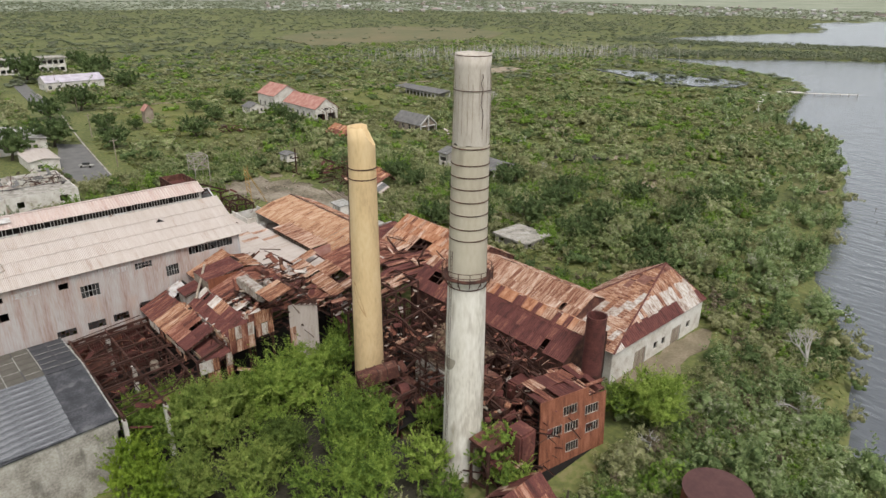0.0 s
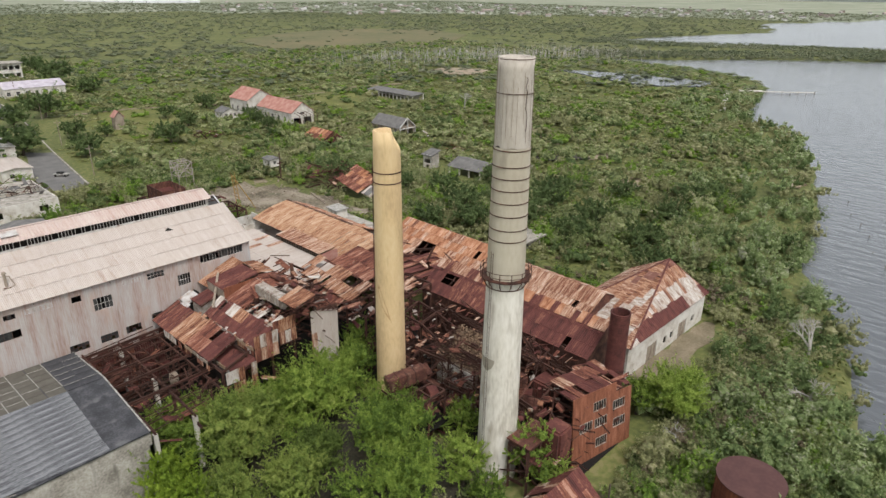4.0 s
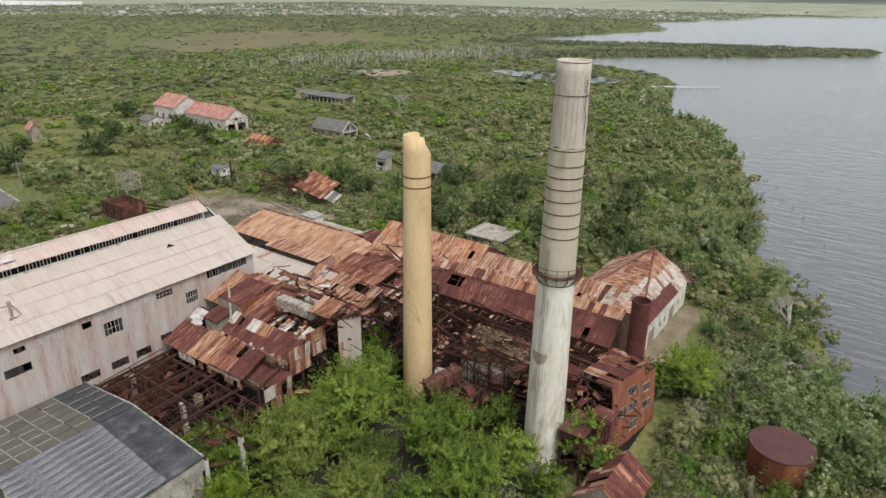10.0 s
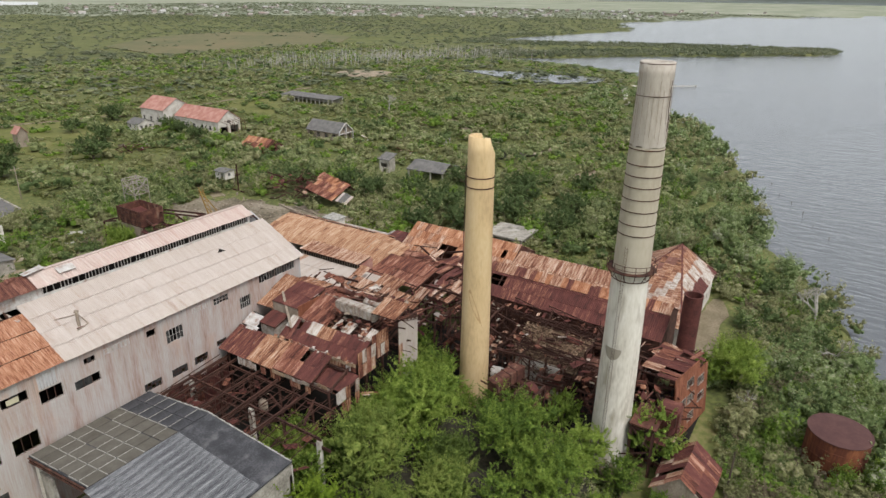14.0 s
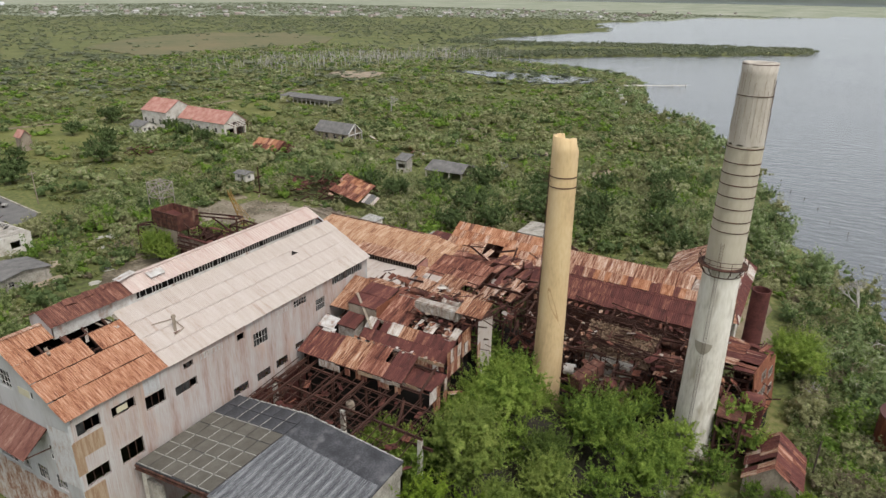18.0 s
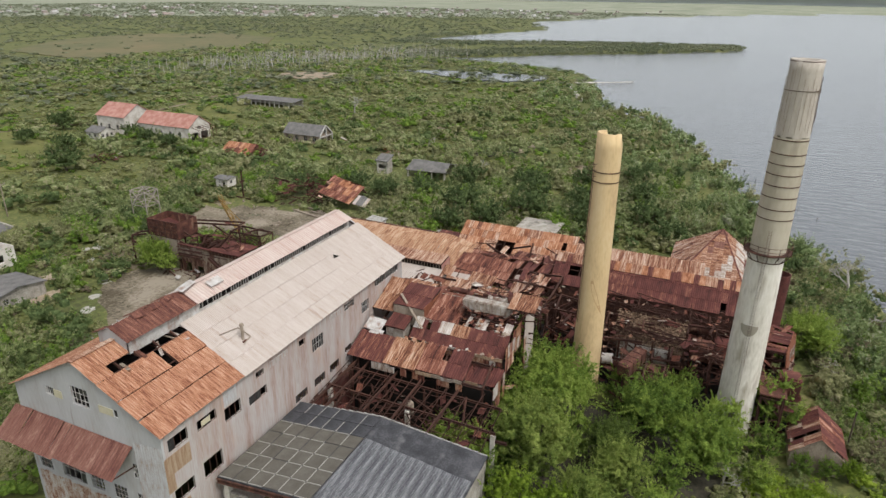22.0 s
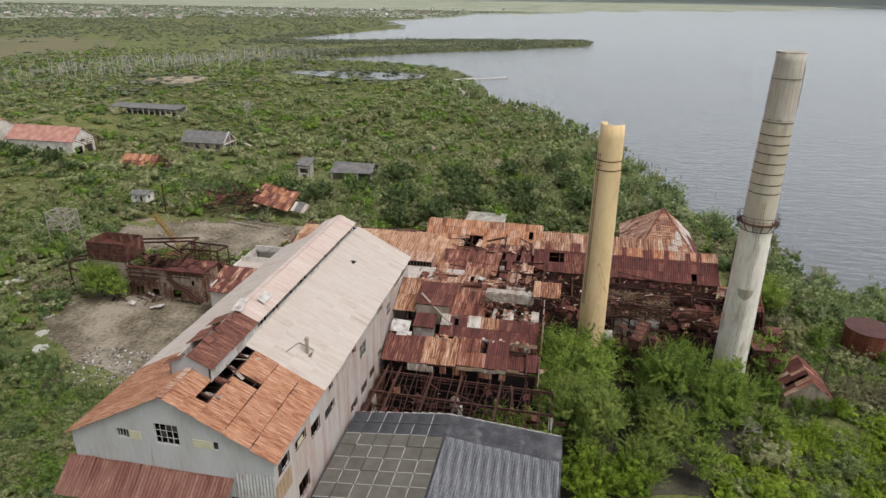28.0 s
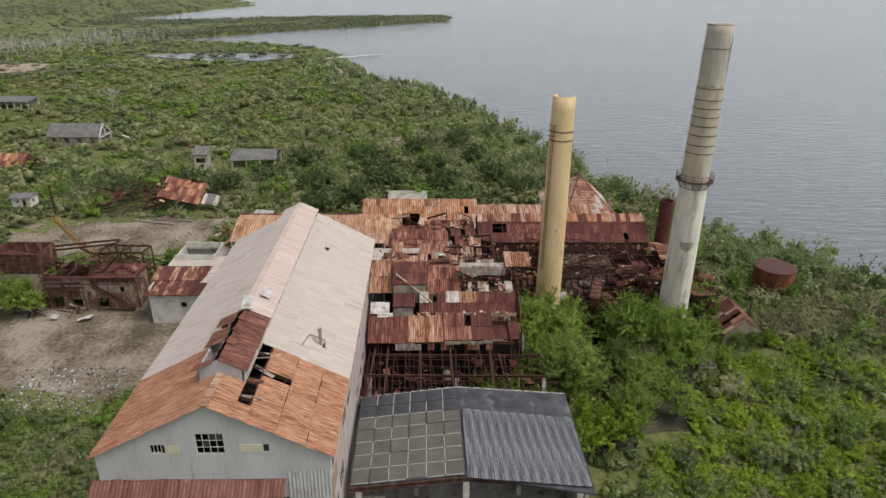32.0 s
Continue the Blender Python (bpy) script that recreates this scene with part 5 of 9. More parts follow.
# warehouse by the water, under a lopsided hipped roof
def hip_face(parent, a, b, apex, mats, rng, width=0.95, course=2.4, name="roof_sheet"):
    """Covers a triangular roof face with ribbed sheets in courses, cut along the hips."""
    a, b, apex = Vector(a), Vector(b), Vector(apex)
    x = (b - a).normalized()
    along, foot = (b - a).length, (apex - a).dot(x)
    up = apex - a - x * foot
    rise, y = up.length, up.normalized()
    z = x.cross(y)
    if z.z < 0:
        z = -z
    height = lambda u: max(0.0, min(rise * u / max(foot, 0.01), rise * (along - u) / max(along - foot, 0.01)))
    n = round(along / width)
    for i in range(n):
        u0, u1 = along * i / n, along * (i + 1) / n
        v, j = 0.0, 0
        while v < max(height(u0), height(u1)) - 0.05:
            top = v + course * rng.uniform(0.9, 1.1)
            lift = 0.07 + 0.012 * (i % 2) + 0.01 * rng.random()
            bm = bmesh.new()
            rows = []
            for k in range(5):
                u = u0 + (u1 - u0 + 0.05) * k / 4
                lo, hi = min(v - 0.12 if j else v, height(min(u, along))), min(top, height(min(u, along)))
                bulge = 0.06 * (k % 2)
                rows.append([bm.verts.new(a + x * u + y * lo + z * (lift + 0.04 + bulge)), bm.verts.new(a + x * u + y * hi + z * (lift + bulge))])
            for p, q in zip(rows, rows[1:]):
                bm.faces.new((p[0], q[0], q[1], p[1]))
            part(name, bm, mats((u0 + u1) / 2 / along, v / rise, rng), parent)
            v, j = top, j + 1


wh = thing("mill_shed", "white-walled warehouse with a streaked rusty hipped roof", "shed", (86, 49.5, 0))
WX0, WX1, WY0, WY1, WE, WTOP = 72.6, 99.0, 42.9, 57.0, 5.4, Vector((95.6, 48.7, 10.9))
wh_holes = [(6.2, 9.4, 0, 2.9), (17.0, 19.8, 0, 2.9), (11.7, 12.8, 1.2, 2.4), (14.0, 15.1, 1.2, 2.4), (21.7, 22.8, 1.4, 2.6)]
part("wall", holed_wall((WX0, WY0, 0), (1, 0, 0), WX1 - WX0, 0, WE, 0.2, wh_holes), PLASTER, wh)
part("wall", holed_wall((WX1, WY0 + 0.2, 0), (0, 1, 0), WY1 - WY0 - 0.4, 0, WE, 0.2, []), PLASTER, wh)
part("wall", holed_wall((WX1, WY1, 0), (-1, 0, 0), WX1 - WX0, 0, WE, 0.2, []), PLASTER, wh)
part("wall", holed_wall((WX0, WY1 - 0.2, 0), (0, -1, 0), WY1 - WY0 - 0.4, 0, WE, 0.2, []), PLASTER, wh)
# Warehouse floor in near-black: indoor shade put into the colour.
part("floor", block((WX0 + 0.3, WY0 + 0.3, -0.1), (WX1 - 0.3, WY1 - 0.3, 0.05)), DARK_VOID, wh)
corners = [Vector((WX0 - 0.4, WY0 - 0.4, WE - 0.1)), Vector((WX1 + 0.4, WY0 - 0.4, WE - 0.1)), Vector((WX1 + 0.4, WY1 + 0.4, WE - 0.1)), Vector((WX0 - 0.4, WY1 + 0.4, WE - 0.1))]


def south_face(u, v, r):
    if v < 0.2:
        return MAROON_SHEET if 0.12 < u < 0.72 or u > 0.93 else DIRTY_WHITE_SHEET
    if v < 0.5:
        return DIRTY_WHITE_SHEET if u > 0.3 and r.random() < 0.8 else PALE_RUST_SHEET
    return r.choice([MAROON_SHEET, BR_SHEET, AWNING_SHEET]) if v > 0.72 else r.choice([PALE_RUST_SHEET, PALE_RUST_SHEET, STREAK_SHEET])


hip_face(wh, corners[0], corners[1], WTOP, south_face, rm)
hip_face(wh, corners[3], corners[0], WTOP, lambda u, v, r: r.choice([PALE_RUST_SHEET, PALE_RUST_SHEET, DIRTY_WHITE_SHEET, STREAK_SHEET]) if v < 0.6 else r.choice([STREAK_SHEET, AWNING_SHEET]), rm)
hip_face(wh, corners[1], corners[2], WTOP, lambda u, v, r: MAROON_SHEET, rm)
hip_face(wh, corners[2], corners[3], WTOP, lambda u, v, r: r.choice([PALE_RUST_SHEET, MIXED_SHEET]), rm)
for c in corners:
    bm = bmesh.new()
    beam(bm, c + Vector((0, 0, 0.14)), WTOP + Vector((0, 0, 0.14)), 0.28, 0.06)
    part("hip_cap", bm, MAROON_SHEET, wh)
for a, b in ((78.6, 81.8), (89.4, 92.2)):
    door = part("door", block((a, 42.98, 0.02), (b, 43.06, 2.9)), OLD_WOOD, wh, "weathered tan plank door")
    for k in range(7):
        u = a + (b - a) * k / 7
        part("plank", block((u + 0.02, 42.94, 0.05), (u + (b - a) / 7 - 0.02, 42.98, 2.85)), OLD_WOOD, door)

# ---- ruined lean-tos and wreckage between the hall and the chimneys ----
rr = random.Random(101)


def unit(build, name, material):
    bm = bmesh.new()
    build(bm)
    return mesh_of(bm, material, name)


GIRDER = unit(lambda b: ibeam(b, (0, 0, 0), (1, 0, 0), 0.22, 0.32), "girder", RUST_STEEL)
ANGLE = unit(lambda b: (box(b, (0, 0, 0), (1, 0.12, 0.02)), box(b, (0, 0, 0.021), (1, 0.02, 0.14))), "angle_iron", RUST_STEEL)
PIPE = unit(lambda b: tube(b, (0, 0, 0), (1, 0, 0), 0.11, None, 8), "pipe", RUST_RED)
ROD = unit(lambda b: tube(b, (0, 0, 0), (1, 0, 0), 0.045, None, 6), "rod", RUST_STEEL)


def strut(name, me, a, b, parent):
    """One shared member from a to b."""
    a, b = Vector(a), Vector(b)
    d = b - a
    m = Matrix.Translation(a) @ d.to_track_quat("X", "Z").to_matrix().to_4x4() @ Matrix.Diagonal((d.length, 1, 1, 1))
    return piece(name, me, m, parent)


def wreck(parent, x0, x1, y0, y1, z0, z1, n, rng, sheets=0, mats=None, fall=0.35, size=(1.5, 5.5)):
    """Fallen girders, pipes and rods, and scraps of roofing lying over them."""
    for _ in range(n):
        c = Vector((rng.uniform(x0, x1), rng.uniform(y0, y1), z0 + (z1 - z0) * rng.random() ** 1.3))
        k = rng.random()
        way = Vector((1, 0, rng.gauss(0, fall))) if k < 0.35 else Vector((0, 1, rng.gauss(0, fall))) if k < 0.7 else Vector((rng.gauss(0, 1), rng.gauss(0, 1), rng.gauss(0, 0.7)))
        way = (way + Vector((rng.gauss(0, 0.15), rng.gauss(0, 0.15), 0))).normalized() * rng.uniform(*size)
        nm, me = rng.choice([("girder", GIRDER), ("angle_iron", ANGLE), ("pipe", PIPE), ("rod", ROD), ("rod", ROD), ("rod", ROD), ("angle_iron", ANGLE)])
        a, b = c - way / 2, c + way / 2
        a.z, b.z = max(0.1, a.z), max(0.1, b.z)
        if (b - a).length > 0.3:
            strut(nm, me, a, b, parent)
    for _ in range(sheets):
        me = sheet_mesh(rng.choice([0.8, 0.9]), rng.choice([1.2, 1.8, 2.4]), rng.choice(mats), 4)
        m = Matrix.Translation((rng.uniform(x0, x1), rng.uniform(y0, y1), z0 + (z1 - z0) * rng.uniform(0.35, 1))) @ pose(0, 0, 0, rng.gauss(0, 22), rng.gauss(0, 22), rng.choice([0, 90, 180, 270]) + rng.gauss(0, 18))
        piece("fallen_sheet", me, m, parent)


def frame_grid(parent, xs, ys, top, rng, keep=0.85, me=None, low=0.0, diag=0.2):
    """Standing columns with beams between their heads, some missing."""
    heads = {}
    for x in xs:
        for y in ys:
            if rng.random() < keep:
                h = top(x, y) + rng.uniform(-0.2, 0.2)
                heads[x, y] = Vector((x + rng.gauss(0, 0.06), y + rng.gauss(0, 0.06), h))
                strut("column", GIRDER, (x, y, low), heads[x, y], parent)
    for i, x in enumerate(xs):
        for j, y in enumerate(ys):
            for o in ((xs[i + 1], y) if i + 1 < len(xs) else None, (x, ys[j + 1]) if j + 1 < len(ys) else None):
                if o and (x, y) in heads and o in heads and rng.random() < keep:
                    strut("girder", GIRDER, heads[x, y], heads[o], parent)
                    if rng.random() < diag:
                        strut("brace", ANGLE, heads[x, y] - Vector((0, 0, 2.5)), heads[o], parent)


# the roofless steel frame behind the black shed
bare = thing("roofless_shed", "roofless rusty steel frame of a fallen shed", "ruin", (19, 80, 0))
for y in (69.5, 75, 80.5, 86, 91.5):
    for x in (14.6, 19.3, 24.0):
        if (x, y) in ((14.6, 80.5), (14.6, 91.5), (19.3, 80.5), (19.3, 91.5), (19.3, 69.5), (14.6, 69.5)):
            part("column", block((x - 0.25, y - 0.25, 0), (x + 0.25, y + 0.25, 7.4)), PLASTER, bare, "white concrete column")
        else:
            strut("column", GIRDER, (x, y, 0), (x, y, 7.6), bare)
for x in (14.6, 19.3, 24.0):
    strut("girder", GIRDER, (x, 69.2, 7.6), (x, 91.8, 7.9), bare)
for k in range(15):
    y = 69.5 + k * 1.58
    strut("rafter", ANGLE, (14.6, y, 7.75), (24.2 - rr.random() * 2.5 * (k % 3 == 0), y + rr.gauss(0, 0.12), 8.6 + rr.gauss(0, 0.12)), bare)
for x in (16.2, 17.8, 20.9, 22.5):
    strut("purlin", ROD, (x, 69.5 + rr.random() * 4, 8.0), (x, 91.5 - rr.random() * 3, 8.2), bare)
wreck(bare, 14.5, 24, 70, 92, 0.3, 7.2, 130, rr, 26, [MAROON_SHEET, MAROON_SHEET, BR_SHEET])
# Shade under the bare frame is put into this near-black floor.
part("floor_slab", block((14, 68.6, -0.2), (24.2, 92.2, 0.1)), DARK_VOID, bare, "debris-strewn floor with shade in its near-black colour")
for k in range(19):
    me = sheet_mesh(0.95, 7.4 - 0.4 * (k % 3), rr.choice([MAROON_SHEET, BR_SHEET, MAROON_SHEET, RUST_RED]), 3)
    piece("wall_sheet", me, Matrix.Translation((13.9 + 0.93 * k, 92.2, 0.1)) @ pose(0, 0, 0, 90, 0, rr.gauss(0, 0.6)), bare)
for y, z in ((91.6, 7.5), (89.4, 7.9), (85.0, 7.8), (81.0, 7.9), (76.2, 8.0)):
    strut("cross_girder", GIRDER, (14.4, y, z), (26.5, y + rr.gauss(0, 0.3), z + rr.uniform(0.1, 0.9)), bare)
for k in range(14):
    y = 71 + 1.5 * k
    strut("sagging_rod", ROD, (14.5 + rr.random() * 3, y, 7.0 + rr.random()), (24 + rr.random() * 3, y + rr.gauss(0, 1.2), 6.0 + 2.6 * rr.random()), bare)
part("hopper", slab([(15.5, 86, 5.6), (18.2, 86.5, 6.1), (18.0, 89.5, 5.4), (15.6, 89, 5.0)], 0.5), RUST_RED, bare, "rusty hopper lid")
bm = bmesh.new()
lathe(bm, (22.2, 81.7), [(0.05, 4.6), (0.55, 4.7), (0.6, 5.4), (0.55, 6.2), (0.4, 6.45), (0.05, 6.5)], 18)
part("vessel", bm, OLD_WOOD, bare, "tan domed vessel", smooth=True)

# terraces of lean-to roofs
terr = thing("lean_to_roofs", "terraced rusty lean-to roofs of the collapsed process house", "ruin", (32, 82, 0))
frame_grid(terr, [25, 28.5, 32, 35.5], [73.0, 79.2, 86.6, 90.8], lambda x, y: 9.2 + (x - 25) * 0.32, rr, 0.92)
# Near-black floor carries the shade below the terraces.
part("floor_slab", block((24.3, 71.2, -0.2), (61.2, 92.2, 0.12)), DARK_VOID, terr, "debris-strewn floor with shade in its near-black colour")
# Added near-black wall stands in for the dark space under the front roof.
part("sooty_wall", block((25.6, 72.0, 0), (25.75, 92.0, 8.6)), DARK_VOID, terr, "added near-black wall standing in for shade")
lean_roof(terr, (24.5, 86.9, 9.4), (0, 5.2, 0), (4.0, 0, 1.75), [STREAKED_MAROON], rr, 0.9, 1, loose=0.01)
lean_roof(terr, (24.5, 82.2, 9.5), (0, 4.6, 0), (4.0, 0, 1.75), [STREAK_SHEET], rr, 0.9, 1, loose=0.01)
lean_roof(terr, (24.6, 75.6, 9.75), (0, 6.5, 0), (3.9, 0, 1.8), lambda u, v, r: BR_SHEET if u < 0.62 else MAROON_SHEET, rr, 0.9, 2, loose=0.006, skip=lambda u, v: 0.42 < u < 0.56 and v > 0.5)
lean_roof(terr, (26.0, 71.6, 9.0), (0, 5.6, 0), (2.9, 0, 0.9), [MAROON_SHEET], rr, 0.9, 1, loose=0.01)
lean_roof(terr, (29.1, 72.0, 11.25), (0, 13.3, 0), (2.7, 0, 1.95), lambda u, v, r: r.choice([DIRTY_WHITE_SHEET, STREAK_SHEET, MAROON_SHEET]) if v > 0.5 and (0.28 < u < 0.6 or u < 0.1) else MAROON_SHEET, rr, 0.6, 2, loose=0.003, skip=lambda u, v: v > 0.5 and rr.random() < 0.22)
lean_roof(terr, (31.9, 79.6, 12.9), (0, 4.6, 0), (5.2, 0, 1.9), [BR_SHEET], rr, 0.9, 2, loose=0.006)
lean_roof(terr, (31.9, 72.2, 13.0), (0, 7.3, 0), (2.0, 0, 0.7), [PALE_RUST_SHEET, DIRTY_WHITE_SHEET, MAROON_SHEET], rr, 0.5, 1, gone=0.5, loose=0.04)
lean_roof(terr, (31.8, 84.4, 14.3), (0, 4.7, 0), (5.6, 0, 0.9), [MAROON_SHEET], rr, 0.95, 2)
part("wall", block((31.8, 84.4, 11.5), (31.95, 89.0, 14.2)), OLD_WOOD, terr, "tan boarded wall")
part("wall", block((31.96, 84.3, 11.5), (37.2, 84.42, 14.6)), BRICK_ORANGE, terr)
lean_roof(terr, (32.0, 89.2, 12.9), (0, 3.2, 0), (5.8, 0, 2.4), [STREAK_SHEET], rr, 0.9, 2, loose=0.01)
part("hut_wall", block((29.2, 86.2, 10.5), (31.4, 88.8, 12.4)), DIRTY_WHITE, terr, "small galvanised lean-to hut")
lean_roof(terr, (29.0, 86.0, 12.3), (0, 2.9, 0), (2.6, 0, 0.75), [BR_SHEET, MAROON_SHEET], rr, 0.9, 1)
for a, b, w in (((33.4, 88.6, 15.2), (29.7, 83.6, 12.7), 0.3),):
    bm = bmesh.new()
    beam(bm, a, b, w, 0.12)
    part("chute", bm, OLD_WOOD, terr, "tan wooden chute")
# Added near-black sheet plays the shadow in the gap beside the hall.
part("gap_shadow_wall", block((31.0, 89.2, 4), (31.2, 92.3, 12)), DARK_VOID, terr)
for a, b, c, d in (((28.6, 89.4, 11.4), (30.6, 89.4, 12.2), (30.6, 92.0, 12.3), (28.6, 92.0, 11.5)), ((28.3, 88.9, 11.2), (28.9, 88.9, 11.5), (28.9, 91.0, 11.4), (28.3, 91.0, 11.1))):
    part("loose_sheet", slab([a, b, c, d], 0.04), GALV, terr, "pale loose metal sheet")
# pale fascia boards along the eaves
for x, y0, y1, z, tilt in ((28.95, 72.0, 85.3, 11.2, 0.0), (31.75, 72.2, 84.2, 12.95, 0.1), (24.45, 75.6, 82.0, 9.55, 0.0), (36.9, 72.4, 84.0, 14.6, -0.1), (25.9, 71.6, 77.2, 8.9, 0.0)):
    y = y0
    while y < y1 - 0.8:
        w = rr.uniform(1.2, 2.6)
        if rr.random() < 0.82:
            m = Matrix.Translation((x - 0.1, y, z + rr.gauss(0, 0.05))) @ pose(0, 0, 0, rr.gauss(0, 1.2), 0, rr.gauss(0, 1.0))
            part("fascia_board", block((-0.03, 0, -0.26), (0.03, min(w, y1 - y) - 0.06, 0.2), m), rr.choice([DIRTY_WHITE, OLD_WOOD, DIRTY_WHITE, TAN_RUST]), terr)
        y += w
# upright wall faces under each roof, patched with white and rusted sheets
for x, y0, y1, z0, z1, g in ((29.0, 72, 85.2, 10.2, 11.2, 0.35), (24.55, 75.6, 92, 8.3, 9.4, 0.55), (31.8, 72.3, 79.4, 11.9, 12.9, 0.3), (26.0, 71.7, 77, 7.2, 8.9, 0.3)):
    y = y0
    while y < y1 - 0.4:
        if rr.random() > g:
            me = sheet_mesh(0.85, round((z1 - z0) * rr.choice([0.8, 1.0]), 1), rr.choice([PALE_RUST_SHEET, DIRTY_WHITE_SHEET, BR_SHEET, STREAK_SHEET]), 4)
            piece("wall_sheet", me, Matrix.Translation((x - 0.06, y + 0.85, z0)) @ Matrix(((0, 0, -1, 0), (-1, 0, 0, 0), (0, 1, 0, 0), (0, 0, 0, 1))) @ pose(0, 0, 0, rr.gauss(0, 2), rr.gauss(0, 1.5), rr.gauss(0, 1.5)), terr)
        y += 0.86
# the side that looks to the chimneys
for x0, x1, zt, g in ((24.6, 28.8, 9.2, 0.4), (28.8, 31.9, 12.5, 0.08), (31.6, 34.6, 13.6, 0.2)):
    x = x0
    while x < x1:
        z = zt - 3.0
        while z < zt - 0.6:
            if rr.random() > g:
                me = sheet_mesh(0.85, 1.8, rr.choice([PALE_RUST_SHEET, DIRTY_WHITE_SHEET, STREAK_SHEET, BR_SHEET, DIRTY_WHITE_SHEET]), 4)
                piece("wall_sheet", me, Matrix.Translation((x, 71.5, z)) @ pose(0, 0, 0, 90 + rr.gauss(0, 1.5), rr.gauss(0, 1), 0), terr)
            z += 1.85
        x += 0.86
# the tall white sheet wall
tall = part("tall_wall", block((37.5, 71.75, 3.5), (41.9, 71.85, 13.4)), RUST_STEEL, terr, "tall patched corrugated wall")
for i in range(5):
    for j in range(3):
        m = GALV if i or j == 2 else ORANGE_SHEET
        piece("wall_sheet", sheet_mesh(0.9, 3.5, WHITE_SHEET if m is GALV else PALE_RUST_SHEET, 4), Matrix.Translation((37.5 + i * 0.88, 71.72, 3.2 + j * 3.4 - 0.25 * i)) @ pose(0, 0, 0, 90, 0, rr.gauss(0, 0.5)), tall)
# white tank casing and machinery on the upper level
bm = bmesh.new()
box(bm, (34.1, 73.1, 14.6), (35.6, 79.7, 16.0))
bmesh.ops.bevel(bm, geom=bm.edges[:], offset=0.12, segments=2, affect="EDGES")
part("casing", bm, DIRTY_WHITE, terr, "long dirty white metal casing")
for k in range(9):
    y = 73.4 + k * 0.75
    part("rib", block((34.03, y, 14.65), (34.1, y + 0.08, 15.95)), OLD_WOOD, terr)
for (x, y, r0, z0, z1) in ((45.7, 88.5, 0.3, 9, 12.9), (45.7, 82.1, 0.3, 9, 12.5)):
    bm = bmesh.new()
    tube(bm, (x, y, z0), (x, y, z1), r0, None, 14)
    part("flue", bm, RUST_RED, terr, "rusty flue pipe", smooth=False)
for y0, y1, x, z, r0, mt in ((74.6, 77, 37.3, 15.2, 0.42, DIRTY_WHITE), (81, 83.4, 39.3, 14.5, 0.4, RUST_RED), (74.5, 78.5, 39.6, 14.2, 0.6, RUST_RED), (86, 89, 40.2, 12.9, 0.5, RUST_RED)):
    bm = bmesh.new()
    tube(bm, (x, y0, z), (x, y1, z), r0, None, 16)
    tube(bm, (x, y0 - 0.08, z), (x, y0 + 0.05, z), r0 + 0.12, None, 16)
    tube(bm, (x, y1 - 0.05, z), (x, y1 + 0.08, z), r0 + 0.12, None, 16)
    part("drum", bm, mt, terr, "horizontal drum with flanged ends")
lean_roof(terr, (33.8, 69.6, 16.1), (0, 3.6, 0), (3.2, 0, 0.9), [STREAK_SHEET], rr, 0.8, 1, loose=0.02)
lean_roof(terr, (37.0, 80.3, 14.4), (0, 5.5, 0), (4.0, 0, -0.6), [BR_SHEET], rr, 0.9, 2, gone=0.35, loose=0.03)
lean_roof(terr, (37.0, 86.5, 14.2), (0, 5.6, 0), (4.2, 0, -0.4), [STREAK_SHEET], rr, 0.9, 2, gone=0.4, loose=0.03)
wreck(terr, 25, 34, 72, 91, 3, 9.5, 60, rr, 14, [MIXED_SHEET, MAROON_SHEET])
wreck(terr, 33, 43, 71.5, 80, 9, 15.0, 110, rr, 26, [BR_SHEET, DIRTY_WHITE_SHEET, BR_SHEET, MAROON_SHEET, PALE_RUST_SHEET])
wreck(terr, 36, 46, 80, 92, 8, 13.8, 80, rr, 26, [BR_SHEET, PALE_RUST_SHEET, BR_SHEET, DIRTY_WHITE_SHEET])


def scraps(parent, x0, x1, y0, y1, z, n, rng, mats, size=(0.2, 0.7)):
    """Small bent scraps of sheet lying about on a roof or a deck; z: a height or a height by place."""
    shapes = {}
    for _ in range(n):
        mt, s = rng.choice(mats), round(rng.uniform(*size), 1)
        if (mt.name, s) not in shapes:
            bm = bmesh.new()
            v = [[bm.verts.new((s * (i / 2 - 0.5), s * (1.6 * j - 0.8) * 0.6, 0.14 * s * (i == 1) + 0.1 * s * (j == 1 and i == 2) + k)) for i in range(3)] for k in (0, -0.02) for j in (0, 1)]
            for i in (0, 1):
                bm.faces.new((v[0][i], v[0][i + 1], v[1][i + 1], v[1][i])), bm.faces.new((v[2][i + 1], v[2][i], v[3][i], v[3][i + 1]))
            shapes[mt.name, s] = mesh_of(bm, mt, "scrap")
        x, y = rng.uniform(x0, x1), rng.uniform(y0, y1)
        h = z(x, y) if callable(z) else z
        piece("scrap", shapes[mt.name, s], Matrix.Translation((x, y, h + rng.random() * 0.25)) @ pose(0, 0, 0, rng.gauss(0, 14), rng.gauss(0, 14), rng.uniform(0, 360)), parent)


RUST_SCRAP = [MAROON_SHEET, BR_SHEET, BR_SHEET, STREAK_SHEET, OLD_WOOD, MAROON_SHEET, MAROON_SHEET, DIRTY_WHITE_SHEET]
SCRAP = [DIRTY_WHITE_SHEET, STREAK_SHEET, BR_SHEET, MAROON_SHEET, OLD_WOOD]
scraps(terr, 31.6, 34.2, 72.4, 80, lambda x, y: 13.1 + 0.35 * (x - 32), 30, rr, SCRAP)
scraps(terr, 33.5, 42, 71.8, 80, lambda x, y: 13.6 + rr.random() * 1.6, 45, rr, SCRAP)
scraps(terr, 36, 45, 80, 91.5, lambda x, y: 13.0 - 0.35 * (x - 36) + rr.random(), 50, rr, SCRAP)
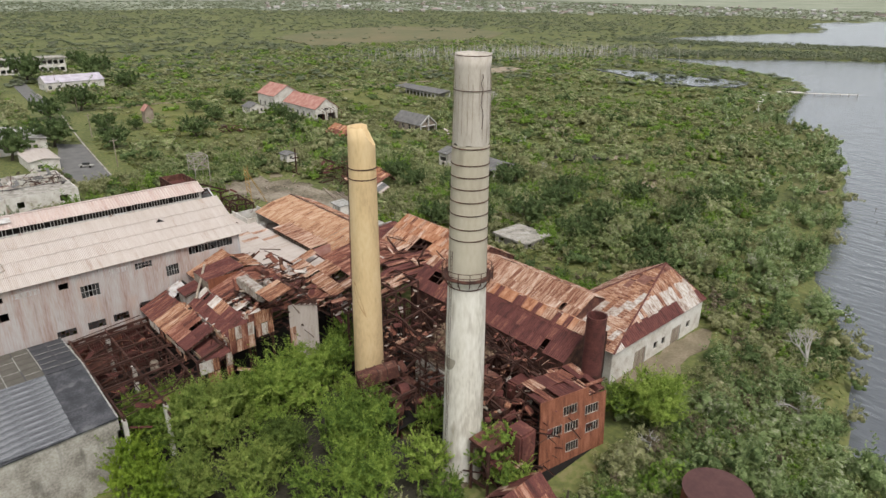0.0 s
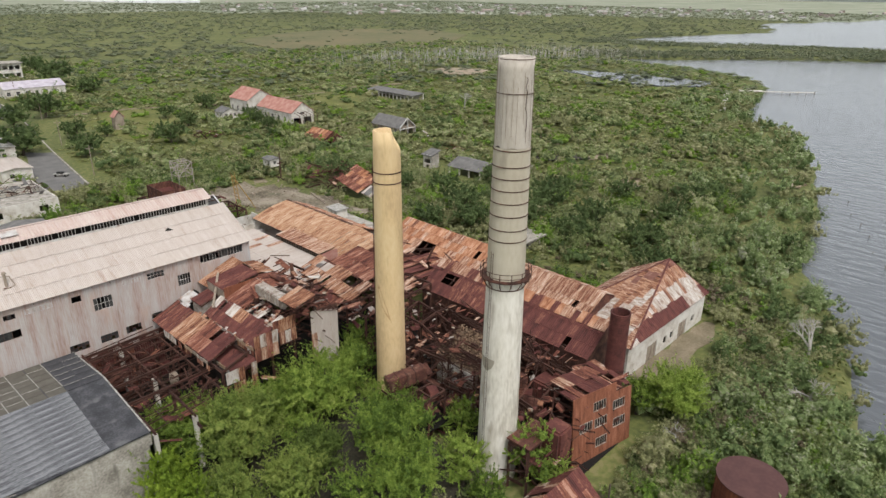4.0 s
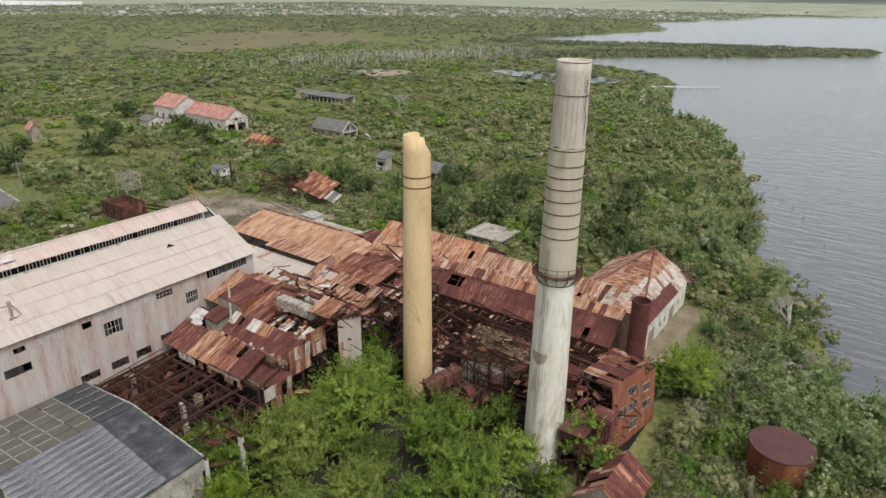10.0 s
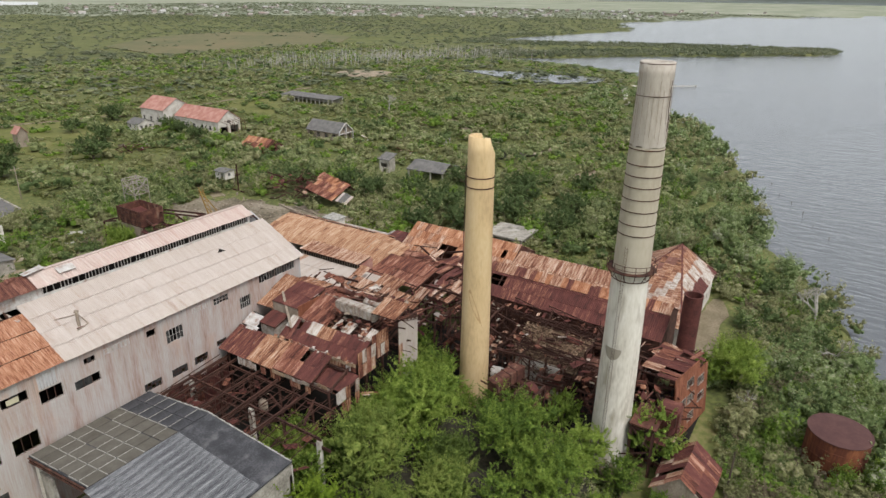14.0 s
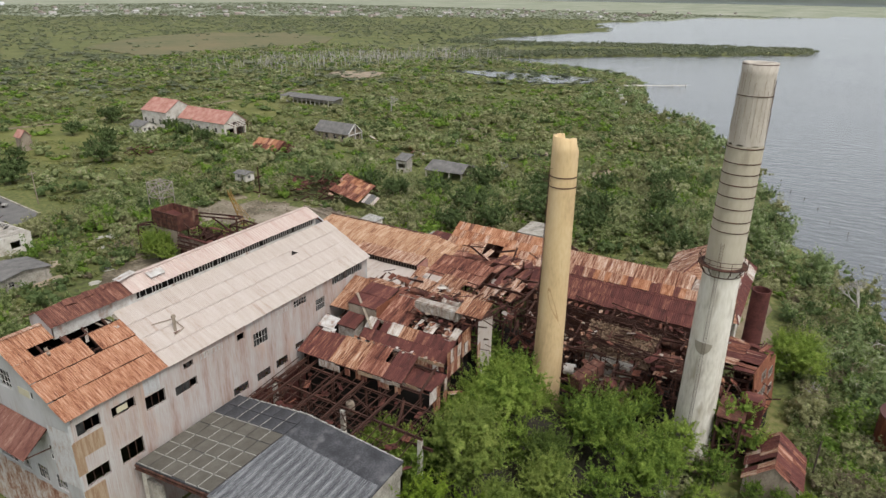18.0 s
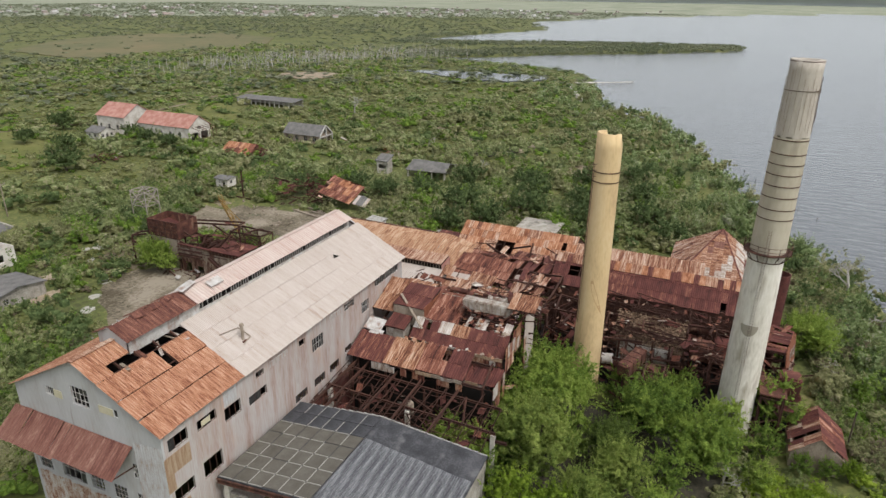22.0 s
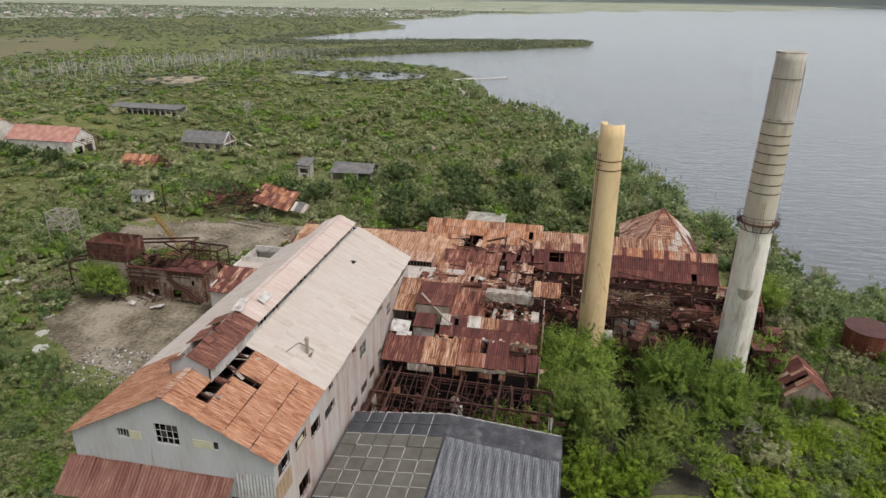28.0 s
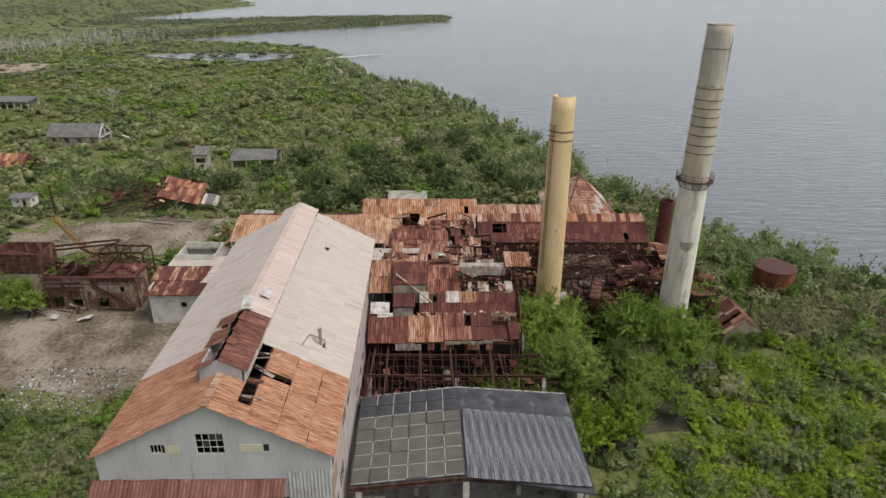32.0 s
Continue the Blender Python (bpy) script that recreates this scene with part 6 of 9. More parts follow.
scraps(terr, 28.4, 29.2, 72.5, 86, 11.35, 26, rr, SCRAP, (0.2, 0.6))
scraps(terr, 24.6, 31, 71.8, 91, lambda x, y: 2 + rr.random() * 5, 60, rr, SCRAP)

# wing with the white low roof, a louvred wall and the orange vaulted roof
wing = thing("mill_wing", "mill wing with a low white roof and an orange vaulted roof", "building", (54, 102, 0))
lean_roof(wing, (41.3, 85.5, 9.6), (0, 27, 0), (12.0, 0, 0.9), lambda u, v, r: WHITE_SHEET if r.random() < 0.85 else r.choice([PALE_RUST_SHEET, MIXED_SHEET]), rr, 1.1, 4, gone=0.012, loose=0.004)
part("wall", block((53.3, 91.6, 0), (53.6, 112, 10.3)), PLASTER, wing)
bm = bmesh.new()
box(bm, (53.3, 91.8, 11.35), (53.5, 104.6, 11.6))
part("lintel", bm, OLD_WOOD, wing)
y = 91.9
lp = mesh_of(block((-0.06, -0.045, 0), (0.06, 0.045, 1.15)), OLD_WOOD, "louvre_post")
while y < 104.6:
    piece("louvre_post", lp, Matrix.Translation((53.35, y, 10.25)), wing)
    y += 0.55
# Added dark sheet gives the louvres their shade.
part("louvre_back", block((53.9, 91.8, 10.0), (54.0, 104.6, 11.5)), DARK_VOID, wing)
lean_roof(wing, (53.0, 91.5, 11.55), (0, 13.2, 0), (3.4, 0, 0.45), [PALE_RUST_SHEET], rr, 0.9, 1)
part("wall", block((53.6, 91.5, 8), (57.0, 91.62, 11.5)), RED_ROOF, wing, "faded red end wall")
VAULT_SHEET = surf("tan_orange_ribbed_sheet", [(0.121, 0.048, 0.029), (0.307, 0.157, 0.088), (0.446, 0.285, 0.181), (0.558, 0.427, 0.323)], 0.9, 8, (4.5, 0.3, 1), local=True, spread=0.25, contrast=1.25)
# vaulted roof in strips, bending down to its end
prof = [(56.4, 10.4), (58.4, 11.1), (60.6, 11.75), (62.8, 12.2), (64.8, 12.4)]
for (xa, za), (xb, zb) in zip(prof, prof[1:]):
    y = 90.0
    while y < 118.5:
        f = lambda q: -1.5 * max(0, (97 - q) / 7) ** 2
        me = sheet_mesh(0.95, math.hypot(xb - xa, zb - za) + 0.15, VAULT_SHEET, 2)
        c = Vector((xa + 0.25 * max(0, 97 - y) * 0.6, y + 0.9, za + f(y + 0.45)))
        up = Vector((xb - xa, 0, zb - za))
        piece("vault_sheet", me, plane_matrix(c, (0, -1, (f(y) - f(y + 0.9)) / 0.9), up) @ pose(0, 0, 0, rr.gauss(0, 0.6), rr.gauss(0, 0.6), rr.gauss(0, 0.4)), wing)
        y += 0.9
bm = bmesh.new()
for k in range(14):
    y = 96.5 + k * 1.65
    for (xa, za), (xb, zb) in zip(prof, prof[1:]):
        beam(bm, (xa, y, za - 0.12), (xb, y, zb - 0.12), 0.1, 0.12)
beam(bm, (64.9, 97, 12.45), (64.9, 118.8, 12.45), 0.5, 0.12)
part("vault_frame", bm, RUST_STEEL, wing)
lean_roof(wing, (69.5, 96, 10.4), (0, 22.5, 0), (-4.6, 0, 2.0), [ORANGE_SHEET, MIXED_SHEET, PALE_RUST_SHEET], rr, 0.95, 2, gone=0.08, loose=0.01)
part("wall", block((69.4, 96, 0), (69.6, 118.5, 10.3)), PLASTER, wing)
part("wall", block((56.5, 118.3, 0), (69.5, 118.5, 10.2)), PLASTER, wing)
# grey flat-roofed rooms and a rooftop hut behind the vault
back = thing("roof_rooms", "grey flat-roofed rooms behind the vaulted roof", "building", (76, 112, 0))
part("block", block((72, 104, 0), (80, 121, 6.0)), CONCRETE, back)
part("parapet", block((71.8, 103.8, 6.02), (72.1, 121.2, 6.9)), CONCRETE, back)
part("parapet", block((72.1, 103.8, 6.02), (80.2, 104.1, 6.9)), CONCRETE, back)
part("hut", holed_wall((75.6, 116.2, 6.0), (0, 1, 0), 3.0, 0, 2.0, 0.2, [(0.5, 1.3, 0.6, 1.5), (1.7, 2.5, 0.6, 1.5)]), PLASTER, back, "small white rooftop hut")
part("hut_wall", block((75.3, 116.0, 6.01), (78.2, 116.19, 8.0)), PLASTER, back)
part("hut_roof", slab([(74.9, 115.7, 8.25), (78.4, 115.7, 8.3), (78.4, 119.5, 8.5), (74.9, 119.5, 8.4)], 0.22), LIME, back)
for k in range(5):
    piece("fallen_sheet", sheet_mesh(0.9, 1.8, rr.choice([MIXED_SHEET, ORANGE_SHEET]), 4), Matrix.Translation((74 + rr.random() * 4, 105 + k * 2, 6.2)) @ pose(0, 0, 0, rr.gauss(0, 8), rr.gauss(0, 8), rr.uniform(0, 360)), back)
lean_roof(back, (71, 97.6, 6.0), (0, 6, 0), (9.5, 0, 0.9), [MAROON_SHEET], rr, 1.0, 2)

# broken streaky roofs between the wing and the boiling house
mid = thing("fallen_roofs", "buckled streaky roofs sagging over the mill's middle", "ruin", (54, 82, 0))
frame_grid(mid, [47.5, 52, 56.5, 61], [72.5, 77, 81.5, 86, 90.5], lambda x, y: 8.6 + (x - 47) * 0.08, rr, 0.95)
lean_roof(mid, (47.6, 76.5, 9.7), (0, 13.6, 1.0), (4.6, 0, 1.5), [STREAK_SHEET, PALE_RUST_SHEET], rr, 0.6, 2, gone=0.05, loose=0.012, skip=lambda u, v: 0.66 < u < 0.85 and v > 0.5 or 0.15 < u < 0.34 and v > 0.5)
lean_roof(mid, (44.6, 76.8, 8.2), (0, 12.5, 0.6), (3.3, 0, 1.3), [BR_SHEET], rr, 0.9, 1, gone=0.12, loose=0.025)
lean_roof(mid, (54.0, 80.5, 9.6), (0, 10.0, 0.4), (6.8, 0, 1.2), [BR_SHEET], rr, 0.95, 2, gone=0.06, loose=0.012)
lean_roof(mid, (60.9, 84.2, 9.0), (0, 12.2, 0.3), (9.2, 0, -0.9), [BR_SHEET], rr, 0.95, 3, gone=0.05, loose=0.012)
lean_roof(mid, (61.5, 75.2, 9.6), (0, 8.2, -0.3), (9.6, 0, -0.4), [MAROON_SHEET, BR_SHEET], rr, 0.95, 2, gone=0.2, loose=0.03)
lean_roof(mid, (54.5, 74.6, 8.4), (0, 5.5, 0.6), (6.5, 0, 0.8), [MAROON_SHEET, PALE_RUST_SHEET, MIXED_SHEET], rr, 0.95, 2, gone=0.35, loose=0.04)
wreck(mid, 46, 62, 72, 84, 4, 9.6, 90, rr, 40, [MIXED_SHEET, MAROON_SHEET, BR_SHEET, WHITE_SHEET])
scraps(mid, 46, 61, 72, 84, lambda x, y: 7.5 + rr.random() * 2, 80, rr, RUST_SCRAP)
wreck(mid, 61, 71, 76, 90, 8.4, 10.6, 22, rr, 14, [MIXED_SHEET, PALE_RUST_SHEET, BR_SHEET])

# wreckage of the boiler house in front of the maroon roof
rw = random.Random(202)
wrk = thing("boiler_wreckage", "tangle of rusted girders, pipes and boilers", "wreckage", (54, 54, 0))
frame_grid(wrk, [47.0, 50.5, 54.0, 57.5, 61.0], [43.5, 47.5, 51.5, 55.5, 59.5, 63.5, 67.5, 71.5], lambda x, y: 5.6 + 0.13 * (x - 47) + rw.uniform(-1.2, 1.2), rw, 0.8, diag=0.5)
# The wreckage's deep shade is put into the floor colour.
part("floor_slab", block((46, 36, -0.2), (61.2, 71.1, 0.12)), DARK_VOID, wrk, "debris-strewn floor with shade in its near-black colour")
wreck(wrk, 46.5, 61.5, 52, 72, 0.5, 7.4, 230, rw, 40, [BR_SHEET, MAROON_SHEET, MAROON_SHEET, RUST_RED])
wreck(wrk, 47.5, 62, 37, 53, 0.8, 7.8, 250, rw, 40, [BR_SHEET, MAROON_SHEET, MAROON_SHEET, BR_SHEET])
scraps(wrk, 46.8, 61, 38, 52, lambda x, y: 3 + rw.random() * 5, 60, rw, RUST_SCRAP)
scraps(wrk, 46.8, 61, 60, 71.5, lambda x, y: 2.5 + rw.random() * 5, 60, rw, RUST_SCRAP)
# thin standing frames left of the tube racks
for x in (47.6, 50.0, 53.2, 56.4, 59.6):
    old = None
    for k in range(15):
        y = 43.6 + 1.95 * k + rw.gauss(0, 0.15)
        if rw.random() < 0.24:
            old = None
            continue
        h = 6.4 + 0.15 * (x - 47) + rw.uniform(-1.3, 1.6)
        strut("upright", ROD, (x, y, 0.1), (x + rw.gauss(0, 0.2), y + rw.gauss(0, 0.2), h), wrk)
        if old:
            for z in (2.6, 4.6, 6.3):
                if rw.random() < 0.75:
                    strut("rail", ROD, (x, old[0], min(z, old[1])), (x, y, min(z, h) + rw.gauss(0, 0.15)), wrk)
        old = (y, h)
# pale plank wall between the chimneys
plank_wall = part("plank_wall", block((50.6, 53.2, 0), (50.75, 61, 6.0)), OLD_WOOD, wrk, "pale planked wall")
for k in range(9):
    part("board", block((50.45, 53.2 + rw.random() * 0.5, 0.3 + k * 0.62), (50.58, 60.8 - rw.random() * 0.8, 0.82 + k * 0.62)), PLASTER if k % 3 else OLD_WOOD, plank_wall)
for k in range(4):
    part("post", block((50.3, 53.3 + k * 2.4, 0), (50.44, 53.55 + k * 2.4, 6.8)), RUST_STEEL, plank_wall)
for k in range(5):
    part("strut", block((51.2 + k, 53.4, 0), (51.35 + k, 53.55, 5.5 + 0.42 * k)), RUST_STEEL, plank_wall)
# a mat of broken timber and brick rubble on top
bm = bmesh.new()
for _ in range(760):
    x, y = rw.uniform(50.6, 57.4), rw.uniform(51.5, 62.0)
    z = 5.7 + 0.30 * (x - 51) + rw.random() * 0.3
    s = rw.uniform(0.07, 0.28)
    box(bm, (-s, -s * 0.4, -0.06), (s, s * 0.4, 0.06), Matrix.Translation((x, y, z)) @ pose(0, 0, 0, rw.gauss(0, 25), rw.gauss(0, 25), rw.uniform(0, 180)))
RUBBLE = surf("tan_rubble", [(0.07, 0.045, 0.03), (0.19, 0.125, 0.08), (0.33, 0.24, 0.165)], 0.7, 6, island=0.9, contrast=1.4)
tagged(part("rubble", bm, RUBBLE, wrk, "tan broken boards and rubble"), kind="stuff")
part("rubble_deck", slab([(50.7, 51.6, 5.55), (57.3, 51.6, 7.55), (57.3, 61.9, 7.55), (50.7, 61.9, 5.55)], 0.3), RUBBLE, wrk)
for k in range(16):
    x, y = rw.uniform(50, 60.5), rw.uniform(45, 60)
    a = Vector((x, y, 6.6 + 0.16 * (x - 50) + rw.uniform(0, 1.2)))
    b = a + Vector((rw.gauss(0, 1.6), rw.uniform(6, 11), rw.gauss(0, 0.7)))
    drop = Vector((0.1, 0, -0.75))
    strut("truss_chord", ANGLE, a, b, wrk), strut("truss_chord", ROD, a + drop, b + drop, wrk)
    for i in range(6):
        p, q = a.lerp(b, i / 6), a.lerp(b, (i + 1) / 6)
        strut("truss_web", ROD, p + drop * (i % 2), q + drop * ((i + 1) % 2), wrk)
wreck(wrk, 50.6, 56, 53, 61, 6.6, 8.6, 36, rw, 4, [BR_SHEET, DIRTY_WHITE_SHEET], 0.2, (1, 4))
scraps(wrk, 46.8, 61, 38, 71, lambda x, y: 4 + rw.random() * 3.8, 130, rw, [MAROON_SHEET, STREAK_SHEET, DIRTY_WHITE_SHEET, PALE_RUST_SHEET, OLD_WOOD], (0.25, 0.8))
# rusty boilers, boxes and ducts
for (x0, x1, y0, y1, z0, z1), lab in (((52.0, 54.6, 47.6, 50.6, 4.2, 6.9), "red rusted steel hopper box"), ((47.6, 49.8, 63.5, 66.5, 1.5, 4.2), "rusted steel casing"), ((55, 58, 44.5, 47.5, 3.5, 6.2), "rusted steel casing"), ((45.6, 48.2, 36.6, 39.2, 3.4, 8.2), "dark maroon riveted tank")):
    bm = bmesh.new()
    box(bm, (x0, y0, z0), (x1, y1, z1))
    bmesh.ops.bevel(bm, geom=bm.edges[:], offset=0.25, segments=2, affect="EDGES")
    b = part("casing", bm, RUST_RED if "red" in lab else MAROON_SHEET, wrk, lab)
    for k in range(4):
        u = y0 + 0.3 + (y1 - y0 - 0.6) * k / 3
        part("rib", block((x0 - 0.05, u - 0.05, z0 + 0.25), (x0 - 0.004, u + 0.05, z1 - 0.25)), RUST_STEEL, b)
    for k in range(4):
        strut("leg", ANGLE, (x0 + 0.3 + (k % 2) * (x1 - x0 - 0.6), y0 + 0.3 + (k // 2) * (y1 - y0 - 0.6), 0.1), (x0 + 0.3 + (k % 2) * (x1 - x0 - 0.6), y0 + 0.3 + (k // 2) * (y1 - y0 - 0.6), z0 + 0.1), wrk)
for a, b, r0 in (((56, 56, 5.2), (56, 62, 5.2), 0.9), ((52, 44, 5.0), (52, 48, 5.3), 0.8), ((48.6, 58, 2.6), (48.6, 63, 2.6), 0.7), ((59, 48, 6.2), (59, 54, 6.0), 0.7)):
    bm = bmesh.new()
    tube(bm, a, b, r0, None, 18)
    for p, q in ((a, b), (b, a)):
        d = (Vector(q) - Vector(p)).normalized()
        tube(bm, Vector(p) - d * 0.06, Vector(p) + d * 0.1, r0 + 0.1, None, 18)
    part("boiler_drum", bm, RUST_RED, wrk)
# fan duct by the yellow chimney
duct = thing("fan_duct", "rusted fan housing and duct beside the yellow chimney", "machinery", (42, 57.5, 0))
dv = Vector((5.0, -1.7, 0.6))
bm = bmesh.new()
beam(bm, (39.2, 58.4, 7.5), Vector((39.2, 58.4, 7.5)) + dv, 1.6, 1.8)
bmesh.ops.bevel(bm, geom=bm.edges[:], offset=0.1, segments=1, affect="EDGES")
part("duct", bm, RUST_RED, duct)
for k in range(5):
    bm = bmesh.new()
    c = Vector((39.2, 58.4, 7.5)) + dv * (0.05 + 0.22 * k)
    beam(bm, c - dv.normalized() * 0.06, c + dv.normalized() * 0.06, 1.74, 1.94)
    part("flange", bm, RUST_STEEL, duct)
bm = bmesh.new()
tube(bm, (41.5, 54.6, 4.6), (42.6, 54.3, 4.7), 1.5, 1.5, 20)
part("fan_housing", bm, RUST_RED, duct)
bm = bmesh.new()
tube(bm, (43.4, 55.4, 5.4), (44.6, 55.0, 5.4), 1.1, 1.1, 18)
part("fan_housing", bm, MAROON_SHEET, duct)
frame_grid(duct, [39.8, 42.2, 44.6], [53.4, 55.8, 58.2], lambda x, y: 6.4, rw, 1.0, diag=0.7)
wreck(duct, 39.2, 45.5, 52.5, 59, 0.5, 6.0, 50, rw, 12, [MIXED_SHEET, MAROON_SHEET, RUST_RED])
# Near-black deck puts shade under the fans.
part("deck", block((39, 52.8, 2.0), (45.4, 58.8, 2.15)), DARK_VOID, duct)
bm = bmesh.new()
tube(bm, (47.2, 62.4, 4.2), (47.2, 60.9, 4.4), 0.8, 0.8, 18)
part("volute", bm, GALV, duct, "pale grey fan volute")
# platform behind the grey chimney
plat = thing("steel_platform", "rusty steel platform behind the grey chimney", "platform", (44.5, 40, 0))
frame_grid(plat, [42.6, 44.8, 47.0], [38.6, 41.2], lambda x, y: 6.6, rw, 1.0, diag=1.0)
part("deck", block((42.3, 38.3, 6.9), (47.3, 41.5, 7.05)), RUST_RED, plat)
wreck(plat, 42.5, 48, 36.5, 41.5, 0.5, 6.4, 26, rw, 6, [MAROON_SHEET, MIXED_SHEET])

# the orange end wall, leaning, with its broken windows
endw = thing("leaning_end_wall", "leaning orange-rusted end wall with broken steel windows", "ruin", (55.5, 36.5, 0))
E0, E1 = Vector((50.2, 37.4, 0)), Vector((60.8, 35.6, 0))
ea = (E1 - E0).normalized()
wl = (E1 - E0).length
wins = [(1.2, 3.4, 4.4, 5.6), (3.6, 5.8, 6.6, 7.8), (3.9, 6.1, 4.3, 5.5), (7.2, 9.4, 5.7, 6.9), (7.4, 9.6, 3.2, 4.4), (4.2, 6.2, 1.6, 2.8)]
bm = holed_wall((0, 0, 0), (1, 0, 0), wl, 0, 8.0, 0.15, wins, slope=None)
lean = Matrix.Translation(E0) @ Matrix.Rotation(math.atan2(ea.y, ea.x), 4, "Z") @ pose(0, 0, 0, -7, 3.0, 0)
bm.transform(lean @ pose(0, 0, 0, 0, 0, 0))
part("wall", bm, BRICK_ORANGE, endw)
part("wall_top", block((0, 0.0, 8.0), (wl * 0.72, 0.15, 9.3), lean), BRICK_ORANGE, endw)
for u0, u1, z0, z1 in wins:
    bm = bmesh.new()
    for k in range(6):
        u = u0 + (u1 - u0) * k / 5
        box(bm, (u - 0.03, -0.04, z0), (u + 0.03, 0.02, z1), lean)
    for k in (0, 3):
        z = z0 + (z1 - z0) * k / 3
        box(bm, (u0, -0.05, z - 0.03), (u1, 0.015, z + 0.03), lean)
    w = part("window", bm, DIRTY_WHITE, endw)
    for i in range(5):
        for j in range(3):
            if rw.random() < 0.14:
                part("pane", block((u0 + (u1 - u0) * i / 5 + 0.05, 0.03, z0 + (z1 - z0) * j / 3 + 0.04), (u0 + (u1 - u0) * (i + 1) / 5 - 0.05, 0.045, z0 + (z1 - z0) * (j + 1) / 3 - 0.04), lean), DARK_GLASS, w)
# Added dark panel makes the window openings read as shaded.
part("inner_lining", block((0.2, 0.6, 0.3), (wl - 0.2, 0.7, 7.6), lean), DARK_VOID, endw)
for k in range(4):
    strut("prop", GIRDER, lean @ Vector((1 + k * 2.9, 0.4, 7.5)), lean @ Vector((1.5 + k * 2.9, 6.5, 7.0)), endw)
lean_roof(endw, lean @ Vector((0.5, 0.3, 8.9)), ea * 7.4 + Vector((0, 0, -0.2)), Vector((1.0, 5.0, -0.2)), [MAROON_SHEET, BR_SHEET, MAROON_SHEET, PALE_RUST_SHEET], rw, 0.9, 2, gone=0.35, loose=0.04)
lean_roof(endw, lean @ Vector((6.5, 0.3, 7.9)), ea * 4.2, Vector((1.0, 6.0, 0.5)), [MAROON_SHEET, MIXED_SHEET], rw, 0.9, 2, gone=0.3, loose=0.03)

# ---- hut, tank and pole by the shore ----
hut = gable_shed("small plank hut with a rusted maroon gabled roof", 38.6, 46.0, 31.4, 37.0, 2.5, 34.3, 4.9, "x", [MAROON_SHEET, MAROON_SHEET, MAROON_SHEET, BR_SHEET], [MAROON_SHEET, BR_SHEET, PALE_RUST_SHEET], OLD_WOOD, rw, 0.9, 2, (0.08, 0.06), 0.01, holes=[(2, 3.2, 0.6, 1.6)])
TC, TR, TZ = (58.0, 19.9), 3.5, 4.8
tank = thing("storage_tank", "round rusted maroon storage tank with a low domed lid", "tank", (*TC, 0))
bm = bmesh.new()
prof_t = []
for k in range(4):
    z = k * TZ / 4
    prof_t += [(TR, z), (TR, z + TZ / 4 - 0.06), (TR + 0.04, z + TZ / 4 - 0.05), (TR + 0.04, z + TZ / 4)]
lathe(bm, TC, prof_t, 48)
TANKRUST = surf("streaked_tank_rust", [(0.07, 0.022, 0.016), (0.15, 0.05, 0.026), (0.30, 0.115, 0.05)], 1.5, 6, (1, 1, 0.22), contrast=1.4)
part("shell", bm, TANKRUST, tank)
bm = bmesh.new()
lathe(bm, TC, [(TR + 0.12, TZ), (TR + 0.12, TZ + 0.1), (TR * 0.6, TZ + 0.2), (0.3, TZ + 0.27), (0.02, TZ + 0.28)], 48)
part("lid", bm, surf("smooth_dark_maroon_lid", [(0.06, 0.03, 0.03), (0.09, 0.043, 0.04), (0.12, 0.062, 0.055)], 2.5, 6, bump=0.1), tank, smooth=False)
pole = thing("post", "dark wooden post standing in the scrub", "post", (45.5, 30.0, 0))
bm = bmesh.new()
tube(bm, (45.5, 30.0, -0.3), (45.55, 30.0, 5.6), 0.13, 0.1, 8)
part("shaft", bm, BARK, pole)

# ---- yard, houses and far things ----
rf = random.Random(404)


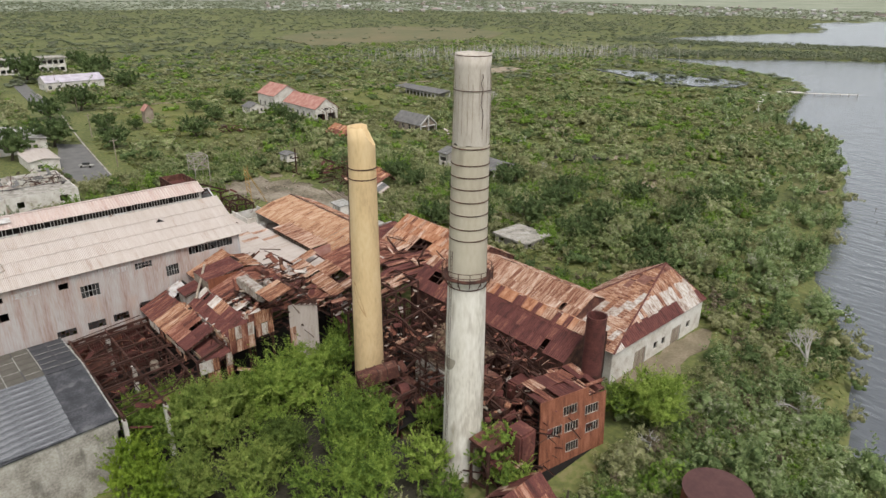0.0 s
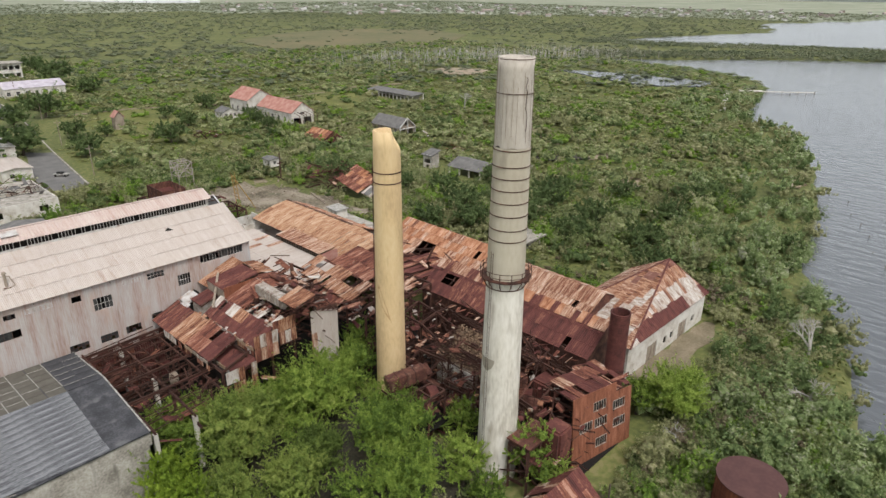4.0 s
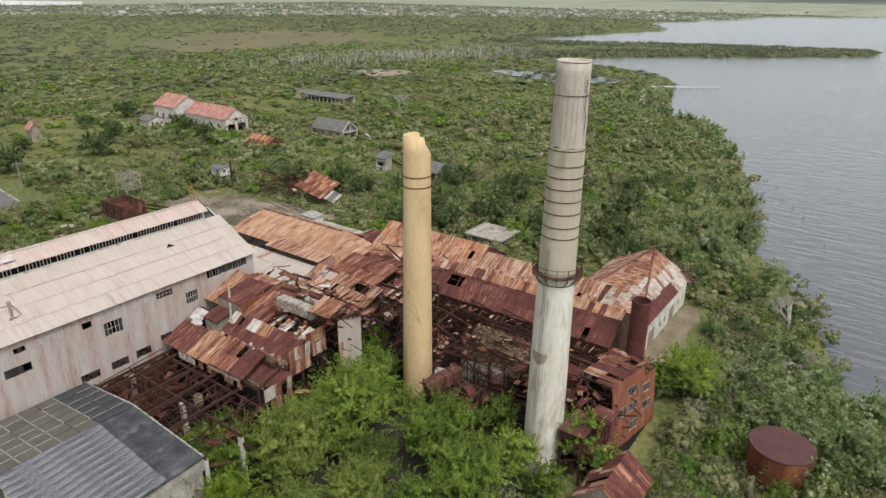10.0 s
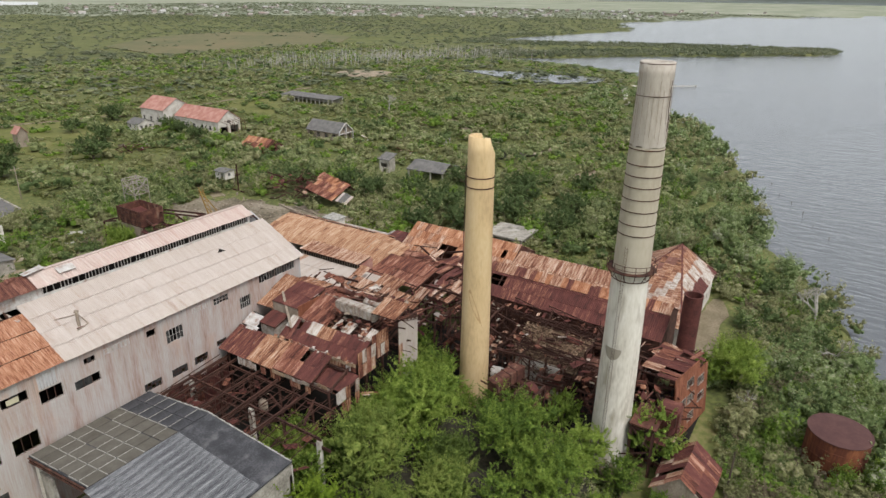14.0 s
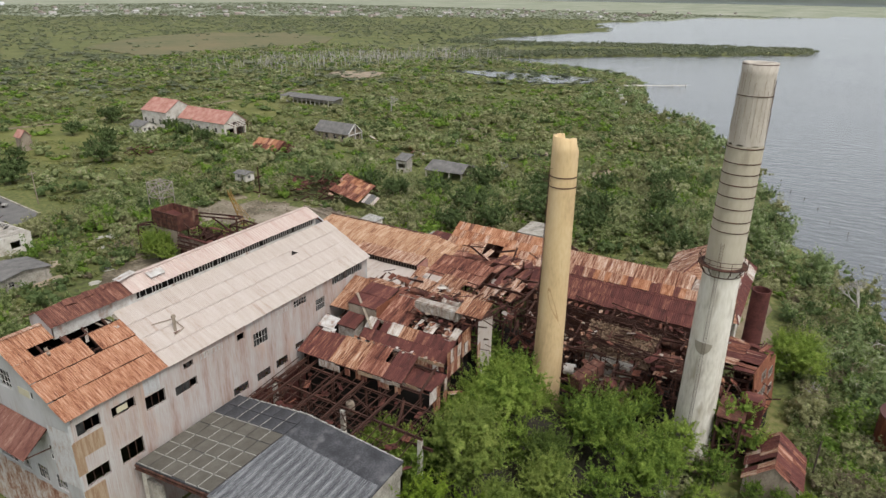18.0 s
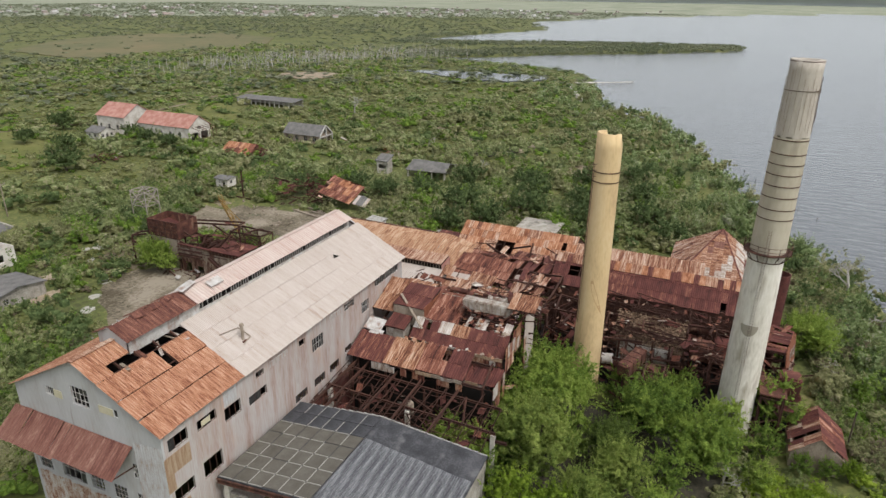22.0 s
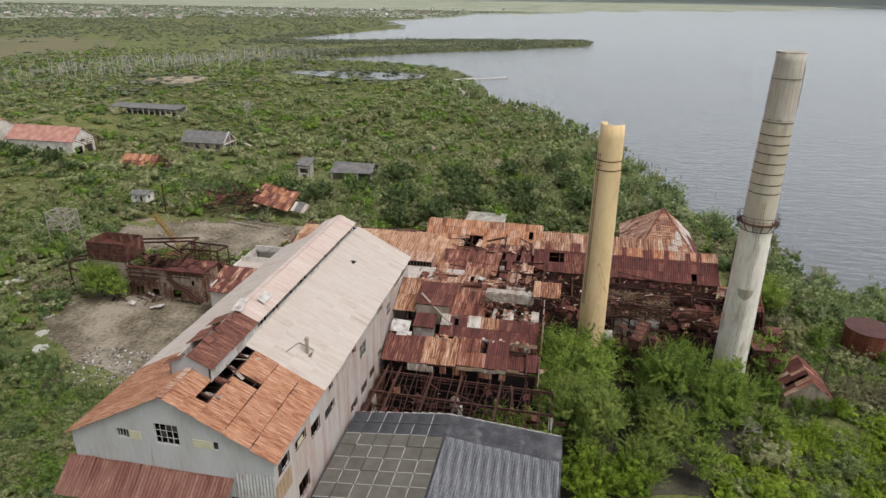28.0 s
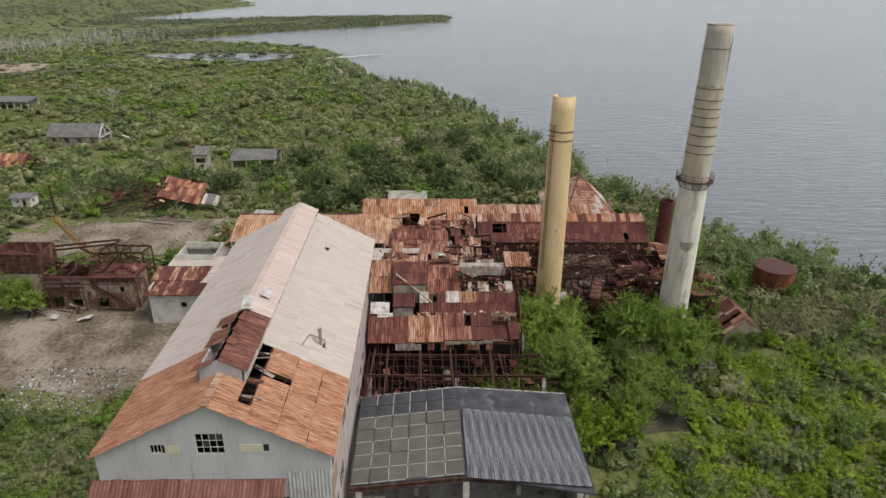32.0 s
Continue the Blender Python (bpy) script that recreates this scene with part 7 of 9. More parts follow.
def house(label, x0, x1, y0, y1, eave, ridge, along, roof_mat, wall_mat, name="house", holes_s=(), holes_w=(), base=0.0, over_by=0.4, ruined=0.0, category="house", floor=None):
    """A gabled house: four thick walls with openings, two roof planes, a shade-black floor."""
    root = thing(name, label, category, ((x0 + x1) / 2, (y0 + y1) / 2, base))
    h = eave - base
    mx, my = (x0 + x1) / 2, (y0 + y1) / 2
    gs = [(0, h), ((x1 - x0) / 2, ridge - base), (x1 - x0, h)] if along == "y" else None
    gw = [(0, h), ((y1 - y0) / 2, ridge - base), (y1 - y0, h)] if along == "x" else None
    part("wall", holed_wall((x0, y0, base), (1, 0, 0), x1 - x0, 0, h, 0.2, list(holes_s), gs), wall_mat, root)
    part("wall", holed_wall((x1, y1, base), (-1, 0, 0), x1 - x0, 0, h, 0.2, [], gs), wall_mat, root)
    part("wall", holed_wall((x0, y1 - 0.2, base), (0, -1, 0), y1 - y0 - 0.4, 0, h, 0.2, list(holes_w), gw), wall_mat, root)
    part("wall", holed_wall((x1, y0 + 0.2, base), (0, 1, 0), y1 - y0 - 0.4, 0, h, 0.2, [], gw), wall_mat, root)
    # Floor colour holds the rooms' shade.
    part("floor", block((x0 + 0.2, y0 + 0.2, base - 0.1), (x1 - 0.2, y1 - 0.2, base + 0.05)), DARK_VOID, root)
    o = over_by
    if along == "y":
        k = (ridge - eave) / (mx - x0)
        for a, s in ((x0 - o, 1), (x1 + o, -1)):
            part("roof", slab([(a, y0 - o, eave - k * o + 0.05), (mx, y0 - o, ridge + 0.05), (mx, y1 + o, ridge + 0.05), (a, y1 + o, eave - k * o + 0.05)], 0.14), roof_mat, root)
    else:
        k = (ridge - eave) / (my - y0)
        for a in (y0 - o, y1 + o):
            part("roof", slab([(x0 - o, a, eave - k * o + 0.05), (x1 + o, a, eave - k * o + 0.05), (x1 + o, my, ridge + 0.05), (x0 - o, my, ridge + 0.05)], 0.14), roof_mat, root)
    for hs, org, al in ((holes_s, (x0, y0, base), (1, 0, 0)), (holes_w, (x0, y1 - 0.2, base), (0, -1, 0))):
        for u0, u1, z0, z1 in hs:
            if z0 > 0.3:
                window_grid(root, org, al, u0, u1, z0, z1, 2, 2, rf, 0.7)
    return root


W = lambda n, step, w, z0, z1, start=1.0: [(start + i * step, start + i * step + w, z0, z1) for i in range(n)]
house("white house with a faded red gabled roof", 142, 156, 268, 283, 6.8, 10.9, "y", RED_ROOF, PLASTER, holes_w=W(3, 4.5, 1.2, 1.5, 3.5))
pk = house("long house with a faded red roof and open porch end", 144, 155, 237, 263, 5.2, 9.0, "y", RED_ROOF, PLASTER, holes_s=[(1, 4.6, 0, 2.8), (6, 9.8, 0, 2.8), (4.4, 6.4, 4.0, 5.0)], holes_w=W(5, 4.8, 1.4, 1.3, 3.0))
bm = bmesh.new()
for k in range(6):
    beam(bm, (145 + k * 1.8, 236.6, 5.2), (145.4 + k * 1.8, 233.4 - rf.random() * 2, 4.2), 0.15, 0.15)
    beam(bm, (145.4 + k * 1.8, 233.4, 0), (145.4 + k * 1.8, 233.4, 4.2), 0.15, 0.15)
part("porch_frame", bm, RUST_RED, pk, "broken rusty porch frame")
house("small white house with a grey roof", 130, 137, 268, 275, 3.0, 4.6, "y", GREY_ROOF, PLASTER, holes_s=[(1, 2, 1, 2.2), (3, 4, 0, 2.1), (5, 6, 1, 2.2)], holes_w=W(2, 3, 1.1, 1, 2.2))
ls = thing("open_shed", "long low open shed with a grey roof on white posts", "shed", (224.5, 263, 0))
part("roof", slab([(220.5, 245.5, 3.2), (229, 245.5, 3.9), (229, 281, 3.9), (220.5, 281, 3.2)], 0.18), GREY_ROOF, ls)
for k in range(13):
    part("post", block((221, 246 + k * 2.85, 0), (221.4, 246.4 + k * 2.85, 3.1)), PLASTER, ls)
part("back_wall", block((228.5, 245.8, 0), (228.8, 280.8, 3.6)), PLASTER, ls)
part("wall", block((221, 275, 0), (221.2, 280.5, 2.6)), PLASTER, ls)
rh = house("ruined timber house with a grey collapsing roof", 162, 170, 191, 207, 3.4, 6.6, "y", GREY_ROOF, OLD_WOOD, holes_s=[(0.6, 3.4, 0.2, 2.6), (4.4, 7.4, 0.0, 2.6), (3.2, 4.8, 3.6, 5.0)], holes_w=W(4, 4, 1.4, 1, 2.6), category="ruin")
for a, b in (((162, 190.4, 3.4), (166, 190.4, 6.7)), ((170, 190.4, 3.4), (166, 190.4, 6.7)), ((162, 190.4, 0), (162, 190.4, 3.4)), ((166, 190.4, 0), (166, 190.4, 6.4)), ((170, 190.4, 0), (170, 190.4, 3.4)), ((162, 190.4, 2.8), (170, 190.4, 2.8))):
    bm = bmesh.new()
    beam(bm, a, b, 0.4, 0.3)
    part("gable_timber", bm, GALV, rh)
for k in range(8):
    piece("fallen_sheet", sheet_mesh(0.9, 2.4, rf.choice([GREY_ROOF, WHITE_SHEET, PALE_RUST_SHEET]), 4), Matrix.Translation((162 + k * 1.6, 181 + rf.random() * 5, 0.5)) @ pose(0, 0, 0, rf.gauss(0, 15), rf.gauss(0, 15), rf.uniform(0, 360)), rh)
sr = gable_shed("low collapsed shed with a rusty orange roof", 132, 141, 199, 211, 1.6, 136.5, 4.4, "y", [ORANGE_SHEET, BR_SHEET], [ORANGE_SHEET, MAROON_SHEET], RUST_RED, rf, 1.2, 2, (0.05, 0.1), 0.02)
wreck(sr, 132, 141, 192, 199, 0.3, 2.6, 24, rf, 8, [MAROON_SHEET, BR_SHEET], size=(2, 5))
ha = thing("pump_house", "small grey concrete hut with a sloping roof", "hut", (138.5, 150, 0))
part("wall", holed_wall((137, 148.2, 0), (1, 0, 0), 3.4, 0, 4.4, 0.2, []), CONCRETE, ha)
part("wall", holed_wall((137, 151.8, 0), (0, -1, 0), 3.5, 0, 4.4, 0.2, [(0.4, 3.1, 1.6, 3.0), (1.2, 2.4, 0, 1.2)]), PLASTER, ha)
part("wall", block((140.2, 148.4, 0), (140.4, 151.8, 4.6)), CONCRETE, ha)
part("wall", block((137, 151.82, 0), (140.4, 152.0, 4.4)), CONCRETE, ha)
part("roof", slab([(136.4, 147.8, 4.2), (141, 147.8, 5.6), (141, 152.4, 5.6), (136.4, 152.4, 4.2)], 0.2), GREY_ROOF, ha)
rb = thing("collapsed_building", "collapsed low building with a sagging dark grey roof", "ruin", (142, 135, 0))
part("roof", slab([(137.5, 128.2, 2.6), (142, 128.6, 4.6), (142, 141.5, 4.6), (137.5, 142, 2.2)], 0.2), GREY_ROOF, rb)
part("roof", slab([(142, 128.6, 4.6), (147, 128.2, 3.2), (147, 142, 3.4), (142, 141.5, 4.6)], 0.2), GREY_ROOF, rb)
for y in (128.6, 133, 137, 141.2):
    part("post", block((138, y, -0.1), (138.4, y + 0.4, 2.5)), PLASTER, rb)
    part("post", block((146, y, -0.1), (146.4, y + 0.4, 3.2)), PLASTER, rb)
part("back_wall", block((146.5, 128.6, -0.1), (146.7, 141.5, 3.1)), CONCRETE, rb)
rp = thing("rust_heap", "collapsed shed with an orange rusted roof and heaped wreckage", "ruin", (104, 148, 0))
lean_roof(rp, (99.5, 139.0, 2.0), (0, 9.5, 2.0), (7.2, 0, 3.0), [BR_SHEET, ORANGE_SHEET, BR_SHEET], rf, 1.0, 3, 0.03, 0.02)
lean_roof(rp, (110.5, 140.0, 2.0), (0, 9.5, 1.3), (-4.2, 0, 3.5), [BR_SHEET, MAROON_SHEET], rf, 1.0, 2, 0.1, 0.02)
lean_roof(rp, (100.5, 135.0, 1.4), (0, 3.6, 0.6), (3.0, 0, 1.6), [WHITE_SHEET, GREY_ROOF], rf, 1.0, 1, 0, 0.02)
wreck(rp, 97, 110, 147, 162, 0.3, 5.4, 110, rf, 40, [MAROON_SHEET, RUST_RED, MIXED_SHEET], size=(2, 6))
sb = thing("block_house", "low grey concrete block house with a flat slab roof", "building", (105, 88.5, 0))
part("wall", holed_wall((101.5, 84.5, 0), (1, 0, 0), 8, 0, 1.9, 0.25, [(1, 2.2, 0.7, 1.5), (5, 6.2, 0.7, 1.5)]), CONCRETE, sb)
part("wall", holed_wall((101.5, 93.0, 0), (0, -1, 0), 8.25, 0, 1.9, 0.25, [(1, 2.4, 0.7, 1.5), (5.2, 6.6, 0.7, 1.5)]), CONCRETE, sb)
part("wall", block((109.25, 84.76, 0), (109.5, 93, 1.9)), PLASTER, sb)
part("wall", block((101.5, 93.02, 0), (109.5, 93.25, 1.9)), PLASTER, sb)
part("roof", block((101.0, 84.0, 1.9), (110, 93.8, 2.25)), CONCRETE, sb)
hb = house("small white raised hut beside a rusty post", 96.0, 99.4, 176.2, 180.4, 4.9, 5.3, "y", GREY_ROOF, PLASTER, name="hut", holes_s=[(1, 2, 0.9, 1.7)], holes_w=[(0.8, 1.5, 0.9, 1.7), (2.2, 3.0, 0.05, 1.8)], base=2.6, category="hut")
for x in (96.2, 99.2):
    for y in (176.4, 180.2):
        part("post", block((x - 0.12, y - 0.12, -0.2), (x + 0.12, y + 0.12, 2.5)), OLD_WOOD, hb)
rpst = thing("derrick_post", "rusty iron derrick post", "post", (96, 171, 0))
for a, b in (((96, 171, 0), (96, 171, 8)), ((95, 171, 5), (97, 171, 5)), ((96, 168.5, 0.2), (96, 173.5, 0.4))):
    strut("member", GIRDER, a, b, rpst)
house("small red-brown brick tower hut", 88, 91.5, 275, 278.5, 5.5, 7.5, "y", RED_ROOF, OLD_WOOD, name="tower_hut", category="hut")
wb = thing("scrap_heap", "small heap of white and orange roof scrap", "scrap", (160, 160, 0))
for k in range(9):
    piece("fallen_sheet", sheet_mesh(0.9, 2.4, rf.choice([WHITE_SHEET, ORANGE_SHEET, PALE_RUST_SHEET]), 4), Matrix.Translation((158 + rf.random() * 5, 157 + rf.random() * 6, 0.6 + rf.random())) @ pose(0, 0, 0, rf.gauss(0, 20), rf.gauss(0, 20), rf.uniform(0, 360)), wb)

hw = thing("timber_heap", "heap of broken brown timber in the field", "scrap", (108.5, 239.5, 0))
wreck(hw, 104.5, 112.5, 236, 243, 0.2, 2.6, 34, rf, 8, [MAROON_SHEET, GREY_ROOF, DIRTY_WHITE_SHEET], size=(2, 5))
# lattice tower of white steel
lt = thing("lattice_tower", "low white steel lattice tower on four legs", "tower", (69, 177.5, 0))
cs = [(67, 179.8), (71, 179.8), (71, 175.2), (67, 175.2)]
WROD = unit(lambda b: box(b, (0, -0.08, -0.08), (1, 0.08, 0.08)), "bar", DIRTY_WHITE)
for i, (x, y) in enumerate(cs):
    nx, ny = cs[(i + 1) % 4]
    strut("leg", WROD, (x, y, 0), (x, y, 9.0), lt)
    for z in (5.4, 7.2, 9.0):
        strut("rail", WROD, (x, y, z), (nx, ny, z), lt)
    strut("brace", WROD, (x, y, 5.4), (nx, ny, 9.0), lt)
    strut("brace", WROD, (nx, ny, 5.4), (x, y, 9.0), lt)
strut("rail", WROD, (67, 177.5, 9.0), (71, 177.5, 9.0), lt)
strut("rail", WROD, (69, 175.2, 9.0), (69, 179.8, 9.0), lt)

STAINED_PLATE = surf("rust_stained_tan_plate", [(0.075, 0.032, 0.024), (0.16, 0.085, 0.06), (0.28, 0.21, 0.155), (0.40, 0.34, 0.275)], 1.3, 7, (1, 1, 0.5), contrast=1.7, stains=((0.09, 0.035, 0.025), 0.52, (0.9, 0.9, 0.3)))
# cane hopper and loading plant in the yard
hp = thing("loading_plant", "rusted cane hopper and loading plant in the yard", "machinery", (54, 146, 0))
hop = part("hopper", holed_wall((51.5, 157.2, 0), (0, -1, 0), 8.0, 6.8, 10.2, 0.15, []), RUST_RED, hp, "big rusted plate hopper")
part("hopper_side", holed_wall((51.6, 149.2, 0), (1, 0, 0), 5.4, 6.8, 10.2, 0.15, []), RUST_RED, hop)
part("hopper_side", holed_wall((57, 149.4, 0), (0, 1, 0), 7.8, 6.8, 10.2, 0.15, []), RUST_RED, hop)
part("hopper_side", holed_wall((57, 157.3, 0), (-1, 0, 0), 5.4, 6.8, 10.2, 0.15, []), RUST_RED, hop)
part("hopper_floor", slab([(51.7, 149.4, 7.2), (56.9, 149.4, 7.2), (56.9, 157.0, 8.8), (51.7, 157.0, 8.8)], 0.12), MAROON_SHEET, hop)
for z in (6.9, 7.7, 8.5, 9.3, 10.1):
    part("rail", block((51.36, 149.2, z), (51.48, 157.2, z + 0.14)), RUST_STEEL, hop)
for k in range(6):
    part("stiffener", block((51.3, 149.3 + k * 1.55, 6.8), (51.47, 149.45 + k * 1.55, 10.3)), RUST_STEEL, hop)
frame_grid(hp, [51.8, 56.8], [134, 138, 142, 146, 149.6, 153.2, 157], lambda x, y: 6.6 if y > 149 else 5.6, rf, 1.0, diag=0.6)
for a, b in (((50.8, 157.2, 7.0), (50.0, 160.6, 6.4)), ((53.0, 157.2, 7.0), (52.4, 160.6, 6.4)), ((50.0, 160.6, 6.4), (52.4, 160.6, 6.4)), ((50.0, 160.6, 6.4), (50.0, 160.6, 0)), ((50.4, 157.8, 4.2), (50.0, 160.6, 5.2))):
    strut("bracket", GIRDER, a, b, hp)
part("chute_wall", slab([(51.5, 149.2, 2.6), (51.5, 149.2, 6.6), (51.5, 157.0, 6.6), (51.5, 152.5, 2.6)], 0.12), OLD_WOOD, hp, "pale rust-stained chute plate")
part("lower_house", holed_wall((51.5, 149.0, 0), (0, -1, 0), 15.0, 0.0, 5.9, 0.15, [(0.8, 2.4, 0.2, 2.2), (4, 5.6, 0.2, 1.8), (8.4, 10, 0.3, 2.0), (12, 13, 3.2, 4.2)]), STAINED_PLATE, hp, "rusted plate housing")
part("lower_back", block((57, 134, 0), (57.15, 149, 5.9)), RUST_RED, hp)
part("lower_end", block((51.7, 134, 0), (57, 134.15, 5.6)), STAINED_PLATE, hp)
# Near-black floor stands in for shade behind the plate openings.
part("inner_floor", block((51.7, 134.2, 3.0), (57, 149, 3.1)), DARK_VOID, hp)
for y0, y1, z0, z1 in ((146.5, 148.8, 3.2, 5.2), (141.5, 145.8, 3.4, 5.3), (136.5, 140.2, 3.2, 5.0)):
    part("plate", block((51.4, y0, z0), (51.49, y1, z1)), OLD_WOOD, hp, "pale stained plate")
part("edge_beam", block((51.0, 133.6, 5.95), (51.5, 149.2, 6.15)), MAROON_SHEET, hp)
part("top_plate", block((51.5, 133.8, 5.92), (57.2, 141.5, 6.02)), MAROON_SHEET, hp)
for k in range(9):
    part("skirt_slat", block((51.2, 133.8 + k * 0.85, 5.2), (51.3, 134.4 + k * 0.85, 5.94)), RUST_STEEL, hp)
for a, b in (((50.9, 149.0, 4.1), (50.9, 142.8, 4.3)), ((50.2, 149.0, 4.1), (50.2, 142.8, 4.3)), ((50.9, 149.0, 5.0), (50.9, 142.8, 5.2)), ((50.6, 140.5, 4.9), (50.6, 134.2, 0.5)), ((50.1, 140.5, 4.9), (50.1, 134.2, 0.5))):
    strut("walkway_rail", GIRDER, a, b, hp)
part("stair", slab([(50.0, 140.6, 4.8), (50.8, 140.6, 4.8), (50.8, 134.2, 0.4), (50.0, 134.2, 0.4)], 0.15), RUST_RED, hp)
for a, b in (((56, 150, 8.9), (58.5, 139.5, 9.2)), ((58, 150, 8.9), (60.5, 139.5, 9.2)), ((56, 150, 8.9), (58, 150, 8.9)), ((58.5, 139.5, 9.2), (60.5, 139.5, 9.2)), ((58.5, 139.5, 9.2), (58.5, 139.5, 3)), ((57, 145, 9.0), (59, 141, 5.5))):
    strut("conveyor_frame", GIRDER, a, b, hp)
wreck(hp, 52, 57, 134, 149, 4.0, 8.2, 80, rf, 8, [RUST_RED, MIXED_SHEET], size=(1.5, 4))
for k in range(7):
    y = 148.6 - 2.1 * k
    strut("walkway_post", ANGLE, (50.5, y, 0.1), (50.5, y, 5.2), hp)
    if k:
        strut("walkway_rail", ANGLE, (50.5, y, 5.1), (50.5, y + 2.1, 5.1), hp)
        strut("walkway_brace", ROD, (50.5, y, 2.0), (50.5, y + 2.1, 4.2), hp)
wreck(hp, 47.5, 51, 140, 152, 0.1, 1.2, 18, rf, 5, [MIXED_SHEET, GALV], size=(1, 3))
frame_grid(hp, [60.5, 64.5], [136, 140, 144], lambda x, y: 6.4, rf, 1.0, diag=0.9)
wreck(hp, 58, 68, 136, 150, 0.4, 5.8, 70, rf, 6, [MAROON_SHEET, RUST_RED], size=(2, 6))
cr = thing("crane_boom", "yellowed rusty lattice crane boom lying in the yard", "crane", (72, 156, 0))
YROD = unit(lambda b: box(b, (0, -0.055, -0.055), (1, 0.055, 0.055)), "boom_bar", surf("yellow_rusty_paint", [(0.14, 0.06, 0.03), (0.28, 0.17, 0.05), (0.36, 0.25, 0.08)], 0.7, 6, contrast=1.4))
A, B = Vector((70, 150, 1.0)), Vector((73.5, 158.5, 8.0))
for k in range(9):
    for oy, oz in ((0, 0), (0.9, 0), (0, 0.9), (0.9, 0.9)):
        o = Vector((oy, 0, oz))
        strut("chord", YROD, A + (B - A) * k / 9 + o, A + (B - A) * (k + 1) / 9 + o, cr)
    strut("lace", YROD, A + (B - A) * k / 9, A + (B - A) * (k + 1) / 9 + Vector((0, 0, 0.9)), cr)
    strut("lace", YROD, A + (B - A) * k / 9 + Vector((0.9, 0, 0)), A + (B - A) * (k + 1) / 9, cr)
strut("leg", YROD, (73.8, 158.5, 8.0), (76, 152, 0), cr)
strut("leg", YROD, (73.8, 158.5, 8.0), (78, 157, 0), cr)

# outbuildings against the hall's far side
an = thing("annex", "white annex with a rusty lean-to roof", "building", (49, 126, 0))
part("wall", holed_wall((46.3, 129.6, 0), (0, -1, 0), 9.0, 0, 5.6, 0.2, [(5.0, 5.9, 3.0, 4.0)]), PLASTER, an)
part("wall", block((46.5, 129.4, 0), (53, 129.6, 6.4)), PLASTER, an)
lean_roof(an, (45.6, 120.2, 5.5), (0, 9.9, 0), (7.2, 0, 1.9), [MAROON_SHEET, MAROON_SHEET, MIXED_SHEET], rf, 0.95, 2, 0, 0.006)
fb = thing("flat_roofed_annex", "white flat-roofed annex with a square roof opening", "building", (56, 122, 0))
part("wall", block((52.6, 114, 0), (52.8, 128.5, 7.0)), PLASTER, fb)
part("wall", block((52.8, 128.3, 0), (62.5, 128.5, 7.6)), PLASTER, fb)
part("wall", block((62.3, 114, 0), (62.5, 128.3, 7.0)), PLASTER, fb)
for lo, hi in (((52.8, 114, 6.9), (62.3, 121.5, 7.2)), ((52.8, 121.5, 6.9), (56.0, 128.3, 7.2)), ((61.5, 121.5, 6.9), (62.3, 128.3, 7.2))):
    part("roof", block(lo, hi), WHITE_SHEET, fb)
# Shade below the roof opening is painted as a near-black floor.
part("floor", block((53, 114.2, 0.0), (62.2, 128.2, 0.2)), DARK_VOID, fb)
part("upstand", block((55.8, 121.3, 7.2), (56.0, 128.3, 8.2)), PLASTER, fb)
part("upstand", block((56.0, 121.3, 7.2), (61.5, 121.5, 8.2)), PLASTER, fb)
part("upstand", block((61.5, 121.3, 7.2), (61.7, 128.3, 8.2)), PLASTER, fb)
part("vent_box", block((56.5, 116.5, 7.2), (57.6, 117.6, 8.1)), GALV, fb)
lowr = thing("low_roofs", "low whitish roofs with rusty debris beside the hall", "building", (47, 116, 0))
lean_roof(lowr, (41.4, 112.6, 9.8), (0, 6.5, 0), (11.0, 0, -0.4), [WHITE_SHEET, PALE_RUST_SHEET, WHITE_SHEET], rf, 1.1, 3, 0.05, 0.008)
wreck(lowr, 58, 66, 119, 124, 6.0, 9.5, 20, rf, 10, [BR_SHEET, MIXED_SHEET, PALE_RUST_SHEET], size=(1.5, 3.5))

# scattered white rubbish in the yard corner, and long planks on the far yard
def rubbish(name, label, x0, x1, y0, y1, n, size, material, rng, top=0.5, category="rubbish"):
    co, fc = [], []
    for _ in range(n):
        x, y, s = rng.uniform(x0, x1), rng.uniform(y0, y1), rng.uniform(*size)
        m = Matrix.Translation((x, y, 0.05 + rng.random() * top)) @ pose(0, 0, 0, rng.gauss(0, 25), rng.gauss(0, 25), rng.uniform(0, 360))
        b = len(co)
        for p in ((-s, -s * .5, -.05), (s, -s * .5, -.05), (s, s * .5, -.05), (-s, s * .5, -.05), (-s, -s * .5, .05), (s, -s * .5, .05), (s, s * .5, .05), (-s, s * .5, .05)):
            co.append(tuple(m @ Vector(p)))
        fc += [[b + i for i in f] for f in ((3, 2, 1, 0), (4, 5, 6, 7), (0, 1, 5, 4), (1, 2, 6, 5), (2, 3, 7, 6), (3, 0, 4, 7))]
    ob = new(name, raw_mesh(name, np.array(co), np.array(fc), material))
    return tagged(ob, label, category, kind="stuff")


RUBBISH = surf("mixed_pale_rubbish", [(0.07, 0.065, 0.055), (0.17, 0.16, 0.14), (0.34, 0.34, 0.33), (0.58, 0.59, 0.60)], 3.0, 6, island=1.2)
rubbish("rubbish", "scattered white plastic and rubble at the yard's corner", 22, 33, 128, 143, 420, (0.05, 0.24), RUBBISH, rf, 0.3)
rubbish("debris", "broken boards and stones on the bare yard", 64, 100, 134, 172, 160, (0.1, 0.6), OLD_WOOD, rf, 0.25)
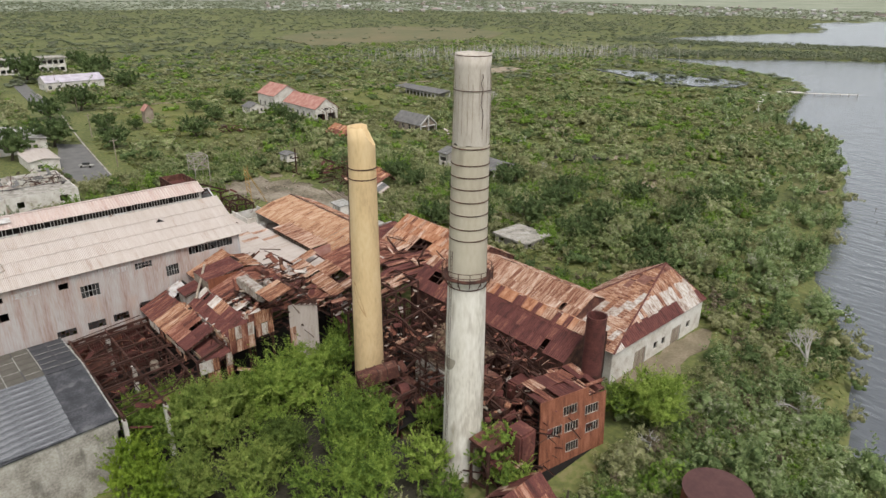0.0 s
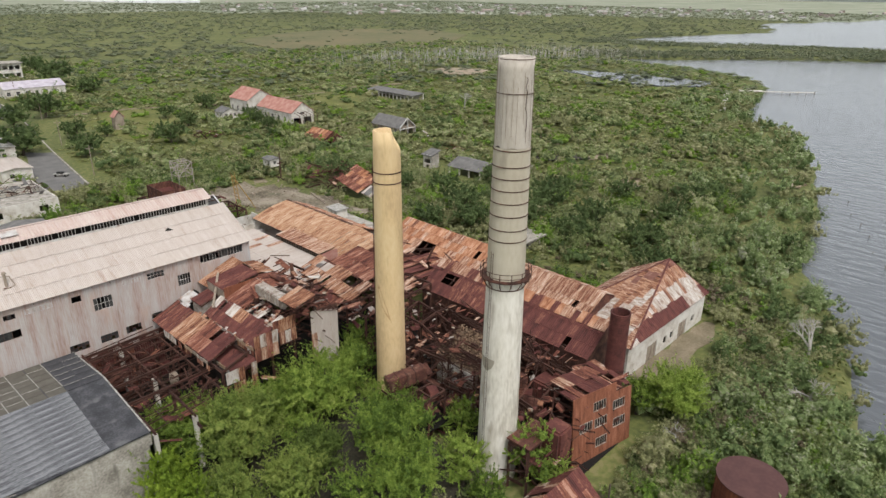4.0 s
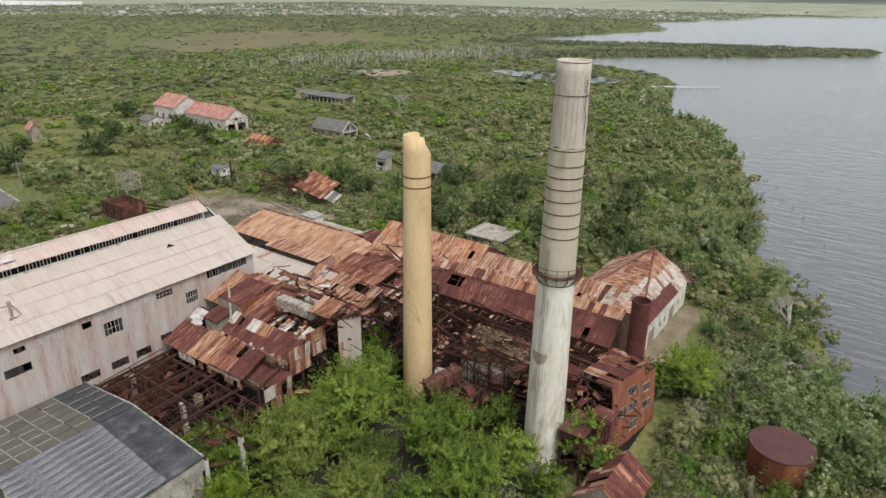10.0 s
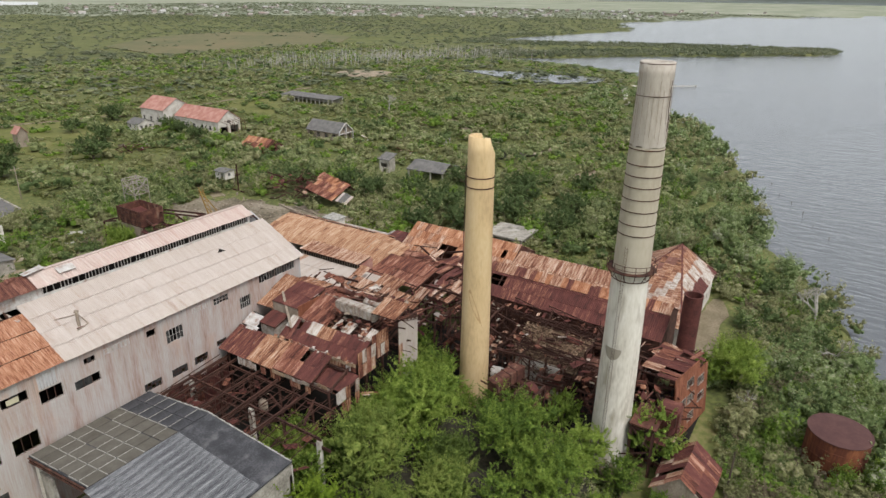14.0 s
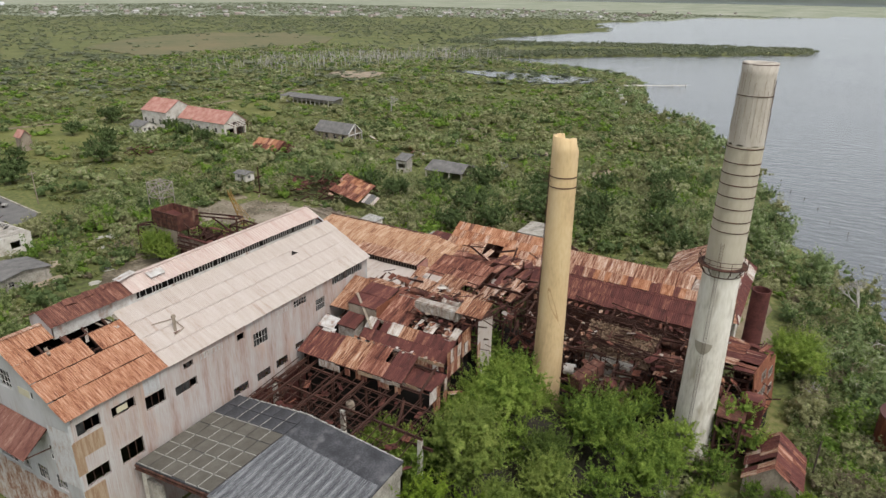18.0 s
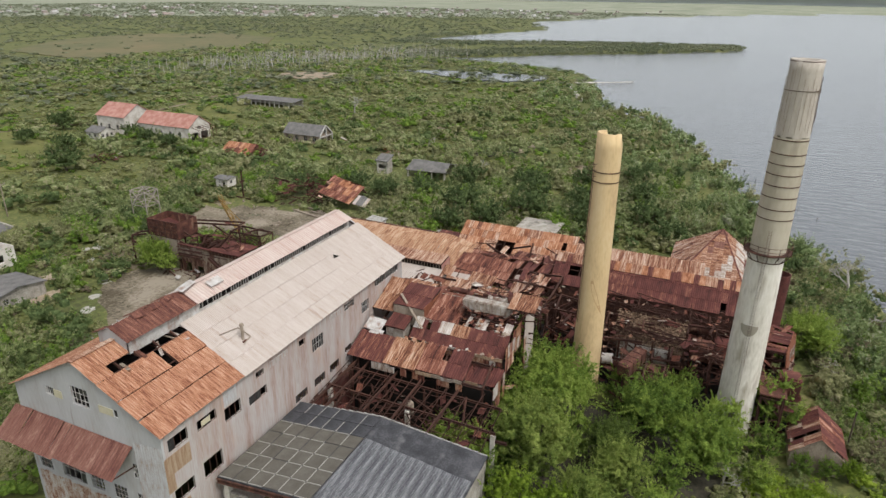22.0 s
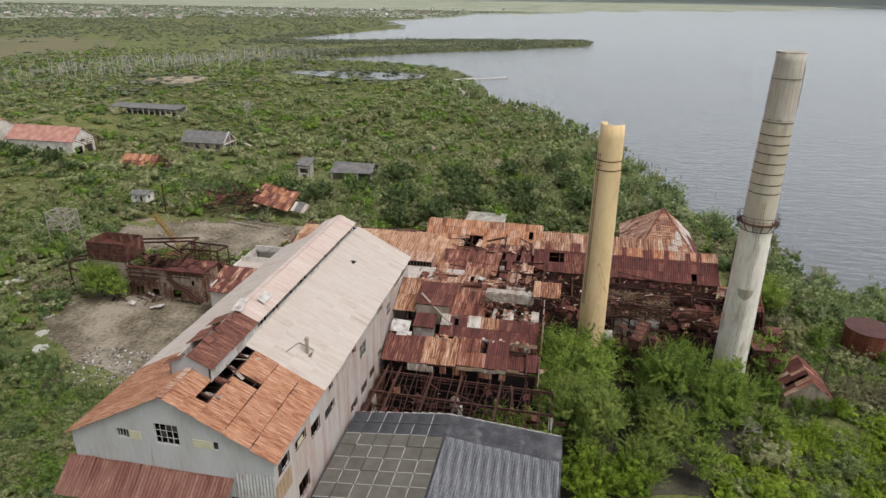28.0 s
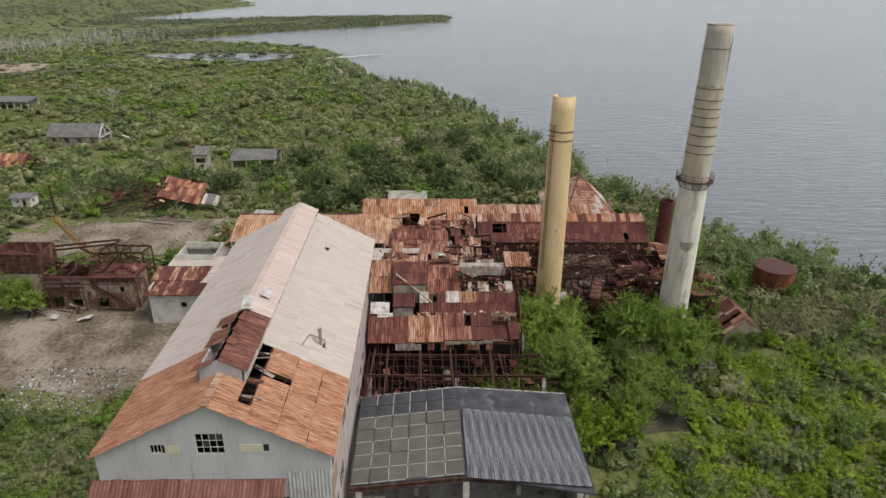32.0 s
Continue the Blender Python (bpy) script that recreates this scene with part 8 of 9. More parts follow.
rubbish("stones", "stones and rubble strewn over the concrete yard", 30, 54, 120, 156, 80, (0.05, 0.25), PAD, rf, 0.1)
for k in range(7):
    lg = thing("sleeper", "long grey timber lying on the yard", "timber", (92, 142, 0), "timbers on the yard")
    bm = bmesh.new()
    beam(bm, (91 + k * 0.9, 138 + rf.random() * 6, 0.25 + 0.02 * k), (93 + k * 0.8, 146 + rf.random() * 8, 0.3), 0.3, 0.3)
    part("beam", bm, OLD_WOOD, lg)

# houses by the road
rn = thing("ruined_house", "white flat-roofed house with a collapsed grey roof", "ruin", (33, 199, 0))
part("wall", holed_wall((21, 182.5, 0), (1, 0, 0), 18, 0, 4.2, 0.25, [(13.5, 15.5, 1.4, 2.9), (4, 5.6, 1.4, 2.9)]), PLASTER, rn)
part("wall", holed_wall((39, 182.75, 0), (0, 1, 0), 22, 0, 4.2, 0.25, [(5, 6.5, 1.4, 2.8), (14, 15.5, 1.4, 2.8)]), PLASTER, rn)
part("wall", holed_wall((21, 204.5, 0), (0, -1, 0), 21.7, 0, 4.2, 0.25, [(5, 6.5, 1.4, 2.8)]), PLASTER, rn)
part("wall", block((21.26, 204.5, 0), (39, 204.75, 4.2)), PLASTER, rn)
part("roof", block((21.3, 182.8, 4.0), (38.7, 190.5, 4.2)), CONCRETE, rn)
part("roof", slab([(21.3, 190.7, 4.2), (38.6, 190.7, 4.4), (38.6, 197.5, 2.2), (21.3, 198.5, 2.6)], 0.2), GREY_ROOF, rn)
wreck(rn, 22, 39, 188.5, 202.5, 2.6, 5.6, 60, rf, 45, [GREY_ROOF, WHITE_SHEET, GREY_ROOF, OLD_WOOD], size=(2, 6))
house("low white house with a pale roof", 30, 47, 250, 272, 4.4, 5.6, "y", LIME, PLASTER, holes_s=W(4, 4, 1.2, 1.2, 2.6), holes_w=W(5, 4, 1.2, 1.2, 2.6))
house("low white shed with a grey roof", 36, 44, 222, 238, 3.4, 4.0, "y", WHITE_SHEET, PLASTER, holes_s=[(2, 3.2, 1, 2.2)])
house("white house with a pale violet roof", 78, 106, 388, 404, 4.6, 7.2, "x", surf("pale_violet_roof", [(0.30, 0.26, 0.30), (0.46, 0.42, 0.47), (0.6, 0.57, 0.6)], 3, 6), PLASTER, holes_s=W(6, 4.2, 1.6, 1.2, 3.0), holes_w=W(3, 4, 1.6, 1.2, 3))
ob = thing("two_storey_block", "derelict two-storey concrete block with open galleries", "building", (92, 478, 0))
part("wall", holed_wall((62, 470, 0), (1, 0, 0), 46, 0, 8.6, 0.3, [(1 + i * 3.2, 3.4 + i * 3.2, z, z + 2.2) for i in range(14) for z in (1.0, 5.2)]), PLASTER, ob)
part("wall", block((62.3, 482, 0), (107.7, 482.3, 8.6)), PLASTER, ob)
part("wall", block((62, 470.3, 0), (62.3, 482.3, 8.6)), PLASTER, ob)
part("wall", block((107.7, 470.3, 0), (108, 482.3, 8.6)), PLASTER, ob)
part("roof", block((61, 468.8, 8.6), (109, 483, 9.1)), CONCRETE, ob)
# Near-black floor darkens the galleries as shade would.
part("floor", block((62.3, 470.3, 4.0), (107.7, 482, 4.3)), DARK_VOID, ob)
house("small white shed with a broken grey roof", 22, 32, 164, 172, 2.8, 3.6, "y", GREY_ROOF, CONCRETE, holes_s=[(2, 3, 1, 2)])


def utility_pole(x, y, h=9.0):
    root = thing("utility_pole", "grey wooden utility pole with a crossarm", "pole", (x, y, 0), "utility poles")
    bm = bmesh.new()
    tube(bm, (x, y, -0.3), (x, y, h), 0.16, 0.11, 8)
    part("shaft", bm, OLD_WOOD, root)
    part("crossarm", block((x - 1.1, y - 0.06, h - 0.9), (x + 1.1, y + 0.06, h - 0.75)), OLD_WOOD, root)
    for dx in (-0.9, 0, 0.9):
        part("insulator", block((x + dx - 0.05, y - 0.05, h - 0.75), (x + dx + 0.05, y + 0.05, h - 0.55)), GALV, root)


for x, y in ((58, 214), (64, 262), (74, 318), (83, 390)):
    utility_pole(x, y)
car = thing("car", "small pale car parked on the road", "car", (50.5, 219, 0))
cm = Matrix.Translation((50.5, 219, 0.05)) @ Matrix.Rotation(-0.7, 4, "Z")
bm = bmesh.new()
box(bm, (-2.1, -0.85, 0.35), (2.1, 0.85, 0.85), cm)
bmesh.ops.bevel(bm, geom=bm.edges[:], offset=0.15, segments=2, affect="EDGES")
part("body", bm, LIME, car)
bm = bmesh.new()
box(bm, (-1.3, -0.75, 0.8), (1.0, 0.75, 1.4), cm)
bmesh.ops.bevel(bm, geom=bm.edges[:], offset=0.25, segments=2, affect="EDGES")
part("cabin", bm, DARK_GLASS, car)
for dx in (-1.35, 1.35):
    for dy in (-0.8, 0.8):
        bm = bmesh.new()
        tube(bm, cm @ Vector((dx, dy - 0.1, 0.33)), cm @ Vector((dx, dy + 0.1, 0.33)), 0.33, None, 14)
        part("wheel", bm, DARK_VOID, car)

# causeway strip, pier and mooring posts
jt = thing("pier", "low white pier reaching into the bay", "pier", (409, 128, 0))
part("deck", slab([(398.5, 141, -0.5), (400.5, 141.6, -0.5), (420, 117, -0.5), (418.4, 116, -0.5)], 0.25), PLASTER, jt)
part("landing", slab([(388, 147, 0.2), (392, 150, 0.2), (402, 140, 0.0), (398, 137, 0.0)], 0.3), PLASTER, jt)
for k in range(8):
    bm = bmesh.new()
    p = Vector((399.5, 141, 0)).lerp(Vector((419, 116.5, 0)), k / 7)
    tube(bm, (p.x, p.y, -3), (p.x, p.y, 0.1), 0.2, None, 8)
    part("pile", bm, OLD_WOOD, jt)
for k in range(9):
    cb = thing("concrete_block", "pale concrete block on the causeway", "block", (0, 0, 0), "causeway blocks")
    x, y = 316 + k * 6, 128 + k * 2.2
    part("block", block((x - 1.1, y - 1.0, 0), (x + 1.1, y + 1.0, 1.2 + 0.5 * rf.random())), PLASTER, cb)
for k in range(7):
    mp_ = thing("mooring_post", "dark mooring post in the shallow bay", "post", (0, 0, 0), "mooring posts")
    bm = bmesh.new()
    x, y = 152 + k * 9 + rf.random() * 3, 24 + k * 4 + rf.random() * 4
    tube(bm, (x, y, -3), (x, y, -1.0 + rf.random() * 0.3), 0.1, None, 8)
    part("post", bm, BARK, mp_)

# ---- plants ----
G = np.random.default_rng(11)


def leaf_cloud(rng, lobes, n, size, flat=0.75, per=18, clump=0.2, plume=1.0, stray=0.42):
    """n small leaf triangles in sprays that sit on and in a set of lobes (x, y, z, radius). Gives corners (n, 3, 3)."""
    lobes = np.array(lobes, float)
    m = max(4, n // per)
    which = rng.choice(len(lobes), m, p=lobes[:, 3] ** 2 / (lobes[:, 3] ** 2).sum())
    d = rng.normal(size=(m, 3))
    d /= np.linalg.norm(d, axis=1)[:, None]
    d[:, 2] = np.where(d[:, 2] < -0.3, -d[:, 2], d[:, 2])
    r = lobes[which, 3] * (0.5 + 0.62 * rng.random(m) ** 0.7)
    c = lobes[which, :3] + d * r[:, None] * np.array([1, 1, flat])
    k = rng.integers(0, m, n)
    twig = d * 0.7 + rng.normal(size=(m, 3)) * 0.45 + np.array([0, 0, 0.55])
    twig /= np.linalg.norm(twig, axis=1)[:, None]
    length = clump * 2.3 * plume * lobes[which, 3] * (0.5 + rng.random(m))
    spray = twig[k] * (length[k] * (rng.random(n) - 0.25))[:, None] + rng.normal(size=(n, 3)) * (clump * 0.42 / plume ** 0.7 * lobes[which[k], 3])[:, None] * np.array([1, 1, 0.6])
    p = c[k] + spray
    nrm = d[k] * 0.9 + rng.normal(size=(n, 3)) * stray + np.array([0, 0, 0.45])
    nrm /= np.linalg.norm(nrm, axis=1)[:, None]
    u = np.cross(nrm, rng.normal(size=(n, 3)))
    u /= np.linalg.norm(u, axis=1)[:, None]
    v = np.cross(nrm, u)
    s = size * (0.5 + 1.0 * rng.random(n))[:, None]
    return np.stack([p - u * s * 0.75 - v * s * 0.32, p + v * s * 0.5, p + u * s * 0.85 - v * s * 0.25], 1)


def dome(rng, x, y, z, r, seg, flat=0.8):
    """The dense twiggy inside of a bush: an uneven cap of triangles."""
    ring = lambda e, k: np.array([(x + r * rng.uniform(0.8, 1.15) * math.cos(e) * math.cos(a), y + r * rng.uniform(0.8, 1.15) * math.cos(e) * math.sin(a), z + flat * r * math.sin(e) * rng.uniform(0.85, 1.1)) for a in (np.arange(seg) + k) * 6.283 / seg])
    a, b, top = ring(-0.5, 0), ring(0.6, 0.5), np.array((x, y, z + flat * r))
    out = []
    for i in range(seg):
        j = (i + 1) % seg
        out += [(a[i], a[j], b[i]), (b[i], a[j], b[j]), (b[i], b[j], top)]
    return np.array(out)


def tuft(rng, n, size, spread=1.0, height=0.9, lobes=5, core=0, feather=1.0):
    L = [(0, 0, height * 0.45, 0.55)]
    for _ in range(lobes):
        a, d = rng.random() * 6.283, rng.uniform(0.25, 0.75)
        L.append((spread * d * math.cos(a), spread * d * math.sin(a), height * rng.uniform(0.3, 0.75), rng.uniform(0.22, 0.45)))
    q = leaf_cloud(rng, L, n, size, plume=feather, clump=0.2 * feather, stray=0.36 + 0.12 * feather)
    if core:
        q = np.concatenate([q] + [dome(rng, x, y, z * 0.9, r * (0.76 - 0.12 * feather), core) for x, y, z, r in L])
    q[:, :, 2] = np.maximum(q[:, :, 2], 0.02)
    return q


def scatter(name, templates, places, material, label, category):
    """Many plants as one mesh. places: x, y, z, radius, height factor."""
    out = []
    for k, (x, y, z, s, h) in enumerate(places):
        t = templates[k % len(templates)]
        a = G.random() * 6.283
        c, n = math.cos(a), math.sin(a)
        q = t * np.array([s, s, s * h])
        out.append(np.stack([q[..., 0] * c - q[..., 1] * n + x, q[..., 0] * n + q[..., 1] * c + y, q[..., 2] + z], -1).reshape(-1, 3))
    co = np.concatenate(out)
    ob = new(name, raw_mesh(name, co, np.arange(len(co)).reshape(-1, 3), material))
    return tagged(ob, label, category, kind="stuff")


CLEAR = [(364, 168, 414, 268, 0), (21, 127, 34, 143, 0), (17, 50, 41, 68, 0), (28, 44, 40, 52, 0), (-8, 67, 46, 114, 2.5), (38, 68, 92, 104, 1.5), (42, 34, 66, 72, 1.5), (62, 42, 101, 58, 1.0), (28, 117, 55, 156, 1.0), (72, 129, 95, 174, 0.5), (74, 36, 99, 43, 0.8), (35, 30, 46, 40, 0.5),
         (54.2, 16.4, 61.6, 23.5, 0.4), (144, 234, 155, 282, 1.3), (162, 190, 170, 207, 1.3), (219, 245, 229, 281, 1.3), (128, 266, 139, 277, 1.3), (18, 180, 42, 208, 0), (20, 162, 34, 174, 0), (99, 138, 111, 160, 1.3), (134, 128, 146, 152, 1.3), (44, 198, 60, 256, 1), (58, 256, 78, 480, 0), (101.5, 84.5, 109.5, 93, -1), (316, 300, 356, 340, -3)]
OPEN = [(60, 200, 118, 270, 0.3), (60, 270, 128, 330, 0.12), (118, 260, 250, 420, 0.55), (230, 250, 330, 330, 0.35)]


def sown(n, x0, x1, y0, y1, keep):
    x, y = G.uniform(x0, x1, n), G.uniform(y0, y1, n)
    ok = keep(x, y)
    return x[ok], y[ok]


def clear_of(x, y):
    ok = np.ones(x.shape, bool)
    for a, b, c, d, m in CLEAR:
        ok &= ~((x > a - m) & (x < c + m) & (y > b - m) & (y < d + m))
    return ok


def seen_side(x, y, far=1e9):
    """The part of the land that lies on the camera's side of view."""
    return (((x > 1) & (y + 0.72 * x > 34)) | (0.68 * x + 0.74 * y > 52) | (0.855 * x + 0.52 * y > 44)) & (y > 0.2 * x - 12) & (np.hypot(x, y) < far)


def thinned(x, y):
    """How much grows here: open lawns and marsh stay nearly bare."""
    f = np.ones(x.shape)
    for a, b, c, d, k in OPEN:
        f = np.where((x > a) & (x < c) & (y > b) & (y < d), k, f)
    return f


def smooth_field(x, y, s, k):
    return np.clip(0.5 + 0.25 * (np.sin(x / s + k) + np.sin(y / s * 1.3 + 2 * k) * np.cos(x / s * 0.7 - k)) + 0.12 * np.sin((x + y) / s * 2.3), 0, 1)


# mangrove belt along the shore
near_t = [tuft(G, 330, 0.078, lobes=6, core=6, feather=1.7) for _ in range(9)]
mid_t = [tuft(G, 62, 0.125, lobes=4, core=5, feather=1.4) for _ in range(9)]
far_t = [tuft(G, 8, 0.25, lobes=2, core=4) for _ in range(9)]
horizon_t = [tuft(G, 4, 0.35, lobes=0, core=5) for _ in range(9)]


def split(name, x, y, s, h, material, label, category, others=()):
    """Sows plants in finer or coarser meshes by their distance from the mill. others: (leaves, share, label) of plants of another tone among them."""
    d = np.hypot(x + 5, y - 40)
    z = np.where(shore_distance(x, y) < 4, -0.9, -0.15)
    tone = 0.45 * G.random(len(x)) + 0.55 * smooth_field(x, y, 9, 6)
    tone = np.argsort(np.argsort(tone)) / max(1, len(x))
    start = 0.0
    shares = [*others, (material, 1.0, label)]
    for leaves, share, words in shares:
        mine = (tone >= start) & (tone < start + share)
        start += share
        for sel, tm in (((d < 105) | (s > 3.0) & (d < 185), near_t), ((d >= 105) & (d < 330) & ~((s > 3.0) & (d < 185)), mid_t), ((d >= 330) & (d < 640), far_t), (d >= 640, horizon_t)):
            if (sel & mine).any():
                scatter(name, tm, np.stack([x, y, z, s, h], -1)[sel & mine], leaves, words, category)


x, y = sown(13500, 20, 520, -60, 320, lambda x, y: (lambda d: (d > -1.5) & (d < 34) & (G.random(x.shape) < np.where(d < 10, 0.95, 0.5)))(shore_distance(x, y)) & clear_of(x, y) & seen_side(x, y))
split("mangrove_thicket", x, y, G.uniform(1.9, 4.4, len(x)), G.uniform(0.8, 1.5, len(x)) * np.where(x > 360, 0.35, 1), LEAF_MANGROVE, "dense green mangrove thicket along the water's edge", "mangrove", [(LEAF_OLIVE, 0.22, "olive-grey mangroves along the water's edge"), (LEAF_DEEP, 0.2, "deep green mangroves along the water's edge")])
# scrub round the mill
x, y = sown(6800, -60, 135, -40, 215, lambda x, y: (shore_distance(x, y) > 14) & clear_of(x, y) & seen_side(x, y) & (G.random(x.shape) < 0.35 + 0.6 * smooth_field(x, y, 17, 1)))
split("scrub", x, y, G.uniform(1.0, 3.2, len(x)) * np.where(G.random(len(x)) < 0.15, 1.4, 1), G.uniform(0.7, 1.3, len(x)), LEAF_BUSH, "tangled green thorn scrub round the mill", "bushes", [(LEAF_OLIVE, 0.3, "dull olive thorn scrub round the mill"), (LEAF_FRESH, 0.16, "fresh bright green bushes among the scrub"), (LEAF_DEEP, 0.2, "deep green bushes among the scrub")])
x, y = sown(1500, 40, 112, 4, 46, lambda x, y: (shore_distance(x, y) > 5) & clear_of(x, y) & (np.abs(y - 38 + (x - 60) * 0.55) > 1.6))
split("scrub", x, y, G.uniform(0.9, 2.9, len(x)), G.uniform(0.6, 1.1, len(x)), LEAF_BUSH, "thick green scrub between the mill and the shore", "bushes", [(LEAF_OLIVE, 0.42, "dull olive thorn scrub near the shore"), (LEAF_DRY, 0.14, "dry grey-brown thorn scrub near the shore"), (LEAF_FRESH, 0.12, "fresh bright green bushes near the shore")])
x, y = sown(1100, -20, 135, -40, 200, lambda x, y: (shore_distance(x, y) > 8) & clear_of(x, y) & seen_side(x, y) & (G.random(x.shape) < 0.3 + 0.6 * smooth_field(x, y, 13, 4)))
split("dry_scrub", x, y, G.uniform(0.7, 1.8, len(x)), G.uniform(0.7, 1.2, len(x)), LEAF_DRY, "dry grey-brown leafless thorn scrub", "bushes")
x, y = sown(640, 1, 40, 16, 60, lambda x, y: (0.72 * x + y > 35) & (y < 66 - 0.75 * x) & clear_of(x, y))
split("lime_scrub", x, y, G.uniform(0.9, 2.2, len(x)), G.uniform(0.7, 1.2, len(x)), LEAF_LIME, "bright yellow-green leafy scrub", "bushes")
x, y = sown(120, 28, 39, 29, 40, lambda x, y: clear_of(x, y))
split("lime_scrub", x, y, G.uniform(0.8, 1.7, len(x)), G.uniform(0.8, 1.3, len(x)), LEAF_LIME, "bright yellow-green leafy scrub", "bushes")
x, y = sown(260, 76, 100, 96, 132, lambda x, y: clear_of(x, y))
split("lime_scrub", x, y, G.uniform(0.7, 1.7, len(x)), G.uniform(0.7, 1.2, len(x)), LEAF_LIME, "bright yellow-green leafy scrub", "bushes")
x, y = sown(700, -4, 29, 115, 152, lambda x, y: clear_of(x, y))
split("scrub", x, y, G.uniform(0.9, 2.3, len(x)), G.uniform(0.6, 1.1, len(x)), LEAF_BUSH, "thick green scrub behind the white hall", "bushes", [(LEAF_OLIVE, 0.25, "dull olive scrub behind the white hall"), (LEAF_FRESH, 0.3, "fresh bright green bushes behind the white hall")])
# weeds and grass tufts that fill the ground between the bushes
weed_t = [tuft(G, 24, 0.3, 1.0, 0.6, 5) for _ in range(6)]
x, y = sown(10500, -30, 118, -30, 130, lambda x, y: (shore_distance(x, y) > 1) & clear_of(x, y) & seen_side(x, y))
scatter("weeds", weed_t, np.stack([x, y, np.full(len(x), -0.1), G.uniform(0.5, 1.3, len(x)), G.uniform(0.5, 1.0, len(x))], -1), LEAF_WEED, "rank olive weeds and grass between the bushes", "weeds")
x, y = sown(3000, 36, 78, 8, 44, lambda x, y: clear_of(x, y) & (shore_distance(x, y) > 2))
scatter("weeds", weed_t, np.stack([x, y, np.full(len(x), -0.1), G.uniform(0.6, 1.5, len(x)), G.uniform(0.6, 1.3, len(x))], -1), LEAF_BUSH, "rank green weeds between the mill and the shore", "weeds")
x, y = sown(3600, 0, 66, 112, 215, lambda x, y: clear_of(x, y) & (G.random(x.shape) < 0.35 + 0.6 * smooth_field(x, y, 15, 2)))
scatter("weeds", weed_t, np.stack([x, y, np.full(len(x), -0.1), G.uniform(0.6, 1.6, len(x)), G.uniform(0.5, 1.1, len(x))], -1), LEAF_WEED, "rank yellow-green weeds round the yard", "weeds")
# open field beyond
x, y = sown(22000, 40, 520, 40, 520, lambda x, y: (shore_distance(x, y) > 18) & clear_of(x, y) & (np.hypot(x - 10, y - 40) > 110) & (G.random(x.shape) < np.where(np.hypot(x - 10, y - 40) < 225, 0.92, np.clip(1.2 * smooth_field(x, y, 23, 3) + 0.08, 0.25, 1)) * thinned(x, y)))
split("field_shrubs", x, y, np.clip(np.exp(G.normal(0.72, 0.42, len(x))), 0.8, 4.2) * np.where(np.hypot(x, y) > 300, 1.5, 1.32), G.uniform(0.6, 1.1, len(x)) * np.where(np.hypot(x, y) > 300, 0.7, 1), LEAF_FIELD, "low olive shrubs scattered over the open field", "bushes", [(LEAF_OLIVE, 0.3, "dull olive shrubs scattered over the open field"), (LEAF_FRESH, 0.2, "fresh green shrubs scattered over the open field"), (LEAF_DEEP, 0.12, "deep green shrubs scattered over the open field")])
x, y = sown(620, 60, 330, 90, 380, lambda x, y: (shore_distance(x, y) > 18) & clear_of(x, y) & (np.hypot(x - 10, y - 40) > 95) & (G.random(x.shape) < 0.25 + 0.6 * smooth_field(x, y, 40, 9)))
split("round_bushes", x, y, G.uniform(1.8, 3.8, len(x)), G.uniform(0.75, 1.1, len(x)), LEAF_BUSH, "large round green bushes standing in the field", "bushes", [(LEAF_DEEP, 0.45, "large deep green bushes standing in the field")])
weed_f = [tuft(G, 10, 0.55, 1.0, 0.5, 3) for _ in range(6)]
x, y = sown(20000, 40, 420, 60, 420, lambda x, y: (shore_distance(x, y) > 18) & clear_of(x, y) & (np.hypot(x - 10, y - 40) > 95))
scatter("field_weeds", weed_f, np.stack([x, y, np.full(len(x), -0.05), G.uniform(0.9, 2.3, len(x)), G.uniform(0.2, 0.45, len(x))], -1), LEAF_WEED, "rough yellow-green grass and weeds over the open field", "weeds")
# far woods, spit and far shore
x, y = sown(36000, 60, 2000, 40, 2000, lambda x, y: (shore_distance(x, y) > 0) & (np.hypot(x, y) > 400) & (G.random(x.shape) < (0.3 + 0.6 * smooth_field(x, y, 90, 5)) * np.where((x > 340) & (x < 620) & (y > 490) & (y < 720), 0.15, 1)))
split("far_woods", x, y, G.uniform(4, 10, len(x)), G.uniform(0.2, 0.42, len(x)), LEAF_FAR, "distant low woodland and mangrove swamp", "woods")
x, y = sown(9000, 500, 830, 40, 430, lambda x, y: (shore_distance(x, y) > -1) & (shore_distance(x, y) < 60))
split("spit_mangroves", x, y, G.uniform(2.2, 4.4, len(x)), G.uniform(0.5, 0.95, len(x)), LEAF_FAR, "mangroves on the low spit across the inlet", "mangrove")


